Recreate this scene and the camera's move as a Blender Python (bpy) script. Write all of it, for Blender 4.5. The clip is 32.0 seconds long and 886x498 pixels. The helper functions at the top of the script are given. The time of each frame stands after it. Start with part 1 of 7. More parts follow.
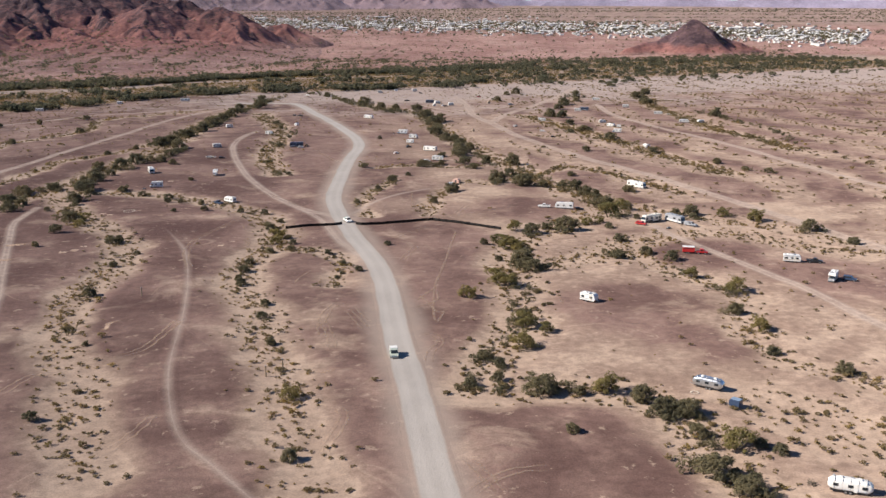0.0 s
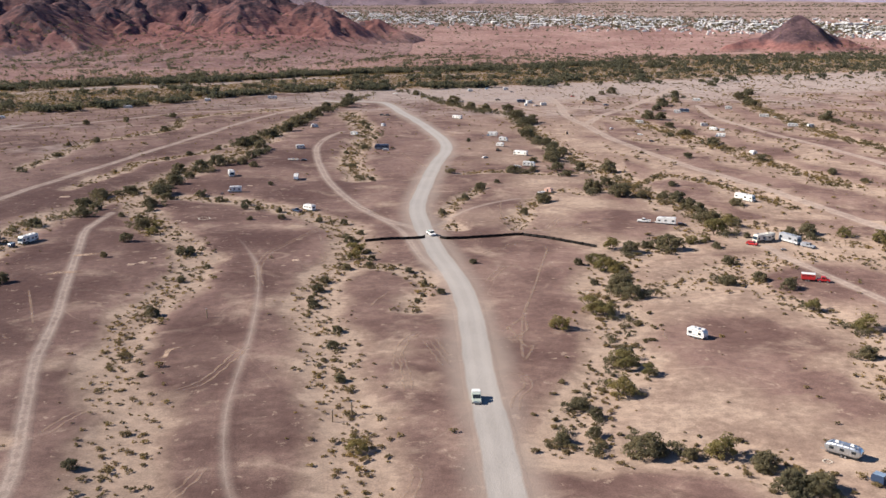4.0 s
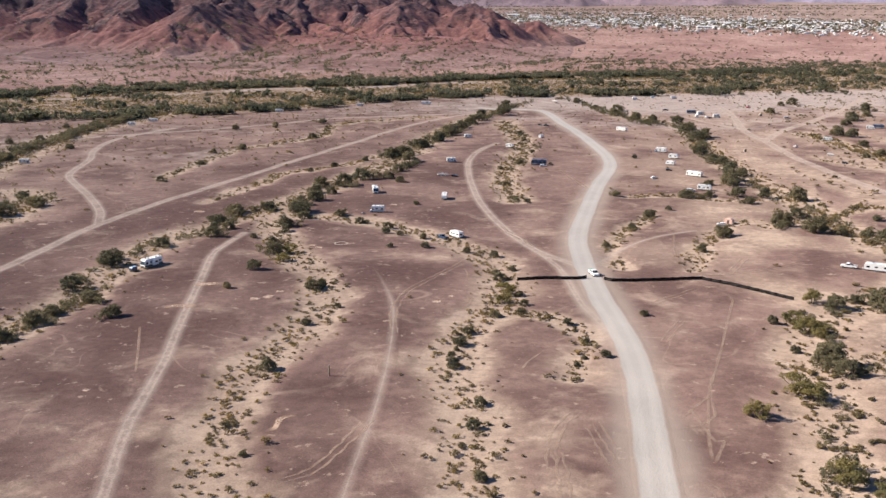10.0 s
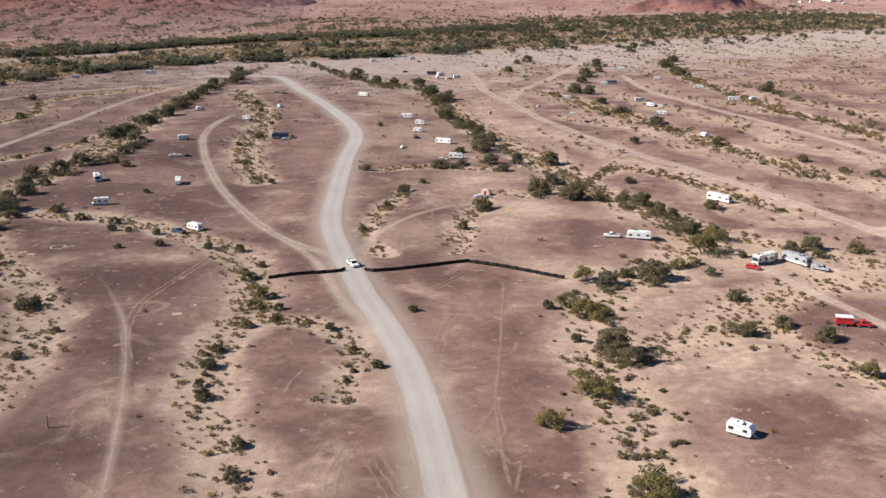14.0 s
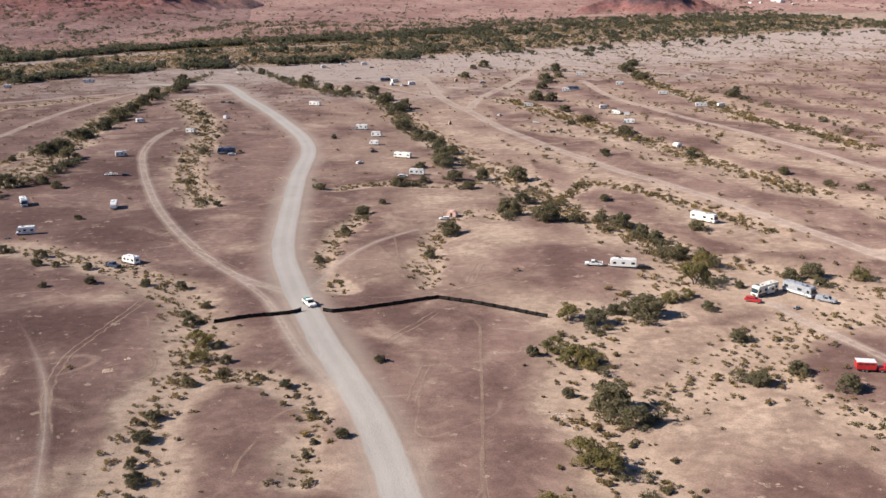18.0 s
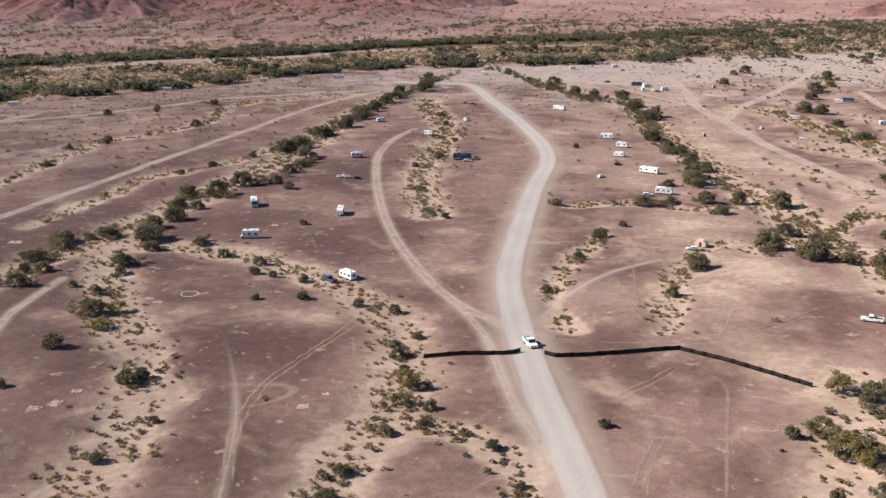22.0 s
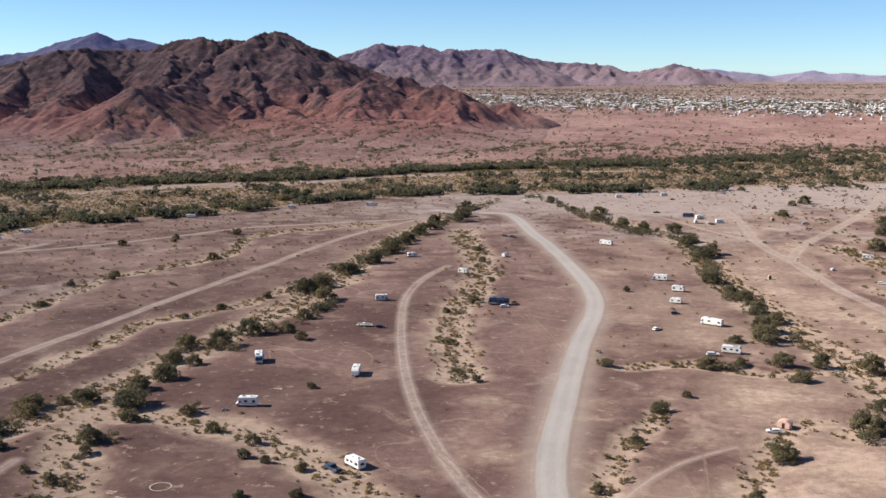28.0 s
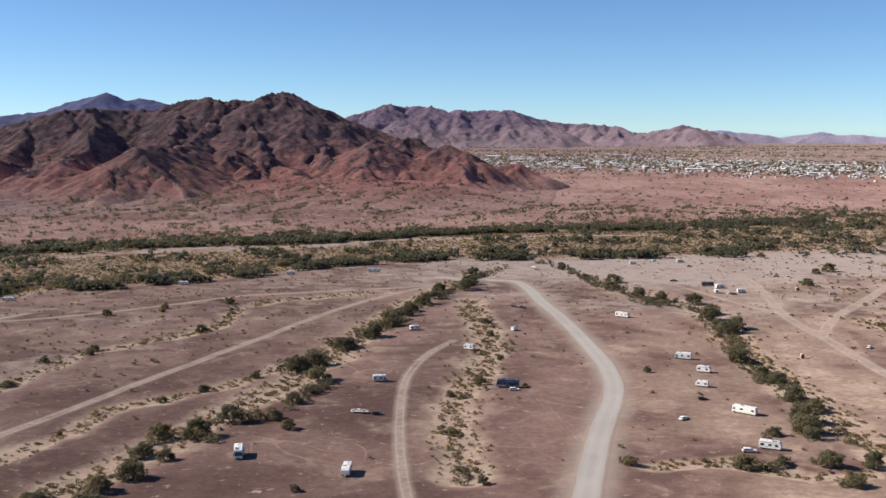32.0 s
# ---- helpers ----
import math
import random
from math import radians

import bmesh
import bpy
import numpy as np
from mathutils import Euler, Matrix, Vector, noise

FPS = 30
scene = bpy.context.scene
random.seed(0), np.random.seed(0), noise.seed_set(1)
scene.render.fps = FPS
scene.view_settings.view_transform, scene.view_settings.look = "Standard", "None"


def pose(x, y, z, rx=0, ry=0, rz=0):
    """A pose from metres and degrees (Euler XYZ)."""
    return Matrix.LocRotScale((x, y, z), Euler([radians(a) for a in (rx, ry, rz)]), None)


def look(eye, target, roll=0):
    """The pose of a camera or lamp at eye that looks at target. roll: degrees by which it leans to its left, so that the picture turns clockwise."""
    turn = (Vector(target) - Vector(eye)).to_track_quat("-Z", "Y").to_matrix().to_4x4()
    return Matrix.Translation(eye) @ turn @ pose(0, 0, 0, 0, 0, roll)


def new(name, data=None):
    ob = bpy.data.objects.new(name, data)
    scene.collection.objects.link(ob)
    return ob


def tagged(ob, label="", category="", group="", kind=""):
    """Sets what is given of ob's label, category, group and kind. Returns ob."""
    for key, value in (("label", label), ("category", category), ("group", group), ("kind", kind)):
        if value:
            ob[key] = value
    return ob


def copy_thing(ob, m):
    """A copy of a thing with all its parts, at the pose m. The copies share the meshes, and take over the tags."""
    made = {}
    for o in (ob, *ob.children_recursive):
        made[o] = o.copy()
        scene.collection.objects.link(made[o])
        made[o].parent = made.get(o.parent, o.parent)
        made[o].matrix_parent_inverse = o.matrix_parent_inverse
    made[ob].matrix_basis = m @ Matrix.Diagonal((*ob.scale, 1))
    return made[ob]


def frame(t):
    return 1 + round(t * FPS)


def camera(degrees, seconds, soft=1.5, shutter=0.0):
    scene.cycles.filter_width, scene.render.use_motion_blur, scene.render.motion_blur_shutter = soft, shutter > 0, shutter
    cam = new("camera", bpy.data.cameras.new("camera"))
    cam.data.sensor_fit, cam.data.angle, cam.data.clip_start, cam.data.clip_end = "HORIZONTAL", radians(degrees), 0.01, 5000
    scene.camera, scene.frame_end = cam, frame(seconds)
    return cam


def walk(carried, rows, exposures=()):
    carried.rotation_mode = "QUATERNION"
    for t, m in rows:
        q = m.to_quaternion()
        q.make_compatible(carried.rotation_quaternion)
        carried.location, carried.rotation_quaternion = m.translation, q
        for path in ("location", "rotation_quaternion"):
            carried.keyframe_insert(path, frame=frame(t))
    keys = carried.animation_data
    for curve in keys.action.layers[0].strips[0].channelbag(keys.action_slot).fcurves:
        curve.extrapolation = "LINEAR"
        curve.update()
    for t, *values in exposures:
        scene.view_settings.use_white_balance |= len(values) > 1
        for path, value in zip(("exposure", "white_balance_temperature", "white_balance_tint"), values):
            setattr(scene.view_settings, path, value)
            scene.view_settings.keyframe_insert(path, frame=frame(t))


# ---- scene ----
PATH = [
    (0, (0.00, -0.00, 80.00), (0.00, 97.10, 56.09), 0.17),
    (0.5, (0.10, 3.22, 80.07), (-0.16, 100.30, 56.07), 0.14),
    (1, (0.16, 6.50, 80.20), (-0.99, 103.56, 56.13), 0.12),
    (1.5, (0.22, 9.87, 80.36), (-2.05, 106.88, 56.22), 0.15),
    (2, (0.27, 13.31, 80.53), (-3.38, 110.27, 56.33), 0.16),
    (2.5, (0.24, 16.88, 80.70), (-3.59, 113.81, 56.43), 0.17),
    (3, (0.09, 20.59, 80.81), (-3.86, 117.51, 56.49), 0.21),
    (3.5, (-0.24, 24.44, 80.86), (-4.23, 121.35, 56.51), 0.24),
    (4, (-0.81, 28.46, 80.89), (-9.28, 125.06, 56.47), 0.11),
    (4.5, (-1.31, 32.47, 80.89), (-23.50, 126.84, 56.35), 0.10),
    (6.5, (-2.57, 47.92, 80.79), (-38.27, 138.07, 56.31), 0.09),
    (7, (-3.13, 51.80, 80.80), (-38.70, 142.00, 56.33), 0.09),
    (7.5, (-3.85, 55.68, 80.84), (-37.01, 146.80, 56.41), 0.13),
    (8, (-4.73, 59.57, 80.88), (-35.80, 151.44, 56.51), 0.10),
    (8.5, (-5.74, 63.45, 80.93), (-34.72, 156.01, 56.59), 0.07),
    (9, (-6.82, 67.33, 80.97), (-33.78, 160.50, 56.62), 0.12),
    (9.5, (-7.94, 71.21, 81.03), (-32.84, 164.95, 56.66), 0.16),
    (10, (-9.02, 75.13, 81.09), (-31.86, 169.39, 56.73), 0.15),
    (10.5, (-10.02, 79.10, 81.14), (-30.80, 173.83, 56.75), 0.13),
    (11, (-10.97, 83.09, 81.19), (-29.23, 178.33, 56.76), 0.12),
    (11.5, (-11.88, 87.11, 81.24), (-27.17, 182.88, 56.83), 0.09),
    (12, (-12.71, 91.13, 81.29), (-24.77, 187.35, 56.86), 0.07),
    (12.5, (-13.46, 95.16, 81.36), (-21.97, 191.50, 55.93), 0.05),
    (13, (-14.18, 99.21, 81.43), (-19.23, 195.39, 54.54), -0.00),
    (13.5, (-14.87, 103.26, 81.52), (-16.64, 199.24, 53.50), -0.07),
    (14, (-15.50, 107.28, 81.57), (-13.95, 203.26, 53.52), -0.03),
    (14.5, (-16.12, 111.27, 81.60), (-11.37, 207.15, 53.57), -0.02),
    (16.5, (-18.38, 127.08, 81.48), (-12.27, 222.89, 53.51), -0.08),
    (17, (-18.60, 130.97, 81.42), (-12.44, 226.79, 53.48), -0.08),
    (17.5, (-18.71, 134.84, 81.36), (-12.52, 230.66, 53.43), -0.10),
    (18, (-18.77, 138.70, 81.27), (-12.55, 234.53, 53.36), -0.13),
    (18.5, (-18.81, 142.59, 81.15), (-12.59, 238.43, 53.29), -0.13),
    (19, (-18.83, 146.56, 81.04), (-13.22, 242.44, 53.20), -0.14),
    (19.5, (-18.72, 150.58, 80.92), (-21.53, 246.59, 53.09), -0.15),
    (20, (-18.48, 154.58, 80.82), (-28.13, 250.14, 52.98), -0.16),
    (20.5, (-18.16, 158.52, 80.74), (-31.67, 253.61, 52.90), -0.22),
    (21, (-17.89, 162.43, 80.66), (-34.26, 257.08, 52.84), -0.18),
    (21.5, (-17.76, 166.37, 80.61), (-34.29, 260.97, 52.72), -0.17),
    (22, (-17.77, 170.32, 80.62), (-34.54, 264.83, 52.56), -0.22),
    (22.5, (-17.89, 174.28, 80.66), (-36.94, 268.31, 52.46), -0.26),
    (23, (-18.09, 178.24, 80.72), (-37.30, 272.21, 52.41), -0.25),
    (23.5, (-18.39, 182.22, 80.79), (-37.79, 276.14, 52.44), -0.27),
    (24, (-18.82, 186.24, 80.88), (-38.42, 280.10, 52.49), -0.30),
    (24.5, (-19.32, 190.28, 80.98), (-39.06, 284.09, 52.52), -0.26),
    (25, (-19.92, 194.34, 81.11), (-39.82, 288.32, 53.32), -0.23),
    (25.5, (-20.54, 198.39, 81.24), (-40.66, 292.79, 55.08), -0.25),
    (27.5, (-22.97, 214.65, 81.70), (-43.96, 310.57, 62.78), -0.10),
    (28, (-23.61, 218.69, 81.71), (-44.75, 314.93, 64.61), -0.03),
    (28.5, (-24.27, 222.74, 81.65), (-45.55, 319.12, 65.58), -0.01),
    (29, (-24.95, 226.82, 81.59), (-46.38, 323.38, 66.88), 0.05),
    (29.5, (-25.65, 230.92, 81.53), (-47.26, 327.72, 68.75), 0.15),
    (30, (-26.39, 235.02, 81.52), (-48.10, 331.80, 68.84), 0.15),
    (30.5, (-27.13, 239.11, 81.59), (-48.94, 335.87, 68.90), 0.19),
    (31, (-27.89, 243.17, 81.73), (-49.77, 339.95, 69.27), 0.17),
    (31.5, (-28.65, 247.21, 81.93), (-50.63, 344.03, 69.99), 0.09),
    (32, (-29.40, 251.27, 82.14), (-51.46, 348.13, 70.71), 0.11),
]
EXPOSURES = [(0.0, 0.93), (4.0, 1.04), (7.0, 1.32), (10.0, 1.28), (14.0, 1.06), (19.0, 1.0), (22.0, 1.18), (25.0, 1.20), (28.0, 1.0), (32.0, 0.88)]
cam = camera(46.33, 32.0)
walk(cam, [(t, look(eye, target, roll)) for t, eye, target, roll in PATH], EXPOSURES)

# ---- light: clear desert sky, sun from the side ----
SUN_AZ, SUN_EL = radians(-98), radians(34)   # azimuth from +y towards +x
sun_from = Vector((math.sin(SUN_AZ) * math.cos(SUN_EL), math.cos(SUN_AZ) * math.cos(SUN_EL), math.sin(SUN_EL)))
world = bpy.data.worlds.new("desert_sky")
scene.world = world
world.use_nodes = True
wn = world.node_tree
sky = wn.nodes.new("ShaderNodeTexSky")
sky.sky_type = "NISHITA"
sky.sun_disc = False
sky.sun_elevation = SUN_EL
sky.sun_rotation = SUN_AZ
sky.altitude = 300
sky.air_density = 0.62
sky.dust_density = 0.0
sky.ozone_density = 3.0
wn.nodes["Background"].inputs["Strength"].default_value = 0.067
tint = wn.nodes.new("ShaderNodeMix")
tint.data_type, tint.blend_type = "RGBA", "MULTIPLY"
tint.inputs[0].default_value = 1.0
tint.inputs[7].default_value = (0.76, 0.92, 1.05, 1.0)
wn.links.new(sky.outputs["Color"], tint.inputs[6])
wn.links.new(tint.outputs[2], wn.nodes["Background"].inputs["Color"])
sun_data = bpy.data.lights.new("sun", "SUN")
sun_data.energy = 5.0
sun_data.angle = radians(0.53)
sun_data.color = (1.0, 0.905, 0.80)
sun = new("sun", sun_data)
sun.matrix_world = look(sun_from * 200, (0, 0, 0))

# ---- node helpers and materials ----
def material(name):
    m = bpy.data.materials.new(name)
    m.use_nodes = True
    nt = m.node_tree
    return m, nt, nt.nodes["Principled BSDF"]


def node(nt, kind, **values):
    n = nt.nodes.new(kind)
    for key, value in values.items():
        n.inputs[key.replace("_", " ")].default_value = value
    return n


def tex(nt, scale, detail=4.0, rough=0.55, vec=None, warp=0.0):
    n = node(nt, "ShaderNodeTexNoise", Scale=scale, Detail=detail, Roughness=rough, Distortion=warp)
    if vec is not None:
        nt.links.new(vec, n.inputs["Vector"])
    return n.outputs["Fac"]


def ramp(nt, fac, lo, hi, a=0.0, b=1.0):
    n = nt.nodes.new("ShaderNodeMapRange")
    n.interpolation_type = "SMOOTHSTEP"
    for key, v in (("From Min", lo), ("From Max", hi), ("To Min", a), ("To Max", b)):
        n.inputs[key].default_value = v
    nt.links.new(fac, n.inputs["Value"])
    return n.outputs["Result"]


def calc(nt, op, a, b=0.0):
    n = nt.nodes.new("ShaderNodeMath")
    n.operation = op
    for i, v in enumerate((a, b)):
        if isinstance(v, (int, float)):
            n.inputs[i].default_value = v
        else:
            nt.links.new(v, n.inputs[i])
    return n.outputs[0]


def blend(nt, fac, a, b, how="MIX"):
    n = nt.nodes.new("ShaderNodeMix")
    n.data_type, n.blend_type = "RGBA", how
    for i, v in ((0, fac), (6, a), (7, b)):
        if isinstance(v, (int, float)):
            n.inputs[i].default_value = v
        elif isinstance(v, tuple):
            n.inputs[i].default_value = (*v, 1.0)
        else:
            nt.links.new(v, n.inputs[i])
    return n.outputs[2]


def attr(nt, name):
    n = nt.nodes.new("ShaderNodeAttribute")
    n.attribute_name = name
    return n.outputs["Fac"]


def bump(nt, bsdf, height, strength, distance):
    n = node(nt, "ShaderNodeBump", Strength=strength, Distance=distance)
    nt.links.new(height, n.inputs["Height"])
    nt.links.new(n.outputs["Normal"], bsdf.inputs["Normal"])


def plain(name, colour, rough=0.6, metal=0.0, vary=0.12, scale=2.0):
    """Painted or moulded surface with faint dirt at two scales."""
    m, nt, bsdf = material(name)
    co = nt.nodes.new("ShaderNodeTexCoord").outputs["Object"]
    dirt = calc(nt, "ADD", calc(nt, "MULTIPLY", tex(nt, scale, 3, vec=co), 0.6), calc(nt, "MULTIPLY", tex(nt, scale * 9, 2, vec=co), 0.4))
    dark = tuple(c * (1 - 2 * vary) for c in colour)
    light = tuple(min(1, c * (1 + vary)) for c in colour)
    nt.links.new(blend(nt, ramp(nt, dirt, 0.3, 0.7), dark, light), bsdf.inputs["Base Color"])
    bsdf.inputs["Roughness"].default_value = rough
    bsdf.inputs["Metallic"].default_value = metal
    return m


def red_plain(nt, pos):
    """Reddish stony outwash plain: broad tone, gully streaks and pale grit."""
    n400, n60, n9 = tex(nt, 0.006, 5.0, vec=pos), tex(nt, 0.022, 6.0, vec=pos), tex(nt, 0.11, 6.0, 0.65, pos)
    colour = blend(nt, ramp(nt, n400, 0.35, 0.65), RED_DARK, RED_LIGHT)
    colour = blend(nt, ramp(nt, n60, 0.5, 0.68, 0.0, 0.55), colour, RED_PALE)
    return blend(nt, 1.0, colour, blend(nt, ramp(nt, n9, 0.32, 0.68), (0.74, 0.73, 0.74), (1.2, 1.2, 1.18)), "MULTIPLY")


def ground_material():
    m, nt, bsdf = material("desert_ground")
    pos = nt.nodes.new("ShaderNodeNewGeometry").outputs["Position"]
    wash, road, track, red, pale = (attr(nt, n) for n in ("wash", "road", "track", "red", "pale"))
    n60, n12, n2, n05 = (tex(nt, s, d, vec=pos) for s, d in ((0.022, 6.0), (0.09, 6.0), (0.45, 7.0), (2.6, 4.0)))
    # varnished stone pavement
    pave = blend(nt, ramp(nt, n60, 0.40, 0.62), PAVE_DARK, PAVE_LIGHT)
    pave = blend(nt, ramp(nt, n12, 0.4, 0.72, 0.0, 0.55), pave, PAVE_RED)
    pave = blend(nt, calc(nt, "MULTIPLY", ramp(nt, wash, -0.26, -0.02, 0.9, 0.0), ramp(nt, n60, 0.36, 0.68, 1.0, 0.3)), pave, PAVE_DEEP)
    # sandy wash
    sand = blend(nt, ramp(nt, n12, 0.3, 0.7), SAND_DARK, SAND_LIGHT)
    edge = calc(nt, "ADD", wash, calc(nt, "MULTIPLY", calc(nt, "SUBTRACT", calc(nt, "ADD", calc(nt, "ADD", calc(nt, "MULTIPLY", n12, 0.5), calc(nt, "MULTIPLY", n60, 0.25)), calc(nt, "MULTIPLY", n2, 0.25)), 0.5), 1.5))
    pave = blend(nt, ramp(nt, calc(nt, "ADD", wash, calc(nt, "MULTIPLY", calc(nt, "SUBTRACT", n60, 0.5), 0.7)), 0.02, 0.40, 0.0, 0.75), pave, TAN_HALO)
    colour = blend(nt, ramp(nt, edge, 0.36, 0.72), pave, sand)
    # pale scuffs in the pavement
    scuff = calc(nt, "MULTIPLY", ramp(nt, tex(nt, 0.045, 8, 0.66, pos, 0.6), 0.53, 0.68), ramp(nt, wash, -0.3, 0.1, 0.34, 0.55))
    colour = blend(nt, scuff, colour, SAND_LIGHT)
    colour = blend(nt, ramp(nt, calc(nt, "ADD", red, calc(nt, "MULTIPLY", calc(nt, "SUBTRACT", n60, 0.5), 0.5)), 0.25, 0.8), colour, red_plain(nt, pos))
    colour = blend(nt, ramp(nt, calc(nt, "ADD", pale, calc(nt, "MULTIPLY", calc(nt, "SUBTRACT", n12, 0.5), 0.7)), 0.3, 0.8), colour, blend(nt, n12, PALE_DARK, PALE_LIGHT))
    # pale flecks of bare soil, and faint curving tyre marks
    fleck = calc(nt, "MULTIPLY", ramp(nt, tex(nt, 0.30, 6, 0.7, pos), 0.60, 0.66), 0.6)
    colour = blend(nt, fleck, colour, SAND_LIGHT)
    swirl = calc(nt, "ABSOLUTE", calc(nt, "SUBTRACT", tex(nt, 0.028, 1.5, 0.4, pos, 0.8), 0.5))
    mark = calc(nt, "MULTIPLY", ramp(nt, swirl, 0.002, 0.007, 0.30, 0.0), ramp(nt, n60, 0.45, 0.6))
    colour = blend(nt, mark, colour, SAND_LIGHT)
    # wheel tracks: two ruts, paler dust between and beside
    wob = calc(nt, "MULTIPLY", calc(nt, "SUBTRACT", n2, 0.5), 1.2)
    tk = calc(nt, "ADD", track, wob)
    dust = calc(nt, "MULTIPLY", ramp(nt, tk, 0.5, 2.9, 1.0, 0.0), ramp(nt, n12, 0.25, 0.6, 0.45, 0.9))
    colour = blend(nt, dust, colour, TRACK_DUST)
    rut = calc(nt, "MULTIPLY", ramp(nt, calc(nt, "ABSOLUTE", calc(nt, "SUBTRACT", tk, 0.85)), 0.1, 0.5, 0.55, 0.0), ramp(nt, n60, 0.3, 0.6, 0.4, 1.0))
    colour = blend(nt, rut, colour, TRACK_RUT)
    # stones and grain
    grain = calc(nt, "ADD", calc(nt, "MULTIPLY", n2, 0.5), calc(nt, "MULTIPLY", n05, 0.5))
    colour = blend(nt, 1.0, colour, blend(nt, ramp(nt, grain, 0.3, 0.7), (0.72, 0.72, 0.72), (1.22, 1.22, 1.22)), "MULTIPLY")
    # graded road with dusty shoulders
    rd = calc(nt, "ADD", road, calc(nt, "MULTIPLY", calc(nt, "SUBTRACT", n12, 0.5), 1.1))
    colour = blend(nt, ramp(nt, calc(nt, "ADD", rd, calc(nt, "MULTIPLY", calc(nt, "SUBTRACT", n60, 0.5), 9.0)), 3.0, 10.0, 0.68, 0.0), colour, SHOULDER)
    gravel = blend(nt, ramp(nt, calc(nt, "ADD", calc(nt, "MULTIPLY", n12, 0.6), calc(nt, "MULTIPLY", n05, 0.4)), 0.25, 0.75), ROAD_DARK, ROAD_LIGHT)
    lane = ramp(nt, calc(nt, "ABSOLUTE", calc(nt, "SUBTRACT", calc(nt, "ADD", road, wob), 1.6)), 0.3, 1.1, 0.3, 0.0)
    gravel = blend(nt, lane, gravel, ROAD_WORN)
    colour = blend(nt, ramp(nt, rd, 2.9, 3.7, 1.0, 0.0), colour, gravel)
    nt.links.new(colour, bsdf.inputs["Base Color"])
    bsdf.inputs["Roughness"].default_value = 0.95
    bsdf.inputs["Specular IOR Level"].default_value = 0.1
    bsdf.inputs["Diffuse Roughness"].default_value = 0.5
    bump(nt, bsdf, grain, 0.6, 0.3)
    return m


PAVE_DEEP = (0.088, 0.050, 0.044)
PAVE_DARK, PAVE_LIGHT, PAVE_RED = (0.108, 0.065, 0.056), (0.180, 0.115, 0.098), (0.260, 0.175, 0.144)
SAND_DARK, SAND_LIGHT = (0.272, 0.199, 0.154), (0.350, 0.264, 0.205)
TAN_HALO = (0.252, 0.181, 0.141)
RED_DARK, RED_LIGHT, RED_PALE = (0.210, 0.120, 0.107), (0.292, 0.184, 0.160), (0.345, 0.246, 0.212)
PALE_DARK, PALE_LIGHT = (0.236, 0.187, 0.168), (0.345, 0.283, 0.252)
TRACK_DUST, TRACK_RUT = (0.305, 0.240, 0.202), (0.372, 0.300, 0.256)
ROAD_DARK, ROAD_LIGHT, ROAD_WORN = (0.288, 0.264, 0.242), (0.338, 0.310, 0.286), (0.380, 0.350, 0.324)
SHOULDER = (0.300, 0.244, 0.206)
GROUND = ground_material()


def rock_material(name, dark, mid, slope, fan=True):
    """Bare desert mountain: dark varnished crags above, smooth red debris slopes below, outwash at the foot."""
    m, nt, bsdf = material(name)
    geo = nt.nodes.new("ShaderNodeNewGeometry")
    pos = geo.outputs["Position"]
    sep = nt.nodes.new("ShaderNodeSeparateXYZ")
    nt.links.new(geo.outputs["True Normal"], sep.inputs[0])
    n1, n2, n3 = tex(nt, 0.006, 6, vec=pos), tex(nt, 0.03, 7, 0.62, vec=pos), tex(nt, 0.15, 5, vec=pos)
    low = attr(nt, "low")
    rock = blend(nt, ramp(nt, n2, 0.40, 0.62), dark, mid)
    gentle = calc(nt, "MULTIPLY", calc(nt, "SUBTRACT", sep.outputs["Z"], 0.86), 1.6)
    debris = ramp(nt, calc(nt, "ADD", calc(nt, "ADD", low, gentle), calc(nt, "MULTIPLY", calc(nt, "SUBTRACT", n2, 0.5), 0.9)), 0.06, 0.56)
    red = blend(nt, ramp(nt, n1, 0.36, 0.64), tuple(c * 0.74 for c in slope), slope)
    colour = blend(nt, debris, rock, red)
    if fan:
        colour = blend(nt, ramp(nt, calc(nt, "ADD", low, calc(nt, "MULTIPLY", calc(nt, "SUBTRACT", n2, 0.5), 0.25)), 0.70, 0.98), colour, red_plain(nt, pos))
        worn = calc(nt, "ADD", attr(nt, "trail"), calc(nt, "MULTIPLY", calc(nt, "SUBTRACT", n3, 0.5), 4.0))
        colour = blend(nt, ramp(nt, worn, 1.0, 3.6, 0.6, 0.0), colour, (0.42, 0.29, 0.24))
    colour = blend(nt, 1.0, colour, blend(nt, ramp(nt, n3, 0.35, 0.65), (0.80, 0.80, 0.81), (1.16, 1.15, 1.14)), "MULTIPLY")
    nt.links.new(colour, bsdf.inputs["Base Color"])
    bsdf.inputs["Roughness"].default_value = 0.95
    bsdf.inputs["Specular IOR Level"].default_value = 0.1
    rough = calc(nt, "MULTIPLY", calc(nt, "ADD", calc(nt, "MULTIPLY", n2, 0.6), calc(nt, "MULTIPLY", n3, 0.4)), ramp(nt, low, 0.1, 0.8, 1.0, 0.3))
    bump(nt, bsdf, rough, 0.8, 5.0)
    bsdf.inputs["Diffuse Roughness"].default_value = 1.0
    return m


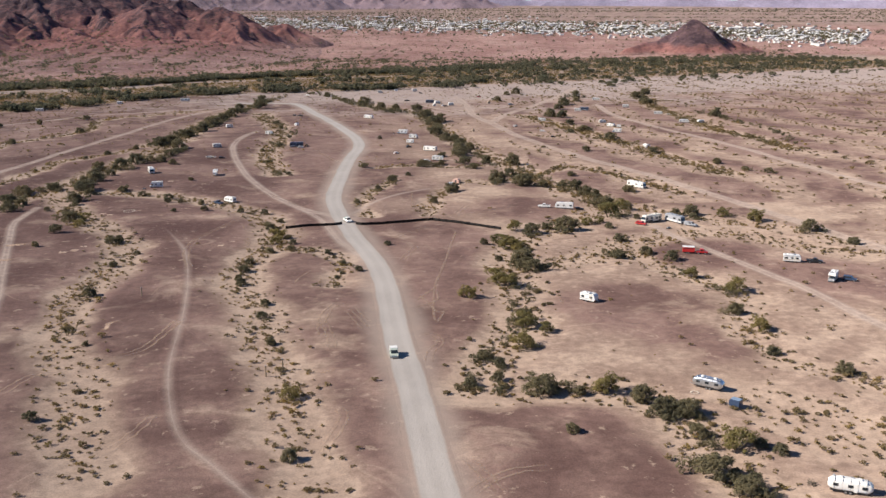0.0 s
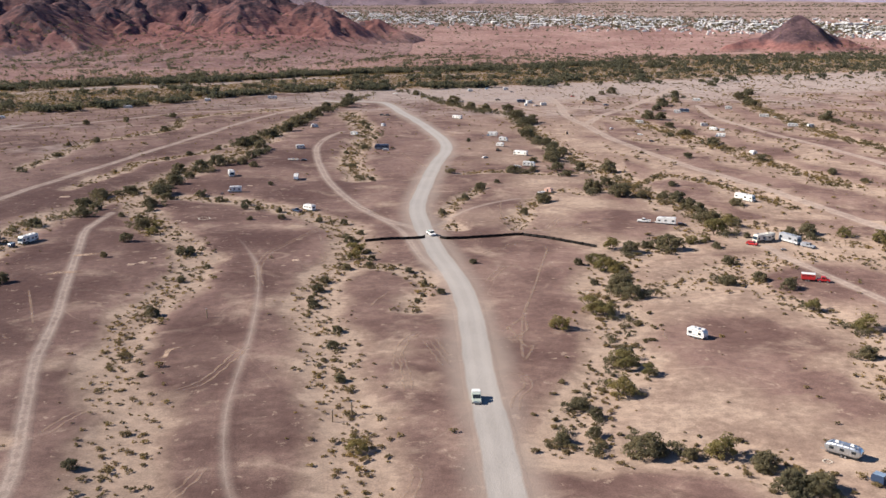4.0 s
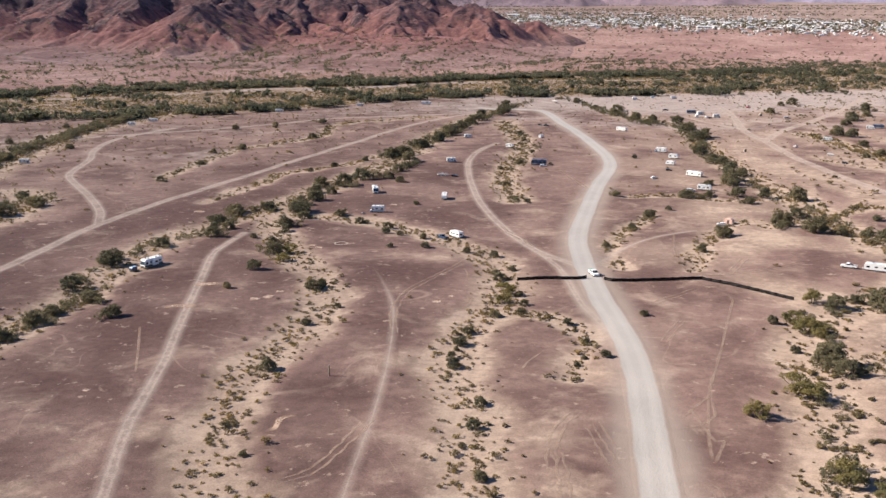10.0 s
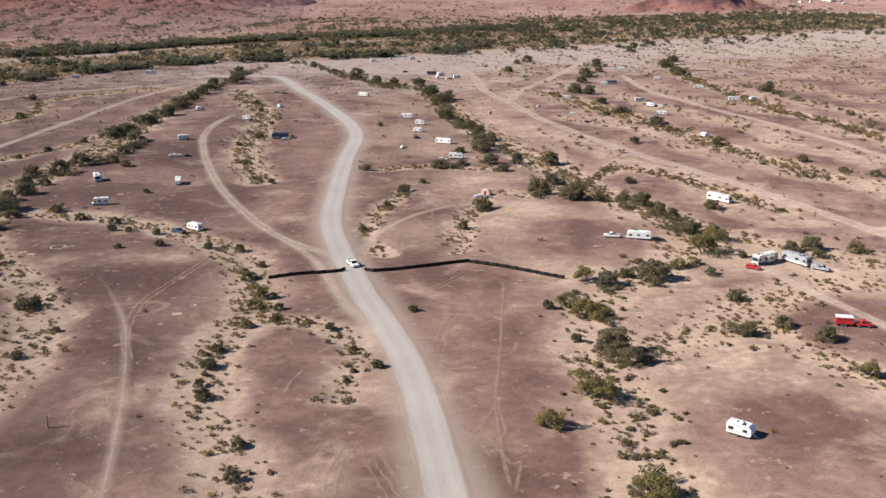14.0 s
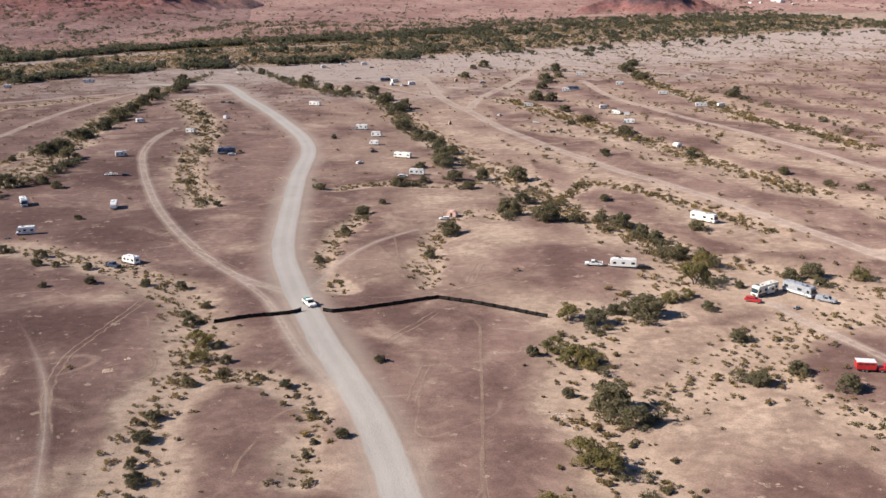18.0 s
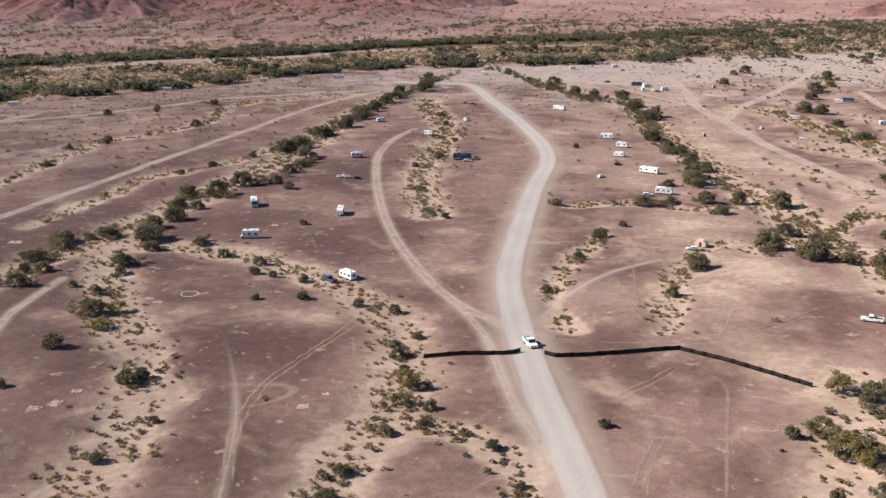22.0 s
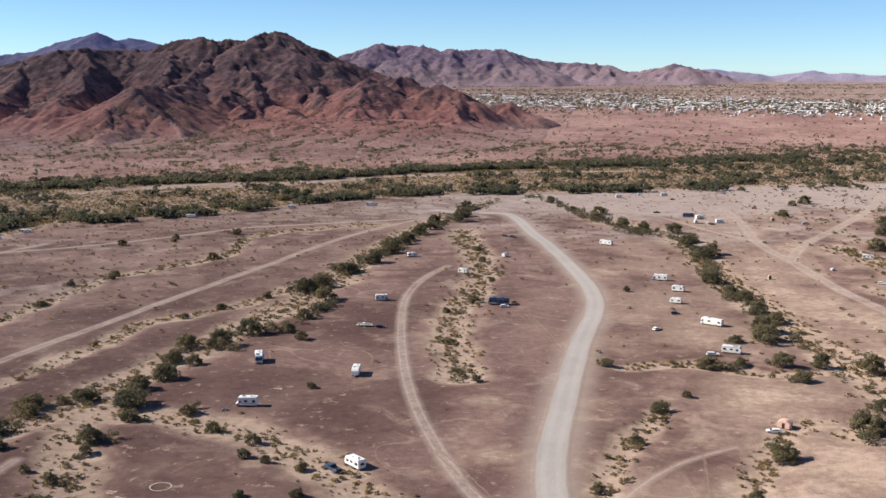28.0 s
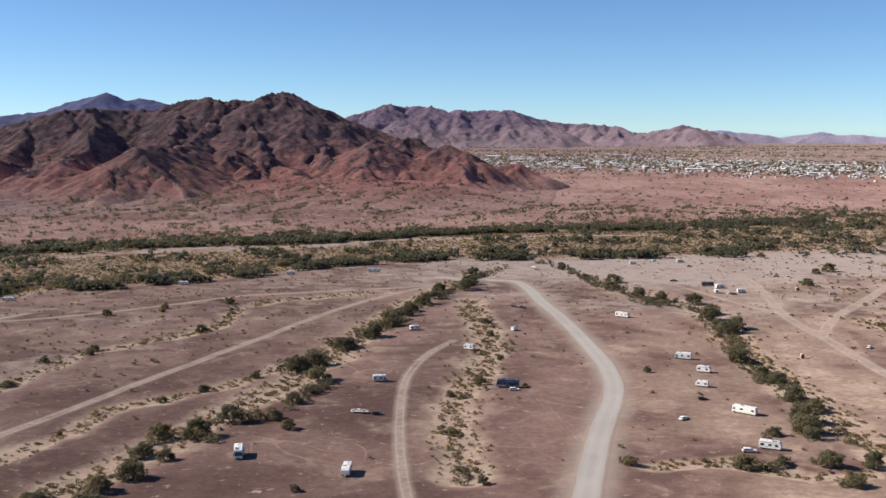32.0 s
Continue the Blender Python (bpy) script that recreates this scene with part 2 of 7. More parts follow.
def leaf_material(name, dark, light):
    m, nt, bsdf = material(name)
    bsdf.inputs["Diffuse Roughness"].default_value = 1.0
    geo = nt.nodes.new("ShaderNodeNewGeometry")
    info = nt.nodes.new("ShaderNodeObjectInfo")
    v = calc(nt, "ADD", calc(nt, "MULTIPLY", geo.outputs["Random Per Island"], 0.75), calc(nt, "MULTIPLY", info.outputs["Random"], 0.25))
    big = tex(nt, 0.05, 3, vec=geo.outputs["Position"])
    colour = blend(nt, v, dark, light)
    colour = blend(nt, 1.0, colour, blend(nt, ramp(nt, big, 0.3, 0.7), (0.75, 0.8, 0.8), (1.25, 1.2, 1.1)), "MULTIPLY")
    nt.links.new(colour, bsdf.inputs["Base Color"])
    bsdf.inputs["Roughness"].default_value = 0.75
    bsdf.inputs["Specular IOR Level"].default_value = 0.2
    # thin leaves let some light through
    thin = nt.nodes.new("ShaderNodeBsdfTranslucent")
    nt.links.new(colour, thin.inputs["Color"])
    both = node(nt, "ShaderNodeMixShader", Fac=0.48)
    nt.links.new(bsdf.outputs["BSDF"], both.inputs[1])
    nt.links.new(thin.outputs["BSDF"], both.inputs[2])
    nt.links.new(both.outputs[0], nt.nodes["Material Output"].inputs["Surface"])
    return m


LEAF_TREE = leaf_material("ironwood_leaf", (0.118, 0.104, 0.064), (0.238, 0.204, 0.122))
LEAF_GOLD = leaf_material("palo_verde_leaf", (0.165, 0.138, 0.058), (0.285, 0.235, 0.098))
LEAF_SHRUB = leaf_material("creosote_leaf", (0.150, 0.112, 0.060), (0.305, 0.228, 0.120))
LEAF_WASH = leaf_material("wash_tree_leaf", (0.084, 0.083, 0.055), (0.176, 0.164, 0.104))
LEAF_STRAW = leaf_material("golden_bursage_leaf", (0.150, 0.108, 0.036), (0.275, 0.195, 0.062))
LEAF_DRY = leaf_material("dry_brush_leaf", (0.20, 0.145, 0.058), (0.33, 0.24, 0.095))
BARK = plain("bark", (0.13, 0.10, 0.075), 0.9)

# ---- plan ----
# centre lines, metres: x, y
ROAD = [(51, -180), (35, -70), (21, 20), (9, 100), (-0.2, 158), (-5.7, 204), (-11, 242), (-17.3, 296), (-23.5, 328), (-31.9, 360), (-40, 395), (-47, 436), (-49, 490), (-50, 545), (-49, 597), (-53, 632), (-61, 667), (-80, 735), (-98, 790), (-121, 862), (-142, 872), (-175, 880)]
TRACKS = {
    "loop": [(-38, 390), (-45, 398), (-55, 408), (-65, 424), (-77, 449), (-89, 478), (-103, 521), (-116, 570), (-124, 609), (-126, 647), (-122, 680)],
    "west": [(-212, 240), (-216, 315), (-219, 347), (-223, 385), (-226, 416), (-224, 478), (-219, 528), (-213, 590), (-206, 660), (-197, 748), (-182, 812), (-165, 850)],
    "bend": [(-226, 416), (-240, 440), (-264, 470), (-291, 500), (-306, 521), (-322, 564), (-338, 594), (-353, 644), (-345, 704)],
    "camp": [(-88, 178), (-91, 188), (-97, 203), (-103, 217), (-107, 227), (-116, 249), (-125, 278), (-135, 305), (-144, 330), (-154, 358), (-164, 388), (-166, 416)],
    "mesa": [(-18, 138), (-32, 158), (-42, 172), (-50, 183), (-57, 202), (-63, 226), (-69, 262), (-76, 297), (-86, 335), (-97, 362), (-106, 380)],
    "cut": [(-57, 410), (-50, 396), (-46, 386), (-41, 368), (-35, 349), (-27, 330)],
    "branch": [(-39, 392), (-36, 403), (-29, 424), (-19, 443), (-6, 457)],
    "link": [(-100, 925), (-71, 907), (-31, 871), (1, 810), (22, 778)],
    "camp_west": [(-480, 470), (-459, 511), (-461, 552), (-443, 573), (-413, 607), (-400, 640)],
    "camp_low": [(-440, 440), (-421, 471), (-414, 501), (-406, 532)],
    "north": [(-400, 620), (-343, 679), (-315, 706), (-289, 743), (-270, 773), (-245, 793), (-206, 817), (-172, 843)],
    "far_west": [(-520, 470), (-470, 520), (-440, 552), (-400, 600)],
    "east": [(150, 330), (122, 418), (110, 457), (101, 486), (90, 514), (76, 548), (61, 594), (44, 659), (33, 721), (23, 770), (18, 858), (9, 930)],
    "fork": [(33, 721), (44, 767), (64, 820), (100, 916), (128, 1019)],
    "ridge": [(200, 440), (179, 536), (171, 581), (155, 645), (141, 696), (126, 769), (125, 858)],
    "spur": [(78, 375), (88, 338), (98, 307), (106, 281), (112, 250), (125, 200)],
}
FAINT = {"mesa": 1.05, "cut": 0.3, "branch": 0.9, "link": 0.3, "camp": 0.15, "west": -0.5, "bend": -0.5, "loop": -0.2, "spur": -0.2, "ridge": -0.8, "east": -1.2, "fork": -1.2, "north": -0.6}  # how far a track has faded (+) or been widened (-)
WASHES = {  # line, half width
    "east_main": ([(60, 140), (52, 164), (50, 186), (47, 197), (36, 207), (20, 207), (7, 208), (11, 225), (16, 242), (22, 261), (22, 309), (25, 345), (45, 375), (63, 408), (63, 436), (46, 474), (34, 530), (15, 597), (-6, 715), (-19, 791), (-68, 861)], 9),
    "east_flat": ([(130, 120), (98, 160), (78, 185), (66, 205)], 15),
    "east_bank": ([(24, 318), (42, 322), (58, 340), (80, 358), (104, 362), (135, 330)], 10),
    "west_trees": ([(-160, 190), (-173, 262), (-177, 289), (-178, 316), (-179, 336), (-184, 357), (-190, 399), (-183, 428), (-176, 460), (-172, 504), (-167, 556), (-162, 620), (-168, 711), (-160, 858), (-147, 907)], 9),
    "mid_west": ([(-62, 165), (-72, 187), (-82, 219), (-94, 239), (-100, 263), (-105, 285), (-105, 325), (-116, 361), (-141, 394), (-166, 438)], 8),
    "mid": ([(-22, 160), (-33, 205), (-44, 242), (-51, 270), (-60, 294), (-63, 320), (-59, 350), (-64, 375), (-75, 404), (-105, 433), (-132, 448), (-165, 452)], 8),
    "west_a": ([(-256, 520), (-260, 561), (-262, 594), (-262, 626), (-252, 645), (-243, 664), (-238, 698), (-248, 741), (-238, 769), (-215, 795), (-189, 814)], 5),
    "west_b": ([(-206, 470), (-206, 492), (-205, 516), (-203, 547), (-195, 559), (-186, 574), (-179, 599), (-173, 626)], 5),
    "far_west_a": ([(-240, 330), (-262, 370), (-267, 391), (-270, 413), (-280, 452), (-300, 470)], 10),
    "far_west_b": ([(-290, 390), (-317, 441), (-355, 522), (-378, 598), (-399, 692), (-397, 794)], 14),
    "east_side": ([(94, 206), (90, 217), (82, 222), (78, 231), (76, 251), (84, 283), (70, 310), (62, 335)], 6),
    "east_rim": ([(60, 425), (80, 410), (97, 392), (112, 380), (131, 363), (147, 334), (165, 300)], 6),
    "east_u": ([(60, 770), (71, 729), (89, 676), (101, 627), (110, 599), (117, 571), (127, 534), (140, 490)], 8),
    "east_v": ([(177, 944), (168, 823), (175, 746), (180, 673), (192, 632), (199, 578)], 8),
    "east_w": ([(20, 470), (50, 500), (65, 520), (90, 480), (105, 440)], 4),
    "camp_mid": ([(-6, 400), (-4, 431), (1, 449), (5, 469), (15, 480)], 5),
    "road_east": ([(-24, 480), (-29, 463), (-34, 433), (-33, 408), (-28, 396)], 4),
    "camp_north": ([(-35, 520), (-15, 530), (5, 520), (20, 525)], 4),
    "road_west": ([(-60, 344), (-47, 339), (-38.6, 334), (-32.5, 323), (-30.7, 316), (-31.7, 309), (-32.6, 302), (-33, 293)], 4),
    "camp_gully": ([(-118, 180), (-116, 190), (-116, 197), (-115.5, 205), (-106, 202.5), (-100, 202)], 3),
    "loop_inner": ([(-139, 794), (-112, 698), (-101, 640), (-100, 593), (-96, 556), (-81, 503)], 8),
}
SCUFFS = [(15.8, 316, 4.0), (10, 316, 2.0), (-95, 262, 5), (-74, 295, 6), (-78, 225, 7), (-122, 395, 5), (-112, 425, 5), (-88, 395, 6), (-100, 330, 5), (-30, 300, 8), (-34, 260, 7), (-26, 240, 6), (-60, 440, 6), (-70, 480, 6), (60, 300, 9), (70, 260, 10), (55, 230, 8), (90, 240, 8), (100, 290, 6), (-110, 245, 6), (-120, 215, 6)]
DARK = [(50, 268, 23, 26), (62, 240, 14, 16), (88, 333, 22, 26), (118, 300, 22, 30), (20, 190, 18, 16), (25, 165, 22, 20), (45, 400, 22, 26), (100, 355, 14, 14), (5, 300, 12, 60), (8, 350, 14, 22), (66, 330, 7, 10), (30, 420, 16, 16)]
SLOPE_X, SLOPE_Y = 0.00812, -0.00999


def land(x, y):
    """Height of the bare desert floor, without small relief."""
    x, y = np.asarray(x, float), np.asarray(y, float)
    ye = np.where(y < 700, y, 700 + (1 - np.exp(-(np.maximum(y, 700) - 700) / 400)) * 400)
    return SLOPE_X * np.tanh(x / 500) * 500 + SLOPE_Y * ye + np.maximum(y - 1400, 0) * 0.0105 - 24 * np.exp(-(((y - 1950) / 420) ** 2))


def reach(px, py, line, most=60.0):
    """Distance of points to a polyline, cut off at most."""
    shape = np.shape(px)
    px, py = np.ravel(px).astype(float), np.ravel(py).astype(float)
    best = np.full(px.shape, most * most)
    L = np.array(line, float)
    inside = np.where((px > L[:, 0].min() - most) & (px < L[:, 0].max() + most) & (py > L[:, 1].min() - most) & (py < L[:, 1].max() + most))[0]
    qx, qy, qb = px[inside], py[inside], best[inside]
    for k in range(0, len(L) - 1, 5):
        g = L[k : k + 6]
        m = np.where((qx > g[:, 0].min() - most) & (qx < g[:, 0].max() + most) & (qy > g[:, 1].min() - most) & (qy < g[:, 1].max() + most))[0]
        if not len(m):
            continue
        sx, sy, sb = qx[m], qy[m], qb[m]
        for (ax, ay), (bx, by) in zip(g, g[1:]):
            dx, dy = bx - ax, by - ay
            t = np.clip(((sx - ax) * dx + (sy - ay) * dy) / (dx * dx + dy * dy + 1e-9), 0, 1)
            sb = np.minimum(sb, (sx - ax - t * dx) ** 2 + (sy - ay - t * dy) ** 2)
        qb[m] = sb
    best[inside] = qb
    return np.sqrt(best).reshape(shape)


def smooth(line, step=4.0):
    """Catmull-Rom through the points."""
    pts = [np.array(p, float) for p in line]
    pts = [2 * pts[0] - pts[1], *pts, 2 * pts[-1] - pts[-2]]
    out = []
    for a, b, c, d in zip(pts, pts[1:], pts[2:], pts[3:]):
        n = max(2, int(np.linalg.norm(c - b) / step))
        for i in range(n):
            t = i / n
            out.append(tuple(0.5 * (2 * b + (c - a) * t + (2 * a - 5 * b + 4 * c - d) * t * t + (3 * b - a - 3 * c + d) * t ** 3)))
    out.append(tuple(pts[-2]))
    return out


def waves(x, y, seed, scale, octaves=4):
    """Cheap smooth noise in -1..1 from rotated sines."""
    rng = np.random.RandomState(seed)
    total, amp, norm = np.zeros_like(x, dtype=float), 1.0, 0.0
    f = 2 * math.pi / scale
    for _ in range(octaves):
        for _ in range(3):
            a, p, q = rng.uniform(0, 2 * math.pi, 3)
            total += amp * np.sin((x * math.cos(a) + y * math.sin(a)) * f * rng.uniform(0.7, 1.3) + p + 1.3 * np.sin((x * math.sin(a) - y * math.cos(a)) * f * 0.6 + q))
            norm += amp * 0.6
        amp *= 0.55
        f *= 2.05
    return total / norm


ROAD_S = smooth(ROAD)
TRACKS_S = {k: smooth(v) for k, v in TRACKS.items()}
WASHES_S = {k: (smooth(v, 8.0), w) for k, (v, w) in WASHES.items()}


def wash_at(x, y):
    out = np.zeros_like(x, dtype=float)
    for line, w in WASHES_S.values():
        d = reach(x, y, line) + 3.0 * waves(x, y, 5, 40, 3)
        out = np.maximum(out, np.exp(-np.maximum(d - 0.2 * w, 0) ** 2 / (0.85 * w) ** 2))
    return out


def big_wash(x, y):
    """Across-distance of the wide tree-lined wash that runs in front of the mountain: 0 at its near bank, 1 at its far bank."""
    near = np.interp(x, [-700, -402, -351, -302, -256, -190, -113, -29, 106, 300, 600], [560, 759, 794, 842, 924, 970, 990, 1020, 1090, 1190, 1350])
    wide = np.interp(x, [-700, -577, -492, -439, -371, -249, -30, 220, 600], [230, 260, 290, 300, 290, 235, 265, 370, 530])
    return (y - near) / wide


def bed_middle(x):
    return 0.75 + 0.05 * np.sin(x / 70.0) + 0.03 * np.sin(x / 23.0 + 1.0)


def bed_half(x):
    return np.interp(x, [-520, -430, -330, -240, -150, -60, 20], [0.03, 0.07, 0.075, 0.06, 0.035, 0.02, 0.0])


def relief(x, y):
    w = wash_at(x, y)
    return land(x, y) + 0.25 * waves(x, y, 11, 60, 4) - 0.7 * w


def lines(lo, hi, fine_lo, fine_hi, step, grow, most):
    mid = list(np.arange(fine_lo, fine_hi + step / 2, step))
    up, s = [], step
    v = mid[-1]
    while v < hi:
        s = min(s * grow, most)
        v += s
        up.append(min(v, hi))
    down, s, v = [], step, mid[0]
    while v > lo:
        s = min(s * grow, most)
        v -= s
        down.append(max(v, lo))
    return np.array(down[::-1] + mid + up)


def sheet(name, X, Y, Z, attrs, mat, smooth_shade=True):
    """Grid mesh from 2D arrays with float point attributes."""
    r, c = X.shape
    me = bpy.data.meshes.new(name)
    me.vertices.add(r * c)
    me.vertices.foreach_set("co", np.stack([X, Y, Z], -1).astype(np.float32).ravel())
    i = np.arange(r * c).reshape(r, c)
    quads = np.stack([i[:-1, :-1], i[:-1, 1:], i[1:, 1:], i[1:, :-1]], -1).reshape(-1, 4)
    me.loops.add(quads.size)
    me.loops.foreach_set("vertex_index", quads.ravel().astype(np.int32))
    me.polygons.add(len(quads))
    me.polygons.foreach_set("loop_start", (np.arange(len(quads)) * 4).astype(np.int32))
    me.polygons.foreach_set("use_smooth", np.full(len(quads), smooth_shade))
    me.update(calc_edges=True)
    for key, v in attrs.items():
        me.attributes.new(key, "FLOAT", "POINT").data.foreach_set("value", np.asarray(v, np.float32).ravel())
    me.materials.append(mat)
    return new(name, me)


def strips(x, y):
    """Sandy strips (1) between long dark terraces (0) on the eastern slope."""
    return np.clip(0.55 + 1.1 * np.sin((x + 0.33 * (y - 430)) / 7.5 + 2.2 * waves(x, y, 21, 160, 4)), 0, 1)


def ground_attrs(x, y):
    bw = big_wash(x, y)
    track = np.full(x.shape, 50.0)
    for key, line in TRACKS_S.items():
        track = np.minimum(track, reach(x, y, line[::2] + line[-1:], 30.0) + FAINT.get(key, 0.0) + (np.clip((y - 340) / 28, 0, 2) if key == "mesa" else 0.0))
    wav = waves(x, y, 21, 160, 4)
    inside = np.clip(np.minimum(bw + 0.02, 1.02 - bw) * 12 + 0.3 * wav, 0, 0.50)
    streak = np.exp(-(waves(x * 1.6 + 0.5 * y, y * 0.7, 33, 260, 4) / 0.10) ** 2) * np.clip((bw - 1.0) * 8, 0, 1) * 0.55
    red = np.clip((bw - 0.98) * 6 + 0.25 * wav, 0, 1)
    pale = np.clip((y - 610 - 0.35 * np.abs(x + 60) + 90 * wav) / 340, 0, 1) * 0.8 * (1 - inside) * (1 - red)
    pale = np.maximum(pale, (0.30 + 0.25 * wav) * np.clip((-228 - x) / 30, 0, 1) * np.clip((y - 430) / 70, 0, 1) * (1 - inside) * (1 - red))
    wav2 = waves(x, y, 29, 9, 4)
    scuff = np.zeros_like(x, dtype=float)
    for sx, sy, sr in SCUFFS:
        scuff = np.maximum(scuff, 0.6 * np.exp(-((x - sx) ** 2 + (y - sy) ** 2) * np.maximum(1 + 0.8 * wav2, 0.25) / sr ** 2))
    # the east side is mostly sand, with a few dark terraces left standing
    sandy = np.clip((x - 2 - 0.02 * (y - 300)) / 14, 0, 1) * np.clip((430 - y) / 40, 0, 1) * 0.42 + np.clip((x + 90) / 120, 0, 1) * 0.36 * np.clip((y - 330) / 100, 0.3, 1)
    # uneven sheets of blown sand up the slope, and long dark strips between the eastern tracks
    sandy = sandy * np.where(y > 360, np.clip(1.0 + 1.2 * waves(x, y, 37, 70, 4), 0.1, 2.0), 1.0)
    bare = strips(x, y)
    sandy = np.where((x > 45) & (y > 420), (0.50 - 0.22 * np.clip((y - 620) / 200, 0, 1)) * bare + 0.05, sandy)
    core = np.zeros_like(x, dtype=float)
    for dx, dy, rx, ry in DARK:
        bare = np.exp(-(((x - dx) / rx) ** 2 + ((y - dy) / ry) ** 2) ** 2)
        sandy = sandy * (1 - bare)
        core = np.maximum(core, bare)
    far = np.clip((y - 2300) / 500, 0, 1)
    bed = np.clip(1.5 - np.abs(bw - bed_middle(x)) / (bed_half(x) + 1e-4), 0, 1) * (bw < 1) * (bed_half(x) > 0.004) * np.clip(0.55 + 0.6 * waves(x, y, 43, 60, 3), 0, 0.8)
    return {
        "road": np.minimum(reach(x, y, ROAD_S), 50), "track": np.minimum(track, 50),
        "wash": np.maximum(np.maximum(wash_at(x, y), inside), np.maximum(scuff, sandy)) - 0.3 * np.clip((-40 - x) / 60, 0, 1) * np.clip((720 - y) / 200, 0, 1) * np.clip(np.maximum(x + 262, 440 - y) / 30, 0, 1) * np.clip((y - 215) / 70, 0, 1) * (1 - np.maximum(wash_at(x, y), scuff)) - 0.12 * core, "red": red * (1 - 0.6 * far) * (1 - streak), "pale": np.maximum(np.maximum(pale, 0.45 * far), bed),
    }


gx = lines(-3600, 3600, -235, 150, 1.6, 1.05, 160)
gy = lines(-400, 4950, 140, 560, 1.7, 1.035, 90)
GX, GY = np.meshgrid(gx, gy)
GZ = relief(GX, GY)
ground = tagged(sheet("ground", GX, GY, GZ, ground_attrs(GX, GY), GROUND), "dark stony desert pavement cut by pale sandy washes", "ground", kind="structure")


def on_grid(x, y, xs, ys, zs):
    """Bilinear height on a grid of lines xs, ys."""
    i = np.clip(np.searchsorted(xs, x) - 1, 0, len(xs) - 2)
    j = np.clip(np.searchsorted(ys, y) - 1, 0, len(ys) - 2)
    u = np.clip((x - xs[i]) / (xs[i + 1] - xs[i]), 0, 1)
    v = np.clip((y - ys[j]) / (ys[j + 1] - ys[j]), 0, 1)
    return (zs[j, i] * (1 - u) + zs[j, i + 1] * u) * (1 - v) + (zs[j + 1, i] * (1 - u) + zs[j + 1, i + 1] * u) * v


RISES = []  # mountain grids that cover the plain


def surface(x, y):
    """Height of whatever ground lies at the given places."""
    x, y = np.asarray(x, float), np.asarray(y, float)
    z = on_grid(x, y, gx, gy, GZ)
    for xs, ys, zs in RISES:
        m = (x > xs[0]) & (x < xs[-1]) & (y > ys[0]) & (y < ys[-1])
        if m.any():
            z = np.where(m, np.maximum(z, on_grid(x, y, xs, ys, zs)), z)
    return z


def strip(name, line, half, rise, label, across=9):
    """A lane laid along a line on the ground."""
    p = np.array(line)
    d = np.gradient(p, axis=0)
    d /= np.linalg.norm(d, axis=1)[:, None]
    s = np.linspace(-half, half, across)
    X = p[:, 0:1] - d[:, 1:2] * s[None] * -1
    Y = p[:, 1:2] + d[:, 0:1] * s[None] * -1
    Z = surface(X, Y) + rise
    Z[:, 0] -= rise + 0.03
    Z[:, -1] -= rise + 0.03
    return tagged(sheet(name, X, Y, Z, ground_attrs(X, Y), GROUND), label, name.replace("_", " "), kind="structure")


strip("road", smooth(ROAD, 2.0), 4.6, 0.06, "graded pale gravel road curving across the desert", 13)
for key, line in TRACKS.items():
    strip("dirt_track", smooth(line, 2.5), 2.6 - min(FAINT.get(key, 0.0), 0.0), 0.04, "faint two-rut dirt track worn into stony ground")

# ---- mountains ----
EYE_END, YAW_END, PITCH_END, FOCAL = (-29.4, 251.3, 82.1), radians(12.83), radians(-6.56), 1832.0


def bearing(u, v, far):
    """A place far metres off, seen u and v units beside and below the middle of the last view."""
    a = YAW_END - math.atan(u / FOCAL)
    up = PITCH_END - math.atan(v / FOCAL)
    return (EYE_END[0] - math.sin(a) * far, EYE_END[1] + math.cos(a) * far, EYE_END[2] + math.tan(up) * far)


def ribs(line, spread, seed, reach_to=1.0, floor=None):
    """Side spurs that run down from a ridge line on both flanks."""
    rng = random.Random(seed)
    out = []
    for (ax, ay, az), (bx, by, bz) in zip(line, line[1:]):
        n = math.hypot(bx - ax, by - ay)
        for k in range(max(1, round(n / spread))):
            t = (k + rng.uniform(0.1, 0.9)) / max(1, round(n / spread))
            x, y, z = ax + t * (bx - ax), ay + t * (by - ay), az + t * (bz - az)
            tall = z - float(land(x, y))
            if tall < 12:
                continue
            for side in (-1, 1):
                ang = math.atan2(by - ay, bx - ax) + side * (math.pi / 2 + rng.uniform(-0.38, 0.38))
                run = tall * rng.uniform(1.7, 3.4) * reach_to
                pts = [(x, y, z - 1)]
                for s in (0.22, 0.45, 0.7, 1.0):
                    ang += rng.uniform(-0.2, 0.2)
                    px, py = pts[-1][0] + math.cos(ang) * run * 0.25, pts[-1][1] + math.sin(ang) * run * 0.25
                    pts.append((px, py, float(land(px, py)) + tall * (1 - s) ** 1.15 * rng.uniform(0.86, 1.04)))
                out.append(pts)
    return out


def on_slope(u, v, xs, ys, top):
    """First place where a line of sight of the last view meets a height field."""
    for d in range(1000, 2600, 6):
        x, y, z = bearing(u - 784, v - 441, d)
        if z < float(on_grid(np.array([x]), np.array([y]), xs, ys, top)[0]):
            break
    return x, y


def dice(i, j, seed):
    """Repeatable chance in 0..1 for whole-number cells."""
    h = (i * 374761393 + j * 668265263 + seed * 1442695041) & 0xFFFFFFFF
    h = ((h ^ (h >> 13)) * 1274126177) & 0xFFFFFFFF
    return (((h ^ (h >> 16)) * 2246822519) & 0xFFFFFFFF) / 4294967296.0


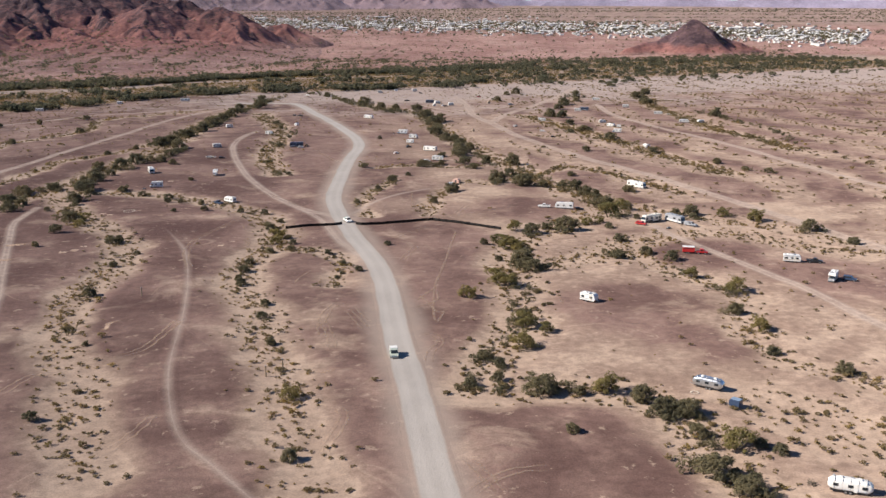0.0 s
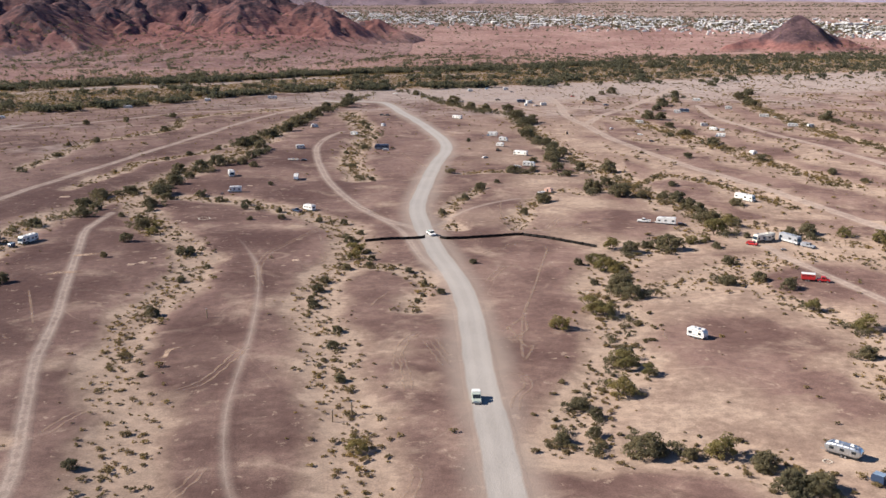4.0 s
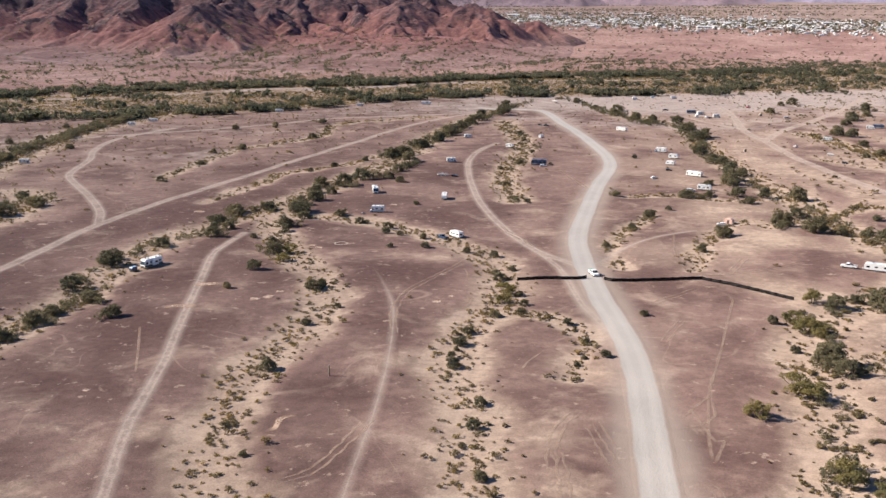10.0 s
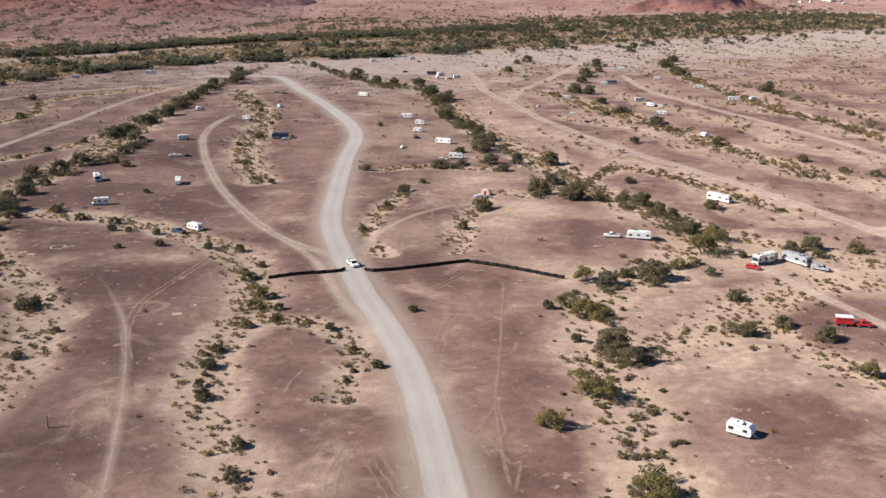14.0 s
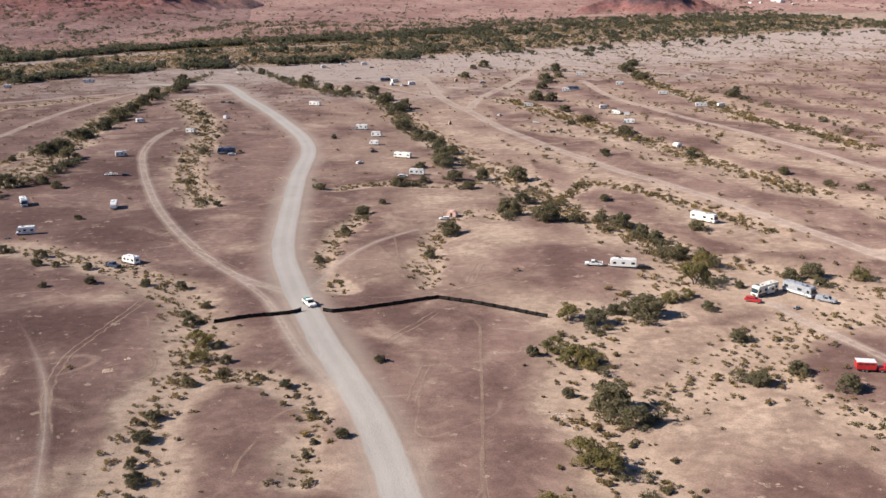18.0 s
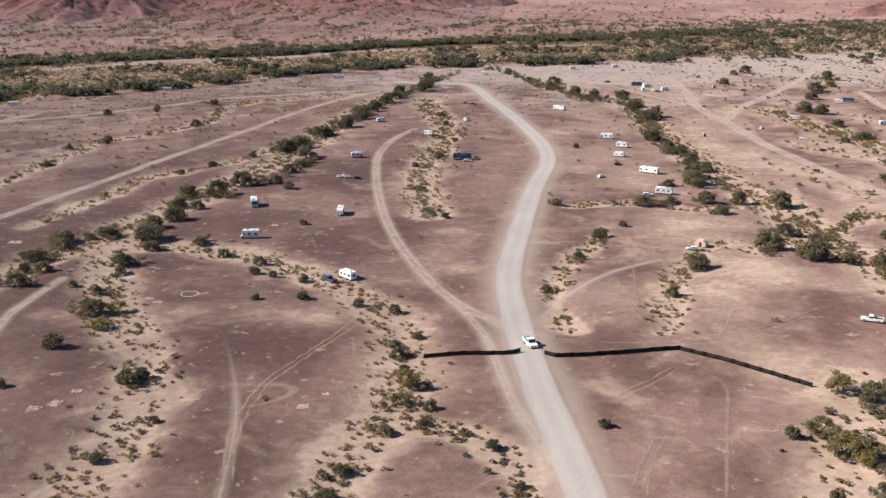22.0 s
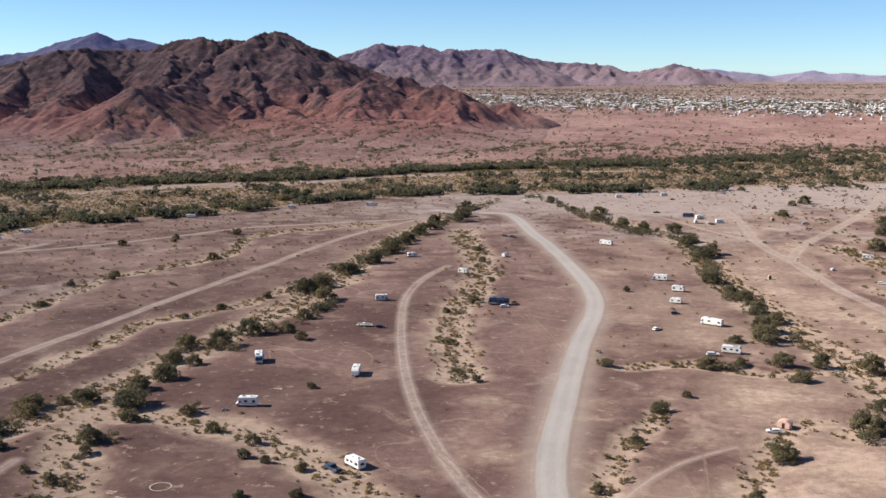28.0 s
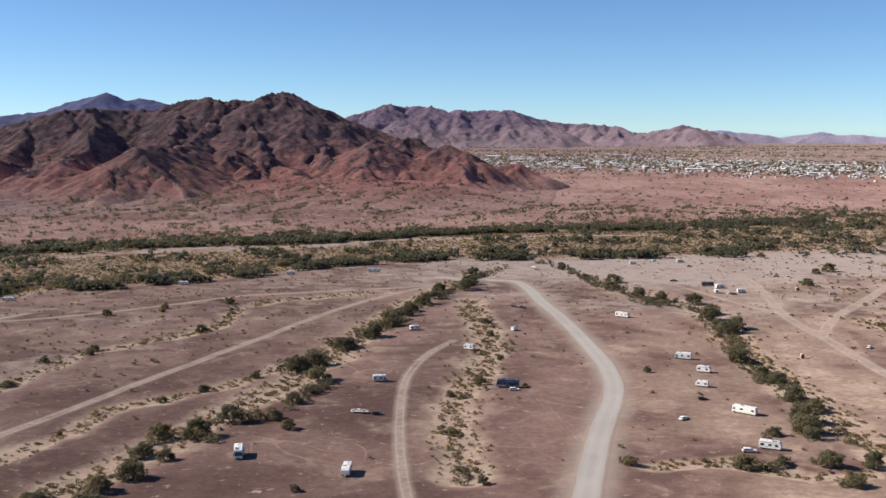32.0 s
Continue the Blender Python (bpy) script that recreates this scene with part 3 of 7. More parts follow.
def erode(X, Y, top, base, step, cell, depth, octaves, seed):
    """Gullies that run straight down the slopes, branching finer from octave to octave."""
    for n in range(octaves):
        gy_, gx_ = np.gradient(top, step)
        steep = np.hypot(gx_, gy_) + 1e-6
        ax, ay = -gy_ / steep, gx_ / steep
        u, v = X / cell, Y / cell
        iu, iv = np.floor(u).astype(np.int64), np.floor(v).astype(np.int64)
        total, weight = np.zeros_like(X), np.full_like(X, 1e-6)
        for di in (-1, 0, 1, 2):
            for dj in (-1, 0, 1, 2):
                ci, cj = iu + di, iv + dj
                pu = u - ci - dice(ci, cj, seed + n) + 0.5
                pv = v - cj - dice(ci, cj, seed + n + 57) + 0.5
                w = np.exp(-2.2 * (pu * pu + pv * pv))
                total += w * np.cos(2 * math.pi * (pu * ax + pv * ay) * 1.05)
                weight += w
        k = total / weight
        k = np.where(k > 0, k * 0.8, k)
        top = top + depth * k * np.clip(steep / 0.35, 0, 1) * np.clip((top - base) / 30, 0, 1)
        cell, depth = cell * 0.5, depth * 0.52
    return top


def range_mesh(name, ridges, x0, x1, y0, y1, step, mat, label, seed=3, gully=150, depth=13, spread=46, trails=(), fan=0.0, low_span=70.0, octaves=5):
    """Eroded mountain as a height field: ridge lines, side spurs, gullied flanks and a debris fan."""
    X, Y = np.meshgrid(np.arange(x0, x1, step), np.arange(y0, y1, step))
    base = land(X, Y)
    wx = X + 0.09 * gully * waves(X, Y, seed + 1, gully * 1.6, 3)
    wy = Y + 0.09 * gully * waves(X, Y, seed + 2, gully * 1.6, 3)
    full = [(line, steep, 1.2) for line, steep in ridges]
    for n, (line, steep) in enumerate(ridges):
        if steep < 0.8 and spread:
            full += [(rib, steep * 1.7, 1.05) for rib in ribs(line, spread, seed * 97 + n)]
    top = base - 5.0
    for line, steep, power in full:
        px, py = [p[0] for p in line], [p[1] for p in line]
        far = 2.0 * max(p[2] - float(land(p[0], p[1])) for p in line) / steep + 30
        i0, i1 = np.searchsorted(X[0], [min(px) - far, max(px) + far])
        j0, j1 = np.searchsorted(Y[:, 0], [min(py) - far, max(py) + far])
        if i1 - i0 < 2 or j1 - j0 < 2:
            continue
        sub = np.s_[j0:j1, i0:i1]
        sx, sy, sb, best = wx[sub], wy[sub], base[sub], top[sub]
        for (ax, ay, az), (bx, by, bz) in zip(line, line[1:]):
            dx, dy = bx - ax, by - ay
            t = np.clip(((sx - ax) * dx + (sy - ay) * dy) / (dx * dx + dy * dy + 1e-6), 0, 1)
            d = np.sqrt((sx - ax - t * dx) ** 2 + (sy - ay - t * dy) ** 2 + 16.0) - 4.0
            tall = np.maximum(az + t * (bz - az) - sb, 1)
            k = 1 - d * steep / (tall * 2.0)
            best = np.maximum(best, np.where(k > 0, sb - 2.0 + tall * np.maximum(k, 0) ** power + 2.0 * np.minimum(k * 3, 1), sb - 5.0))
        top[sub] = best
    if fan:
        side = np.clip((-160 - X) / 320, 0, 1)
        side = side * side * (3 - 2 * side)
        rise = 24 * np.exp(-(((Y - 1950) / 420) ** 2)) + fan * np.clip(np.minimum(Y - y0 - 60, 2 * (2050 - Y)), 0, 700) * (1 + 0.18 * waves(X, Y, seed + 4, 240, 4))
        cut = 2.2 * np.exp(-(waves(X * 1.3, Y * 0.75, seed + 6, 230, 4) / 0.12) ** 2)
        top = np.maximum(top, base - 3 + side * (rise - cut * np.clip(rise / 10, 0, 1)))
    top = erode(X, Y, top, base, step, gully, depth, octaves, seed)
    tall = np.maximum(top - base, 0)
    crag = 0.5 - np.abs(waves(X, Y, seed + 13, gully * 0.25, 3))
    top = top + np.clip(tall - 45, 0, 60) * 0.055 * crag
    top = np.where(tall < 0.4, np.minimum(top, base - 2.0), top)
    low = np.clip(1 - tall / low_span, 0, 1)
    RISES.append((X[0], Y[:, 0], top))
    trails = [[on_slope(u, v, X[0], Y[:, 0], top) for u, v in line] for line in trails]
    trail = np.full(X.shape, 60.0)
    for line in trails:
        trail = np.minimum(trail, reach(X, Y, line))
    return tagged(sheet(name, X, Y, top, {"low": low, "trail": trail}, mat, True), label, "mountain", kind="structure")


ROCK = rock_material("varnished_red_rock", (0.066, 0.043, 0.050), (0.145, 0.089, 0.092), (0.275, 0.130, 0.115))
# the next three rocks have the haze of distance mixed into their colours
ROCK_FAR_HAZE = rock_material("far_purple_hazed_rock", (0.125, 0.092, 0.142), (0.198, 0.145, 0.182), (0.275, 0.202, 0.222), False)
ROCK_BLUE_HAZE = rock_material("far_blue_hazed_rock", (0.115, 0.120, 0.225), (0.155, 0.150, 0.265), (0.20, 0.19, 0.29), False)
ROCK_PALE_HAZE = rock_material("hazy_pale_rock", (0.20, 0.21, 0.35), (0.245, 0.235, 0.36), (0.30, 0.265, 0.35), False)


def crest(points, far):
    """Ridge line from (across, down, extra distance) of the last view's 1568 x 882 picture plane."""
    return [bearing(u - 784, v - 441, far + e) for u, v, e in points]


main = crest([(-330, 300, -200), (-180, 262, -100), (-60, 245, 0), (0, 236, 0), (60, 214, 20), (125, 200, 0), (165, 197, 20), (205, 200, 60), (300, 194, 60), (345, 178, 40), (375, 177, 20), (410, 184, 60), (430, 180, 40), (455, 183, 20), (490, 165, 0), (508, 169, 0), (540, 185, 40), (570, 197, 60), (602, 213, 80), (650, 226, 60), (690, 244, 40), (728, 252, 20), (765, 270, 40)], 2230)
spurs = [
    (main, 0.79),
    # front spurs of the main ridge
    (crest([(163, 196, 0), (168, 226, -120), (146, 262, -260), (120, 290, -380)], 2230), 1.15),
    (crest([(60, 214, 20), (40, 245, -120), (10, 272, -240)], 2230), 1.15),
    (crest([(307, 194, 20), (324, 216, -90), (296, 256, -230), (270, 282, -340)], 2230), 1.15),
    (crest([(352, 180, 40), (379, 213, -90), (352, 240, -190), (334, 272, -330), (340, 306, -480)], 2230), 1.15),
    (crest([(440, 182, 30), (430, 212, -110), (462, 252, -250), (474, 290, -390), (466, 318, -520)], 2230), 1.15),
    (crest([(490, 166, 0), (508, 198, -90), (535, 226, -150), (574, 258, -240), (580, 290, -380)], 2230), 1.3),
    (crest([(570, 198, 60), (600, 232, -60), (612, 262, -150)], 2230), 1.2),
    # low rounded red hills before it
    (crest([(407, 266, 40), (385, 291, -40), (374, 318, -130)], 1820), 0.85),
    (crest([(456, 284, 40), (436, 300, -30), (420, 326, -130)], 1780), 0.85),
    (crest([(505, 296, 40), (530, 306, -40), (545, 328, -120)], 1760), 0.85),
    (crest([(50, 346, -60), (135, 319, -40), (190, 294, -20), (246, 261, 0), (307, 293, 20), (385, 330, 40), (418, 352, 40)], 1570), 0.85),
    (crest([(246, 262, 0), (290, 312, -110), (335, 372, -240)], 1570), 0.85),
    (crest([(246, 261, 0), (300, 262, 200), (350, 258, 400)], 1570), 0.85),
    (crest([(90, 356, -40), (140, 324, -20), (207, 295, 0), (250, 324, 10), (278, 346, 20)], 1480), 0.85),
    (crest([(207, 296, 0), (192, 332, -80), (178, 372, -180)], 1480), 0.85),
    (crest([(-90, 336, -40), (-4, 317, 0), (79, 287, 20), (107, 282, 20), (132, 304, 20), (150, 334, 0)], 1620), 0.85),
    (crest([(-160, 306, 0), (-70, 286, 0), (-20, 280, 0), (45, 294, 20)], 1800), 0.85),
    (crest([(552, 322, -40), (600, 288, -20), (640, 259, 0), (663, 248, 0), (700, 262, 20), (735, 286, 40)], 1900), 0.85),
    (crest([(658, 250, 0), (648, 288, -110), (622, 326, -240)], 1900), 0.85),
    (crest([(700, 250, 0), (726, 244, 0), (748, 262, 0)], 2140), 1.0),
    (crest([(650, 338, -120), (700, 308, -60), (742, 284, -40), (776, 266, -10), (796, 259, 0), (818, 270, 0), (848, 290, 10), (878, 298, 30), (912, 291, 40), (940, 306, 60), (975, 322, 80), (1016, 336, 100)], 1900), 0.85),
    (crest([(797, 262, 0), (815, 300, -110), (826, 334, -240)], 1900), 0.85),
    ([(-1365, 1457, 16), (-1326, 1507, 33), (-1292, 1551, 42), (-1268, 1571, 36), (-1232, 1588, 7)], 0.9),
    (crest([(908, 294, 40), (905, 316, -40), (920, 336, -120)], 1900), 0.85),
]
TRAILS = [[(296, 315), (318, 336), (335, 361), (338, 378)], [(-120, 352), (0, 374), (80, 385), (159, 400)], [(560, 322), (585, 338), (612, 345)], [(648, 372), (640, 389)], [(230, 392), (280, 402), (300, 408)], [(484, 338), (496, 354)], [(30, 320), (62, 298), (84, 289)]]
range_mesh("mountain_near", spurs, -2300, 180, 1150, 2700, 4.0, ROCK, "bare red-brown rocky mountain with dark gullies", gully=120, depth=7.0, spread=70, trails=TRAILS, fan=0.03, low_span=105.0, octaves=5)
far_right = crest([(560, 228, 0), (600, 214, 0), (640, 200, 0), (690, 185, 0), (722, 190, 40), (760, 189, 0), (785, 203, 60), (815, 195, 0), (860, 198, 40), (900, 195, 0), (932, 206, 40), (980, 218, 80), (1040, 220, 60), (1092, 225, 20), (1115, 234, 60), (1150, 234, 40), (1182, 226, 0), (1210, 221, 0), (1250, 231, 20), (1310, 247, 40)], 4350)
far_front = crest([(700, 250, 0), (750, 240, 0), (800, 238, 0), (850, 246, 0), (930, 243, 0), (990, 250, 0)], 4080)
range_mesh("mountain_far", [(far_right, 0.75), (far_front, 0.75)], -1700, 350, 3500, 4800, 8.0, ROCK_FAR_HAZE, "long desert mountain range beyond the town, coloured purple for haze", seed=23, gully=170, depth=11, spread=90, low_span=120.0, octaves=4)
far_left = crest([(-420, 235, 0), (-250, 222, 0), (-120, 215, 0), (0, 211, 0), (60, 203, 0), (100, 200, 0), (130, 187, 0), (160, 177, 0), (190, 169, 0), (222, 183, 0), (250, 178, 0), (272, 180, 0), (310, 194, 0), (380, 215, 0)], 4500)
range_mesh("mountain_west", [(far_left, 0.75)], -3400, -1400, 3300, 4700, 12.0, ROCK_BLUE_HAZE, "hazy blue mountain peaks in the far distance", seed=31, gully=220, depth=9, spread=150, low_span=150.0, octaves=3)
far_east = crest([(1060, 244, 0), (1130, 238, 0), (1190, 238, 0), (1240, 232, 0), (1275, 230, 0), (1330, 236, 0), (1382, 242, 0), (1420, 236, 0), (1450, 232, 0), (1480, 238, 0), (1520, 236, 0), (1568, 241, 0), (1660, 235, 0), (1800, 240, 0), (1900, 233, 0), (2050, 239, 0), (2250, 236, 0), (2500, 242, 0)], 4750)
range_mesh("mountain_east", [(far_east, 0.79)], -900, 2700, 4150, 5150, 13.0, ROCK_PALE_HAZE, "pale hazy mountain line on the far horizon", seed=41, gully=160, depth=4, spread=140, low_span=60.0, octaves=3)
hill = [(340, 1925, -14), (400, 1955, 0), (446, 1968, 16), (464, 1970, 37), (483, 1972, 18), (530, 1980, 0), (590, 1990, -16)]
range_mesh("hill", [(hill, 1.3)], 120, 800, 1700, 2250, 5.0, ROCK, "low dark red conical hill before the town", seed=51, gully=60, depth=2.5, spread=0, low_span=26.0, octaves=3)

# ---- plants ----
def mesh_from(name, verts, faces, mat, smooth_shade=False):
    me = bpy.data.meshes.new(name)
    me.from_pydata([tuple(v) for v in verts], [], faces)
    me.materials.append(mat)
    if smooth_shade:
        me.polygons.foreach_set("use_smooth", np.full(len(me.polygons), True))
    me.update()
    return me


def tri_mesh(name, V, mat):
    """Mesh of loose triangles from an (n, 3, 3) array."""
    V = np.asarray(V, np.float32)
    me = bpy.data.meshes.new(name)
    n = len(V)
    me.vertices.add(n * 3)
    me.vertices.foreach_set("co", V.ravel())
    me.loops.add(n * 3)
    me.loops.foreach_set("vertex_index", np.arange(n * 3, dtype=np.int32))
    me.polygons.add(n)
    me.polygons.foreach_set("loop_start", (np.arange(n) * 3).astype(np.int32))
    me.update(calc_edges=True)
    me.materials.append(mat)
    return me


def leaves(rng, centres, radii, per, size, flat=0.78):
    """Leaf sprigs as triangles set like shingles round clump centres, denser towards each clump's skin."""
    out = []
    for c, r in zip(centres, radii):
        d = rng.normal(size=(per, 3))
        d[:, 2] = np.abs(d[:, 2]) * np.where(rng.uniform(size=per) < 0.75, 1, -1)
        d /= np.linalg.norm(d, axis=1)[:, None]
        p = np.array(c) + d * r * np.array([1, 1, flat]) * rng.uniform(0.6, 1.06, (per, 1))
        a = np.cross(d, rng.normal(size=(per, 3))) + 0.28 * rng.normal(size=(per, 3))
        a /= np.linalg.norm(a, axis=1)[:, None] + 1e-6
        b = np.cross(d, a)
        b /= np.linalg.norm(b, axis=1)[:, None] + 1e-6
        s = size * rng.uniform(0.6, 1.3, (per, 1))
        out.append(np.stack([p + a * s, p - a * s * 0.6 + b * s * 0.7, p - a * s * 0.5 - b * s * 0.75], 1))
    return np.concatenate(out)


def limb(a, b, ra, rb, sides=5):
    """Tapered round limb between two points: vertices and faces."""
    a, b = Vector(a), Vector(b)
    q = (b - a).to_track_quat("Z", "Y")
    v = [tuple(p + q @ Vector((math.cos(2 * math.pi * k / sides) * r, math.sin(2 * math.pi * k / sides) * r, 0))) for p, r in ((a, ra), (b, rb)) for k in range(sides)]
    return v, [(k, (k + 1) % sides, sides + (k + 1) % sides, sides + k) for k in range(sides)]


def tree_meshes(seed, mat, sparse=False):
    """Spreading many-stemmed desert tree of unit width: trunk mesh and crown mesh."""
    rng = np.random.RandomState(seed)
    verts, faces, tips = [], [], []

    def add(a, b, ra, rb):
        v, f = limb(a, b, ra, rb)
        n = len(verts)
        verts.extend(v)
        faces.extend(tuple(i + n for i in q) for q in f)

    stems = rng.randint(2, 4)
    for k in range(stems):
        ang = 2 * math.pi * k / stems + rng.uniform(-0.5, 0.5)
        fork = (math.cos(ang) * 0.1, math.sin(ang) * 0.1, rng.uniform(0.12, 0.2))
        add((math.cos(ang) * 0.02, math.sin(ang) * 0.02, -0.04), fork, 0.03, 0.022)
        for _ in range(4):
            a2 = ang + rng.uniform(-1.1, 1.1)
            far = rng.uniform(0.14, 0.40)
            tip = (fork[0] + math.cos(a2) * far, fork[1] + math.sin(a2) * far, rng.uniform(0.25, 0.58))
            add(fork, tip, 0.016, 0.006)
            tips.append(tip)
    tips.append((0, 0, rng.uniform(0.45, 0.6)))
    dome = []
    for k in range(24 if sparse else 30):
        a, up = rng.uniform(0, 2 * math.pi), rng.uniform(0.0, 1.0) ** 1.3
        r = 0.36 * math.sqrt(max(0.05, 1 - up * up)) * rng.uniform(0.7, 1.08)
        dome.append((math.cos(a) * r, math.sin(a) * r, 0.09 + 0.50 * up * rng.uniform(0.85, 1.08)))
    centres = [(t[0] * 0.85, t[1] * 0.85, t[2]) for t in tips] + dome
    radii = rng.uniform(0.09, 0.19, len(centres))
    crown = leaves(rng, centres, radii, 62 if sparse else 84, 0.032)
    crown[..., 2] = np.maximum(crown[..., 2], 0.0)
    return mesh_from("trunk", verts, faces, BARK, True), tri_mesh("crown", crown, mat)


def shrub_tris(seed, n=46, flat=0.75):
    rng = np.random.RandomState(seed)
    c = [(rng.uniform(-0.26, 0.26), rng.uniform(-0.26, 0.26), rng.uniform(0.12, 0.36)) for _ in range(6)]
    v = leaves(rng, c, rng.uniform(0.16, 0.28, 6), n // 6, 0.085 if n > 80 else 0.125)
    v[..., 2] = np.maximum(v[..., 2], 0.0) * flat
    return v


TREE_KINDS = [tree_meshes(100 + k, LEAF_TREE) for k in range(6)]
GOLD_KINDS = [tree_meshes(200 + k, LEAF_GOLD, True) for k in range(3)]
SHRUB_KINDS = [tri_mesh("foliage", shrub_tris(300 + k, 240), LEAF_SHRUB) for k in range(5)]
THICKET_KINDS = []
for k in range(4):
    r = np.random.RandomState(600 + k)
    spots = [(r.uniform(-0.34, 0.34), r.uniform(-0.34, 0.34), r.uniform(0.1, 0.5)) for _ in range(14)]
    tris = leaves(r, spots, r.uniform(0.12, 0.2, 14), 30, 0.045)
    tris[..., 2] = np.maximum(tris[..., 2], 0)
    THICKET_KINDS.append(tris)
rng_plants = random.Random(7)


def ground_z(x, y):
    return float(surface(np.array([x]), np.array([y]))[0])


def plant_tree(x, y, size, kinds, label, group):
    trunk_me, crown_me = rng_plants.choice(kinds)
    root = tagged(new("tree"), label, "tree", group)
    tall = size * rng_plants.uniform(0.78, 0.98)
    root.matrix_world = Matrix.LocRotScale((x, y, ground_z(x, y) - 0.02), Euler((0, 0, rng_plants.uniform(0, 6.28))), (size, size * rng_plants.uniform(0.85, 1.1), tall))
    for nm, me in (("trunk", trunk_me), ("crown", crown_me)):
        new(nm, me).parent = root
    return root


# x, y, width in metres
TREES_1 = [(-403, 608, 9.5), (-396, 628, 9.5), (-415, 685, 9.5), (-408, 707, 9.5), (-344, 483, 9.5), (-366, 512, 9.5), (-368, 539, 9.5), (-366, 556, 9.5), (-356, 598, 9.5), (-275, 393, 7.6), (-276, 403, 9.5), (-276, 425, 9.5), (-273, 445, 8.3), (-316, 457, 9.5), (-288, 458, 9.5), (-303, 706, 7.7), (-281, 721, 5.8), (-285, 731, 7.7), (-246, 364, 8.3), (-251, 510, 6.4), (-258, 565, 7.2), (-269, 603, 6.2), (-259, 619, 6.4), (-263, 629, 6.6), (-238, 676, 9.5), (-259, 753, 9.5), (-162, 203, 4.2), (-166, 208, 4.3), (-160, 218, 9.5), (-161, 226, 5.3)]
TREES_2 = [(-167, 238, 4.7), (-169, 248, 4.8), (-174, 267, 5.8), (-178, 278, 7.0), (-192, 288, 4.7), (-175, 288, 6.1), (-175, 302, 6.3), (-175, 311, 5.4), (-158, 312, 5.3), (-172, 325, 6.2), (-185, 335, 7.1), (-189, 363, 8.2), (-186, 391, 5.4), (-151, 406, 3.9), (-175, 408, 6.1), (-160, 410, 3.0), (-175, 421, 5.3), (-181, 421, 4.3), (-153, 423, 4.1), (-156, 430, 6.4), (-185, 432, 6.7), (-183, 446, 5.7), (-155, 447, 5.5), (-186, 452, 6.1), (-161, 458, 9.5), (-176, 460, 6.2), (-166, 472, 6.9), (-163, 482, 8.1), (-162, 498, 5.3), (-171, 501, 7.5)]
TREES_3 = [(-205, 515, 3.5), (-174, 518, 6.8), (-164, 521, 9.0), (-161, 538, 9.4), (-194, 557, 5.1), (-187, 573, 4.0), (-153, 595, 9.4), (-178, 596, 4.8), (-168, 613, 9.5), (-163, 621, 9.5), (-163, 654, 9.5), (-159, 680, 9.5), (-158, 708, 9.5), (-162, 725, 9.5), (-159, 738, 9.2), (-160, 751, 9.0), (-159, 774, 9.5), (-157, 792, 8.1), (-160, 814, 9.5), (-150, 851, 9.5), (-155, 891, 9.5), (-165, 1000, 9.5), (-120, 177, 8.8), (-132, 181, 6.4), (-117, 183, 6.2), (-115, 206, 2.7), (-101, 284, 5.7), (-105, 319, 3.5), (-102, 335, 3.0), (-140, 345, 2.8)]
TREES_4 = [(-116, 352, 4.5), (-114, 355, 3.8), (-141, 367, 5.0), (-144, 391, 6.4), (-108, 406, 3.2), (-96, 408, 4.5), (-101, 424, 4.3), (-110, 426, 3.4), (-116, 428, 3.4), (-118, 438, 4.1), (-131, 444, 4.2), (-143, 455, 5.0), (-119, 482, 4.7), (-141, 534, 5.1), (-92, 540, 5.9), (-149, 543, 5.9), (-150, 562, 6.2), (-103, 585, 4.9), (-96, 603, 6.8), (-96, 645, 4.6), (-109, 695, 7.1), (-117, 727, 7.3), (-147, 828, 9.5), (-104, 931, 9.5), (-105, 945, 9.5), (-82, 192, 3.9), (-87, 239, 2.5), (-42, 240, 4.0), (-48, 262, 3.9), (-49, 274, 3.5)]
TREES_5 = [(-60, 296, 4.9), (-62, 302, 3.2), (-32, 303, 2.2), (-62, 308, 2.3), (-31, 308, 2.2), (-62, 312, 5.3), (-62, 321, 4.2), (-32, 321, 2.7), (-38, 334, 3.6), (-58, 337, 4.5), (-52, 342, 2.6), (-52, 348, 3.9), (-55, 358, 3.2), (-61, 367, 2.9), (-64, 374, 5.2), (-66, 380, 4.1), (-62, 386, 3.9), (-71, 403, 4.3), (-81, 406, 3.9), (-36, 424, 4.1), (-75, 498, 5.3), (-40, 521, 4.2), (-39, 633, 3.2), (-37, 809, 9.5), (-50, 820, 9.5), (-66, 848, 9.0), (-67, 876, 9.5), (-84, 888, 9.5), (-28, 174, 3.4), (25, 184, 2.9)]
TREES_6 = [(29, 206, 3.2), (21, 207, 7.3), (6, 211, 3.3), (12, 214, 3.3), (13, 224, 3.4), (10, 229, 4.5), (21, 253, 6.6), (19, 293, 6.1), (-26, 309, 2.9), (28, 310, 6.6), (25, 318, 8.2), (18, 325, 2.8), (25, 339, 5.3), (-19, 345, 2.7), (14, 346, 3.1), (-4, 426, 4.1), (4, 451, 7.0), (-29, 455, 4.0), (25, 473, 9.5), (-24, 480, 5.5), (-17, 494, 3.2), (15, 514, 5.2), (-10, 525, 7.0), (11, 529, 6.6), (-1, 529, 4.9), (22, 532, 6.7), (-1, 557, 4.7), (9, 563, 9.5), (9, 574, 9.5), (15, 590, 6.6)]
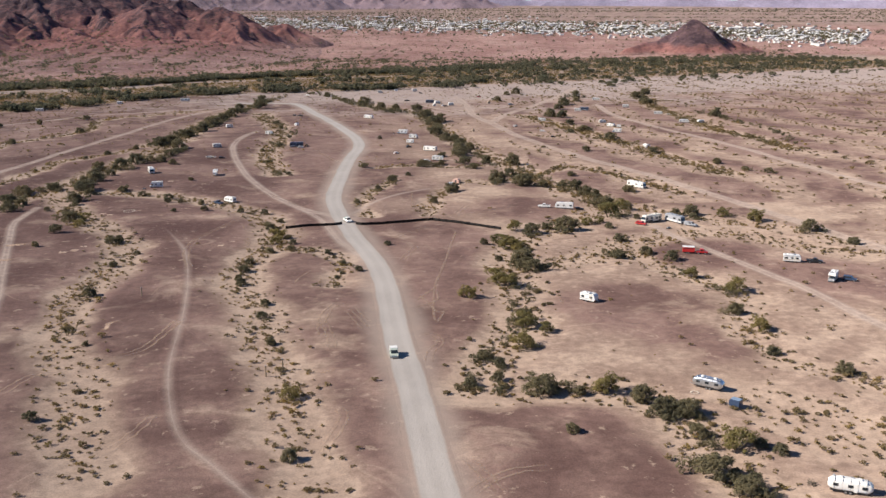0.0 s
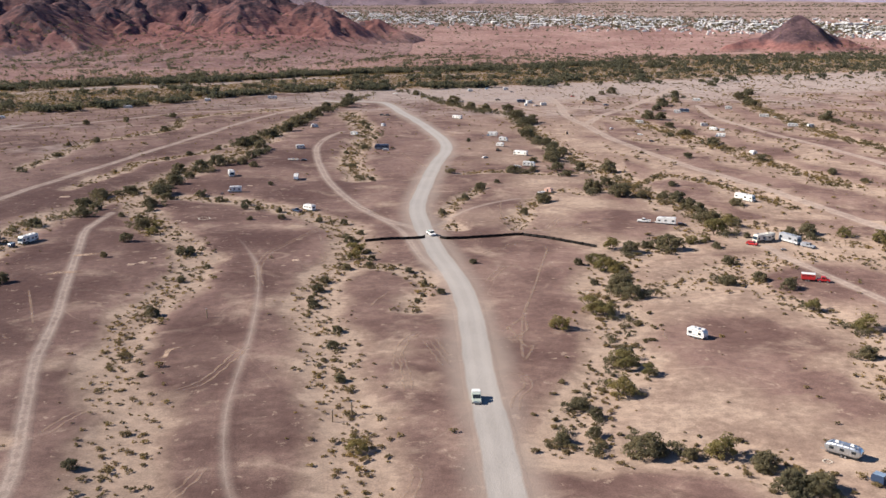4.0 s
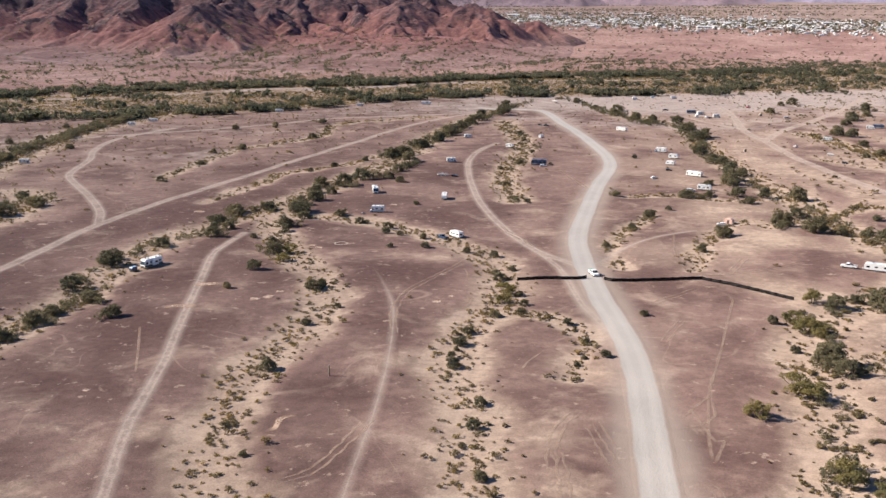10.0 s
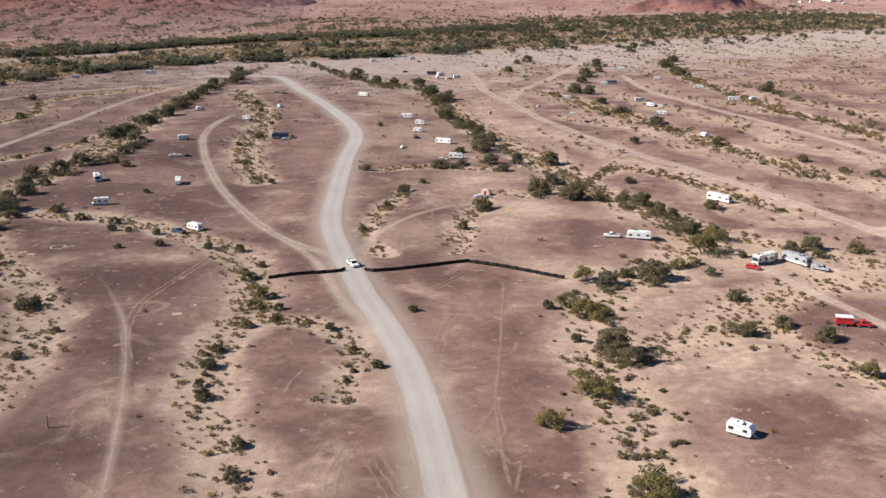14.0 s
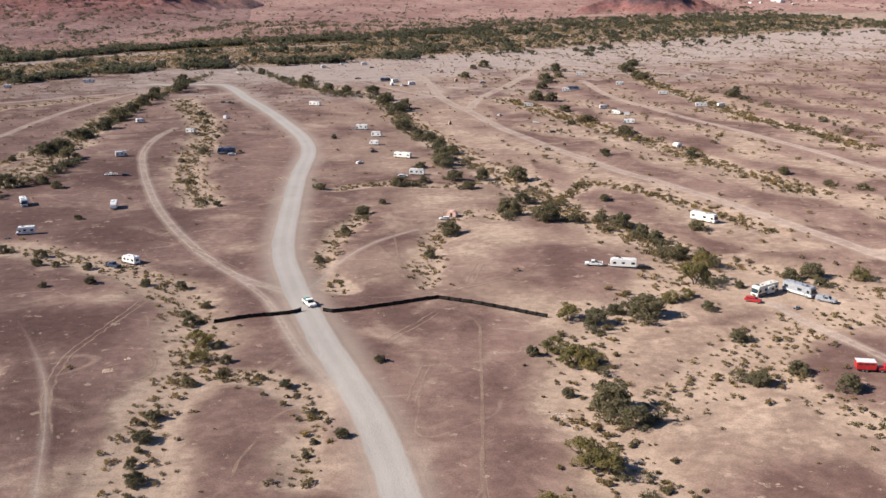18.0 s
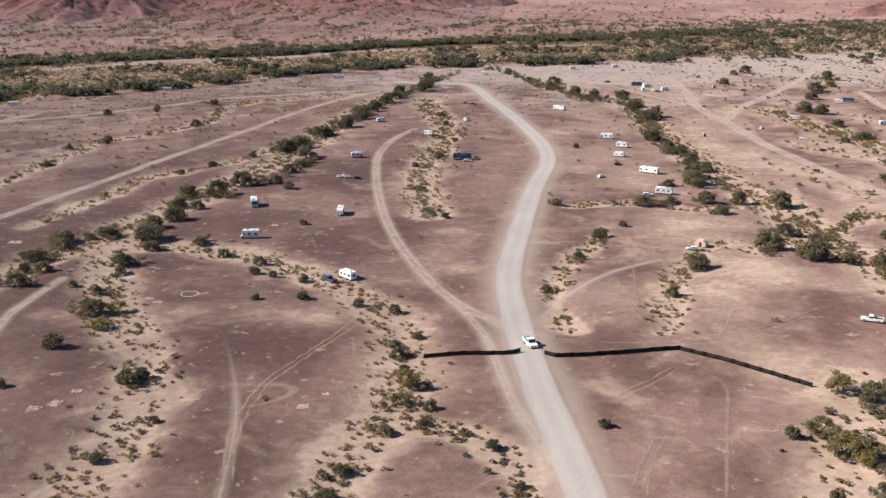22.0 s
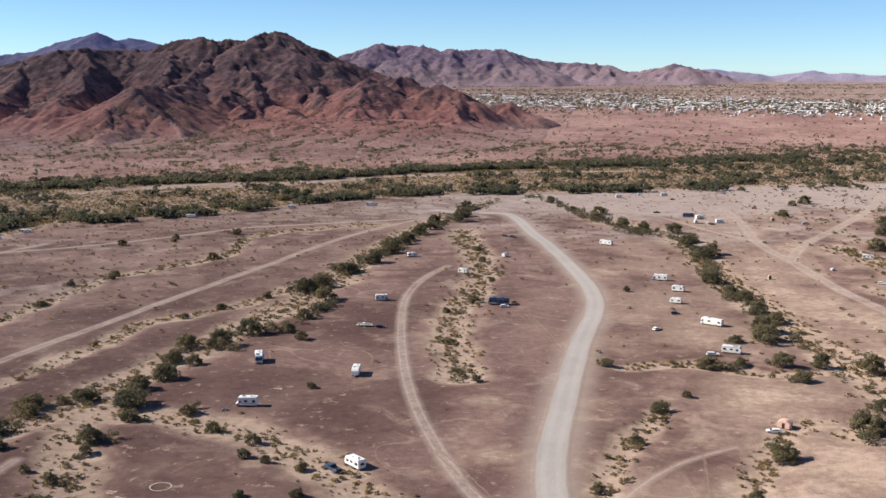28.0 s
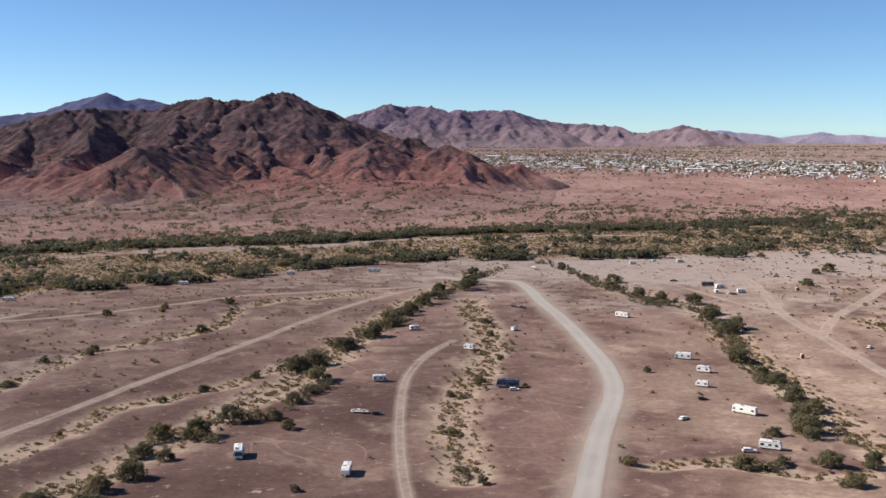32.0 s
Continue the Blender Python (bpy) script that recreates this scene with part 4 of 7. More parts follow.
TREES_7 = [(10, 604, 8.2), (6, 628, 7.2), (2, 639, 5.9), (-5, 660, 9.4), (-6, 723, 9.5), (-2, 732, 9.5), (-14, 755, 9.5), (-12, 772, 9.5), (-20, 801, 9.5), (52, 160, 5.8), (48, 166, 7.5), (62, 175, 3.3), (59, 178, 3.4), (49, 184, 4.3), (49, 194, 6.2), (44, 194, 6.2), (42, 202, 5.5), (90, 218, 4.6), (78, 231, 3.2), (78, 264, 4.7), (84, 285, 6.3), (75, 302, 4.6), (73, 321, 4.9), (57, 327, 5.2), (67, 331, 4.6), (61, 351, 4.1), (32, 366, 5.9), (45, 370, 8.7), (61, 372, 3.6), (38, 373, 3.5)]
TREES_8 = [(54, 380, 4.5), (59, 382, 3.7), (74, 387, 2.9), (64, 393, 8.6), (90, 395, 5.0), (72, 410, 6.4), (67, 418, 6.5), (74, 418, 5.3), (65, 435, 5.7), (62, 441, 7.0), (81, 447, 5.4), (59, 454, 7.2), (45, 462, 4.9), (54, 463, 4.9), (36, 464, 9.5), (61, 489, 4.0), (32, 490, 5.7), (36, 529, 9.5), (80, 575, 4.9), (78, 757, 9.5), (46, 884, 7.2), (66, 952, 9.5), (141, 346, 4.7), (133, 366, 6.5), (118, 383, 6.7), (96, 388, 3.9), (108, 391, 5.1), (97, 396, 6.9), (117, 571, 5.8), (102, 632, 7.5)]
TREES_9 = [(91, 675, 7.0), (98, 848, 9.5), (116, 914, 9.5), (198, 754, 9.5), (167, 855, 9.5), (168, 909, 9.5)]
TREES_10 = [(90, 812, 8), (86, 752, 9), (112, 875, 7), (87, 709, 6), (164, 1030, 7), (183, 947, 9), (168, 874, 8), (82, 664, 5), (102, 626, 5), (47, 895, 5), (57, 940, 6), (141, 528, 5), (149, 506, 4), (158, 496, 4)]
GOLD_1 = [(-137, 381, 4.3), (-139, 393, 4.5), (-32, 204, 4.3), (-58, 350, 4.7), (-59, 359, 5.6), (19, 236, 6.2), (26, 248, 3.8), (7, 280, 5.4), (16, 296, 6.8), (22, 341, 6.1), (19, 348, 4.7), (26, 368, 5.1), (55, 178, 5.8), (35, 207, 5.6), (80, 249, 5.6)]
thicket = []
for row in (TREES_1, TREES_2, TREES_3, TREES_4, TREES_5, TREES_6, TREES_7, TREES_8, TREES_9, TREES_10):
    for x, y, size in row:
        if x < -190 and y > 450:
            size *= 0.62
        slim = -112 < x < -28 and y < 430
        if -122 < x < -70 and y > 480:
            size *= 0.62
        if slim:
            size *= 0.78
        if size > 3.4:
            for _ in range(0 if slim else rng_plants.choice((0, 1, 1, 2))):
                a, d = rng_plants.uniform(0, 6.28), size * rng_plants.uniform(0.55, 0.8)
                thicket.append((x + d * math.cos(a), y + d * math.sin(a), size * rng_plants.uniform(0.55, 0.9)))
            if (0 < x < 130 and y < 420 and rng_plants.random() < 0.3) or (-135 < x < -112 and y < 190):
                plant_tree(x, y, size * 1.15, GOLD_KINDS, "yellow-green palo verde tree in a sandy wash", "palo verde trees")
                continue
            plant_tree(x, y, size * 1.08, TREE_KINDS, "dark green desert ironwood tree beside a sandy wash", "wash trees")
        else:
            plant_tree(x, y, size * 1.1, TREE_KINDS, "low grey-green bushy desert tree on sandy ground", "small wash trees")
for row in (GOLD_1,):
    for x, y, size in row:
        plant_tree(x, y, size * 1.2, GOLD_KINDS, "yellow-green palo verde tree in a sandy wash", "palo verde trees")


def scatter_points():
    """Shrub places: strung along the washes, thinly over the sandy flats."""
    rng = np.random.RandomState(17)
    out = []
    for key, (line, w) in WASHES_S.items():
        p = np.array(line)
        seg = np.linalg.norm(np.diff(p, axis=0), axis=1)
        total = seg.sum()
        n = int(total * ({"east_flat": 1.6, "west_a": 2.2, "west_b": 2.0}.get(key, 2.6 if p[:, 1].min() > 300 else 2.5)) * max(w / 8, 0.8))
        s = rng.uniform(0, total, n)
        i = np.clip(np.searchsorted(np.cumsum(seg), s), 0, len(seg) - 1)
        f = rng.uniform(0, 1, n)[:, None]
        q = p[i] * (1 - f) + p[i + 1] * f + rng.normal(0, w * 0.5, (n, 2))
        out.append(q)
    lo = np.stack([rng.uniform(-520, 640, 60000), rng.uniform(130, 1180, 60000)], 1)
    keep = rng.uniform(size=60000) < 0.008 + 0.02 * np.clip((lo[:, 1] - 430) / 100, 0, 1) + 0.20 * np.clip((lo[:, 0] - 30) / 60, 0, 1) + 0.25 * np.clip((lo[:, 0] - 30) / 60, 0, 1) * (lo[:, 1] > 420) + 0.13 * np.clip((-230 - lo[:, 0]) / 60, 0, 1) + 0.2 * np.clip((lo[:, 1] - 560) / 300, 0, 1) + 0.12 * np.clip((-175 - lo[:, 0]) / 40, 0, 1) * np.clip((lo[:, 1] - 480) / 100, 0, 1)
    on_strip = strips(lo[:, 0], lo[:, 1])
    keep &= (lo[:, 0] < 45) | (lo[:, 1] < 420) | (rng.uniform(size=60000) < 0.12 + 0.88 * on_strip)
    out.append(lo[keep])
    q = np.concatenate(out)
    free = reach(q[:, 0], q[:, 1], ROAD_S) > 6.5
    for line in TRACKS_S.values():
        free &= reach(q[:, 0], q[:, 1], line[::3] + line[-1:]) > 2.5
    return q[free]


def merged(name, kinds, xy, size, mat, label, category, sink=0.03):
    """Many small plants joined into one mesh; kinds: template triangles of unit size."""
    rng = np.random.RandomState(len(xy))
    z = surface(xy[:, 0], xy[:, 1]) - sink
    which = rng.randint(0, len(kinds), len(xy))
    out = []
    for k, tris in enumerate(kinds):
        m = which == k
        a = rng.uniform(0, 2 * math.pi, m.sum())
        c, s = np.cos(a)[:, None, None], np.sin(a)[:, None, None]
        sz = size[m][:, None, None]
        x = (tris[None, ..., 0] * c - tris[None, ..., 1] * s) * sz + xy[m, 0][:, None, None]
        y = (tris[None, ..., 0] * s + tris[None, ..., 1] * c) * sz + xy[m, 1][:, None, None]
        h = tris[None, ..., 2] * sz * rng.uniform(0.8, 1.15, (m.sum(), 1, 1)) + z[m][:, None, None]
        out.append(np.stack([x, y, h], -1).reshape(-1, 3, 3))
    return tagged(new(name, tri_mesh(name, np.concatenate(out), mat)), label, category, kind="stuff")


# unbroken lines of trees along the wash banks: line, spread, plants per metre, sizes
HEDGES = [
    ([(-268, 290), (-274, 320), (-280, 341), (-281, 358), (-279, 379), (-277, 401), (-276, 421), (-279, 445), (-276, 456)], 4.5, 0.42, 3.5, 6.5),
    ([(-330, 400), (-338, 428), (-339, 450), (-346, 480), (-364, 532), (-377, 580), (-387, 628), (-398, 684), (-404, 736), (-409, 790)], 5.5, 0.62, 4.0, 8.0),
    ([(-179, 277), (-176, 289), (-174, 300), (-175, 314), (-174, 327), (-188, 341), (-191, 369), (-188, 395), (-180, 413), (-184, 447), (-177, 464)], 3.2, 0.30, 2.2, 4.4),
    ([(-162, 211), (-162, 220), (-163, 233), (-170, 248), (-176, 266), (-176, 284), (-174, 298), (-174, 314), (-178, 336)], 2.6, 0.55, 2.0, 4.6),
    ([(193, 793), (202, 725), (212, 669), (206, 591)], 4.0, 0.22, 2.0, 4.6),
    ([(-162, 534), (-156, 540), (-149, 561), (-149, 590)], 4.0, 0.35, 3.0, 5.5),
    ([(-170, 611), (-166, 652), (-160, 681), (-161, 736), (-157, 793), (-152, 840), (-151, 894), (-140, 940)], 4.0, 0.30, 3.4, 6.2),
    ([(-140, 791), (-113, 715), (-98, 673), (-98, 598), (-93, 540), (-85, 518), (-75, 496)], 4.0, 0.17, 1.6, 3.6),
    ([(-121, 966), (-99, 923), (-79, 872), (-52, 815), (-39, 794), (-20, 782), (-7, 730), (-5, 660), (3, 630), (10, 593)], 5.0, 0.34, 2.6, 5.6),
    ([(12, 590), (24, 545), (40, 490), (60, 440), (66, 410)], 5.0, 0.17, 2.6, 5.0),
    ([(64, 405), (45, 372), (26, 345), (24, 318)], 4.5, 0.14, 2.2, 4.2),
    ([(22, 305), (21, 262), (15, 240), (10, 224), (8, 209)], 4.0, 0.24, 1.8, 4.0),
    ([(8, 208), (20, 207), (36, 207), (47, 197), (51, 180), (54, 160)], 3.0, 0.26, 2.0, 4.0),
    ([(-408, 760), (-394, 783), (-368, 815), (-341, 840), (-323, 864), (-305, 899), (-284, 931), (-252, 944), (-200, 970)], 7.0, 0.50, 3.6, 7.5),
]
rng_hedge = np.random.RandomState(41)
for line, spread, per, lo, hi in HEDGES:
    p = np.array(smooth(line, 3.0))
    n = int(np.linalg.norm(np.diff(p, axis=0), axis=1).sum() * per)
    q = p[rng_hedge.randint(0, len(p), n)] + rng_hedge.normal(0, spread * 0.6, (n, 2))
    thicket += [(x, y, s) for (x, y), s in zip(q, rng_hedge.uniform(lo, hi, n))]
thicket = np.array(thicket)
merged("wash_thicket", [c.reshape(-1, 3, 3) for c in THICKET_KINDS], thicket[:, :2], thicket[:, 2], LEAF_TREE, "bushy grey-green undergrowth beside the wash trees", "thicket")
PLANTS = scatter_points()
rng_size = np.random.RandomState(5)
far_bigger = 1 + 0.2 * np.clip((PLANTS[:, 1] - 450) / 150, 0, 1) - 0.15 * np.clip((PLANTS[:, 1] - 650) / 150, 0, 1) + 0.4 * ((PLANTS[:, 0] > 40) & (PLANTS[:, 1] > 420))
sizes = far_bigger * rng_size.uniform(0.7, 1.0, len(PLANTS)) ** 2 * rng_size.choice([1.5, 2.4, 3.3], len(PLANTS), p=[0.52, 0.37, 0.11])
near_ones = np.where((np.abs(PLANTS[:, 0] + 20) < 95) & (PLANTS[:, 1] > 185) & (PLANTS[:, 1] < 400))[0][:300]
for i in near_ones:
    ob = tagged(new("shrub", SHRUB_KINDS[i % 5]), "small olive-brown creosote shrub on sandy ground", "shrub", "creosote shrubs")
    ob.matrix_world = Matrix.LocRotScale((PLANTS[i, 0], PLANTS[i, 1], ground_z(*PLANTS[i]) - 0.03), Euler((0, 0, i * 1.7)), (sizes[i],) * 3)
rest = np.setdiff1d(np.arange(len(PLANTS)), near_ones)
half = rest[::3]
merged("brush", [shrub_tris(400 + k, 48) for k in range(5)], PLANTS[np.setdiff1d(rest, half)], sizes[np.setdiff1d(rest, half)], LEAF_SHRUB, "scattered olive-brown desert brush along the washes", "brush")
merged("dry_brush", [shrub_tris(420 + k, 40) for k in range(4)], PLANTS[half], sizes[half] * 0.9, LEAF_DRY, "scattered dry straw-coloured desert brush", "brush")


def band_points(n, x0, x1, lo, hi, seed, clump=0.0):
    """Places inside the wide wash, between two fractions of its width."""
    rng = np.random.RandomState(seed)
    x = rng.uniform(x0, x1, n)
    near = np.interp(x, [-700, -402, -351, -302, -256, -190, -113, -29, 106, 300, 600], [560, 759, 794, 842, 924, 970, 990, 1020, 1090, 1190, 1350])
    wide = np.interp(x, [-700, -577, -492, -439, -371, -249, -30, 220, 600], [230, 260, 290, 300, 290, 235, 265, 370, 530])
    y = near + wide * rng.uniform(lo, hi, n)
    if clump:
        keep = waves(x, y, seed + 5, 70, 3) > clump
        x, y = x[keep], y[keep]
    return np.stack([x, y], 1)


def tree_tris(seed, per=7):
    rng = np.random.RandomState(seed)
    c = [(rng.uniform(-0.34, 0.34), rng.uniform(-0.34, 0.34), rng.uniform(0.18, 0.55)) for _ in range(9)]
    return leaves(rng, c, rng.uniform(0.12, 0.24, 9), per, 0.13)


far_kinds = [tree_tris(500 + k) for k in range(5)]
def in_channel(xy):
    """Bare sandy bed that winds along the far side of the wide wash."""
    f = big_wash(xy[:, 0], xy[:, 1])
    return np.abs(f - bed_middle(xy[:, 0])) < bed_half(xy[:, 0])


far_trees = np.concatenate([
    band_points(4600, -780, 120, 0.88, 1.04, 61, -0.3),
    band_points(1500, -780, 660, 0.98, 1.25, 65, 0.10),
    band_points(2900, -780, 20, -0.03, 0.10, 62, -0.10),
    band_points(5200, -780, 660, 0.08, 0.84, 63, 0.2),
    band_points(1500, -40, 660, 0.55, 1.0, 67, 0.1),
    band_points(1500, 0, 660, -0.2, 0.3, 64, 0.25),
])
far_trees = far_trees[~in_channel(far_trees)]
rng_far = np.random.RandomState(9)
merged("wash_woodland", far_kinds, far_trees, 3.2 + 6.5 * rng_far.uniform(size=len(far_trees)) ** 1.6, LEAF_WASH, "dense dark green band of desert wash trees", "woodland", 0.1)
far_brush = np.concatenate([band_points(46000, -780, 660, 0.03, 0.90, 66, -0.9), band_points(14000, -780, 660, 0.86, 1.5, 68, -0.1)])
far_brush = far_brush[~in_channel(far_brush)]
brush_size = rng_far.uniform(1.3, 3.4, len(far_brush))
gold = rng_far.uniform(size=len(far_brush)) < 0.6
merged("wash_brush", [shrub_tris(520 + k, 18) for k in range(4)], far_brush[~gold], brush_size[~gold], LEAF_SHRUB, "olive-brown brush filling the wide sandy wash", "brush")
merged("wash_gold_brush", [shrub_tris(530 + k, 24) for k in range(4)], far_brush[gold], brush_size[gold], LEAF_STRAW, "yellow-green brush dotted over the wide sandy wash", "brush")
# brush on the red plain and the mountain's foot, thicker along its dry gullies
plain_xy = np.stack([np.r_[rng_far.uniform(-1500, 1500, 60000), rng_far.uniform(-800, 800, 50000)], np.r_[960 + 1500 * rng_far.uniform(0, 1, 60000) ** 1.3, rng_far.uniform(1000, 1800, 50000)]], 1)
gull = np.abs(waves(plain_xy[:, 0] * 1.3, plain_xy[:, 1] * 0.75, 9, 230, 4))
keep = rng_far.uniform(size=110000) < np.where(gull < 0.13, 0.8, 0.26 + 0.3 * np.clip((plain_xy[:, 0] + 250) / 250, 0, 1) * np.clip((1700 - plain_xy[:, 1]) / 300, 0, 1))
keep &= big_wash(plain_xy[:, 0], plain_xy[:, 1]) > 1.02
keep &= surface(plain_xy[:, 0], plain_xy[:, 1]) < 30
plain_xy, gull = plain_xy[keep], gull[keep]
tall_ones = rng_far.uniform(size=len(plain_xy)) < np.where(gull < 0.13, 0.3, 0.05)
merged("plain_brush", [shrub_tris(540 + k, 18) for k in range(3)], plain_xy[~tall_ones], rng_far.uniform(1.0, 1.95, (~tall_ones).sum()) ** 2, LEAF_SHRUB, "sparse olive brush dotted over the red plain", "brush")
merged("gully_trees", [tree_tris(570 + k, 4) for k in range(3)], plain_xy[tall_ones], rng_far.uniform(3.0, 7.0, tall_ones.sum()), LEAF_WASH, "dark trees strung along dry gullies below the mountain", "woodland", 0.1)


deep_xy = np.stack([rng_far.uniform(-1300, 2600, 16000), rng_far.uniform(2300, 4350, 16000)], 1)
deep_xy = deep_xy[waves(deep_xy[:, 0] * 0.2, deep_xy[:, 1], 77, 420, 3) > -0.05]
merged("plain_trees", [tree_tris(560 + k, 3) for k in range(3)], deep_xy, rng_far.uniform(4, 9, len(deep_xy)), LEAF_WASH, "dark trees strung in rows across the far plain", "woodland")
# ---- wheel marks, worn patches and beds of pale stones ----
def worn_material(name, colour, cover):
    """Loose pale dust that thins out in patches."""
    m, nt, bsdf = material(name)
    pos = nt.nodes.new("ShaderNodeNewGeometry").outputs["Position"]
    n1, n2 = tex(nt, 0.35, 5, 0.6, pos), tex(nt, 3.0, 4, 0.6, pos)
    nt.links.new(blend(nt, n2, tuple(c * 0.85 for c in colour), tuple(c * 1.1 for c in colour)), bsdf.inputs["Base Color"])
    bsdf.inputs["Roughness"].default_value = 0.95
    bsdf.inputs["Specular IOR Level"].default_value = 0.1
    side = attr(nt, "side")
    fac = calc(nt, "MULTIPLY", ramp(nt, calc(nt, "ADD", calc(nt, "MULTIPLY", n1, 0.6), calc(nt, "MULTIPLY", n2, 0.4)), 0.36, 0.60, 0.15, cover), ramp(nt, side, 0.0, 0.8))
    clear = nt.nodes.new("ShaderNodeBsdfTransparent")
    both = nt.nodes.new("ShaderNodeMixShader")
    nt.links.new(fac, both.inputs[0])
    nt.links.new(clear.outputs["BSDF"], both.inputs[1])
    nt.links.new(bsdf.outputs["BSDF"], both.inputs[2])
    nt.links.new(both.outputs[0], nt.nodes["Material Output"].inputs["Surface"])
    return m


MARK = worn_material("worn_dust", (0.33, 0.24, 0.185), 0.5)
PATCH = worn_material("bare_soil", (0.37, 0.265, 0.20), 0.95)


def ribbon(name, line, offset, half, mat, label):
    p = np.array(smooth(line, 1.2))
    d = np.gradient(p, axis=0)
    d /= np.linalg.norm(d, axis=1)[:, None] + 1e-9
    s = offset + np.array([-half, -half * 0.5, half * 0.5, half])
    wide = 1 + 0.3 * waves(p[:, 0], p[:, 1], 8, 5, 2)[:, None]
    X = p[:, 0:1] + d[:, 1:2] * s[None] * wide
    Y = p[:, 1:2] - d[:, 0:1] * s[None] * wide
    ends = np.minimum(np.arange(len(p)), np.arange(len(p))[::-1])
    side = np.clip(ends / 4.0, 0, 1)[:, None] * np.array([0.0, 1.0, 1.0, 0.0])[None]
    return tagged(sheet(name, X, Y, surface(X, Y) + 0.055, {"side": side}, mat), label, "wheel mark" if name == "wheel_mark" else "bare patch", kind="structure")


SINGLE_MARKS_A = [
    [(4.9, 368.0), (3.0, 347.9), (0.9, 324.2), (-1.0, 304.5), (-2.4, 291.2), (-2.6, 279.4), (-2.6, 268.9), (-2.3, 262.0), (-1.9, 255.6)],
    [(-7.9, 274.9), (-5.0, 282.7), (-1.3, 291.2)],
    [(-7.2, 282.8), (-4.7, 276.4), (-1.4, 266.0), (0.3, 266.7), (-0.6, 260.7), (-1.7, 254.4)],
    [(-9.1, 269.1), (-5.6, 271.9), (-1.5, 277.8), (-1.9, 287.7)],
    [(-44.0, 294.5), (-43.4, 302.1), (-40.6, 311.1)],
    [(-24.3, 271.1), (-21.4, 262.6), (-18.7, 256.2)],
    [(-76.2, 382.5), (-74.0, 375.7), (-72.7, 369.1)],
    [(-13.9, 451.2), (-12.7, 423.1), (-10.2, 404.8), (-7.4, 393.9)],
    [(3.0, 371.4), (4.2, 366.3), (4.1, 359.2), (3.2, 351.2)],
    [(-21.6, 387.4), (-12.0, 389.2), (-1.6, 393.0), (4.5, 395.1)],
]
SINGLE_MARKS_B = [
    [(-146.5, 306.6), (-138.1, 291.1), (-128.7, 273.2)],
    [(-133.5, 265.7), (-130.4, 262.1), (-128.3, 261.5)],
    [(-119.2, 240.3), (-117.3, 241.5), (-115.0, 240.3)],
    [(-75.1, 339.3), (-70.7, 338.9), (-67.3, 342.8), (-67.1, 349.8), (-68.6, 353.9)],
    [(-73.7, 354.5), (-69.9, 353.7), (-67.6, 348.2), (-69.6, 343.7)],
    [(-121.6, 521.0), (-117.9, 523.8), (-111.8, 517.2), (-109.1, 506.6)],
    [(-134.9, 510.2), (-127.3, 508.1), (-118.6, 499.3)],
    [(33.4, 278.6), (32.9, 274.1), (33.6, 272.5)],
    [(33.5, 281.3), (32.5, 276.4), (33.4, 271.6)],
    [(45.0, 255.8), (49.1, 254.0), (52.9, 255.2)],
]
DOUBLE_MARKS_A = [
    [(-77.6, 396.7), (-80.4, 383.2), (-84.4, 367.4), (-87.0, 355.5), (-86.8, 346.0), (-85.9, 337.4), (-83.6, 326.7), (-79.2, 313.5)],
    [(-8.5, 344.5), (-11.4, 332.2), (-13.3, 321.4)],
    [(-6.3, 245.7), (-2.5, 245.6), (-0.6, 239.6), (-2.8, 232.5), (-3.2, 224.5)],
    [(-22.4, 199.2), (-20.0, 195.1), (-19.9, 189.2), (-21.3, 181.9), (-21.6, 175.1)],
    [(-26.5, 269.4), (-23.2, 260.5), (-18.9, 249.0)],
    [(-31.4, 257.3), (-28.0, 244.5), (-25.9, 232.9)],
    [(4.1, 174.0), (7.3, 166.9), (10.2, 158.9)],
    [(4.5, 158.2), (7.9, 163.9), (13.4, 168.3), (19.6, 169.1)],
    [(-68.8, 262.5), (-70.1, 246.9), (-71.9, 235.5), (-76.7, 229.4)],
    [(-58.1, 195.6), (-59.1, 187.6), (-61.1, 181.5), (-62.2, 177.3)],
]
DOUBLE_MARKS_B = [
    [(-94.1, 205.0), (-93.0, 212.8), (-90.9, 219.0), (-85.4, 221.3)],
    [(-69.5, 261.6), (-70.0, 249.3), (-70.8, 241.3), (-72.0, 235.3)],
    [(-7.6, 390.0), (3.8, 395.4), (15.5, 402.2), (26.1, 412.6), (30.4, 417.9)],
    [(5.0, 397.2), (8.1, 410.4), (10.5, 417.6)],
    [(-3.9, 377.3), (-9.6, 368.2), (-14.3, 362.0), (-16.9, 356.5)],
    [(-73.7, 588.4), (-64.1, 562.0), (-54.5, 537.6)],
    [(-29.7, 243.1), (-31.4, 256.4), (-30.8, 266.8), (-28.3, 274.8)],
    [(-45.7, 537.5), (-40.7, 544.7), (-34.3, 554.6)],
    [(-78.5, 447.9), (-66.6, 429.9), (-54.7, 411.7)],
]
for line in SINGLE_MARKS_A + SINGLE_MARKS_B:
    ribbon("wheel_mark", line, 0.0, 0.42, MARK, "thin pale trail worn across dark desert pavement")
for line in DOUBLE_MARKS_A + DOUBLE_MARKS_B:
    for offset in (-0.85, 0.85):
        ribbon("wheel_mark", line, offset, 0.32, MARK, "faint pale tyre mark on dark desert pavement")
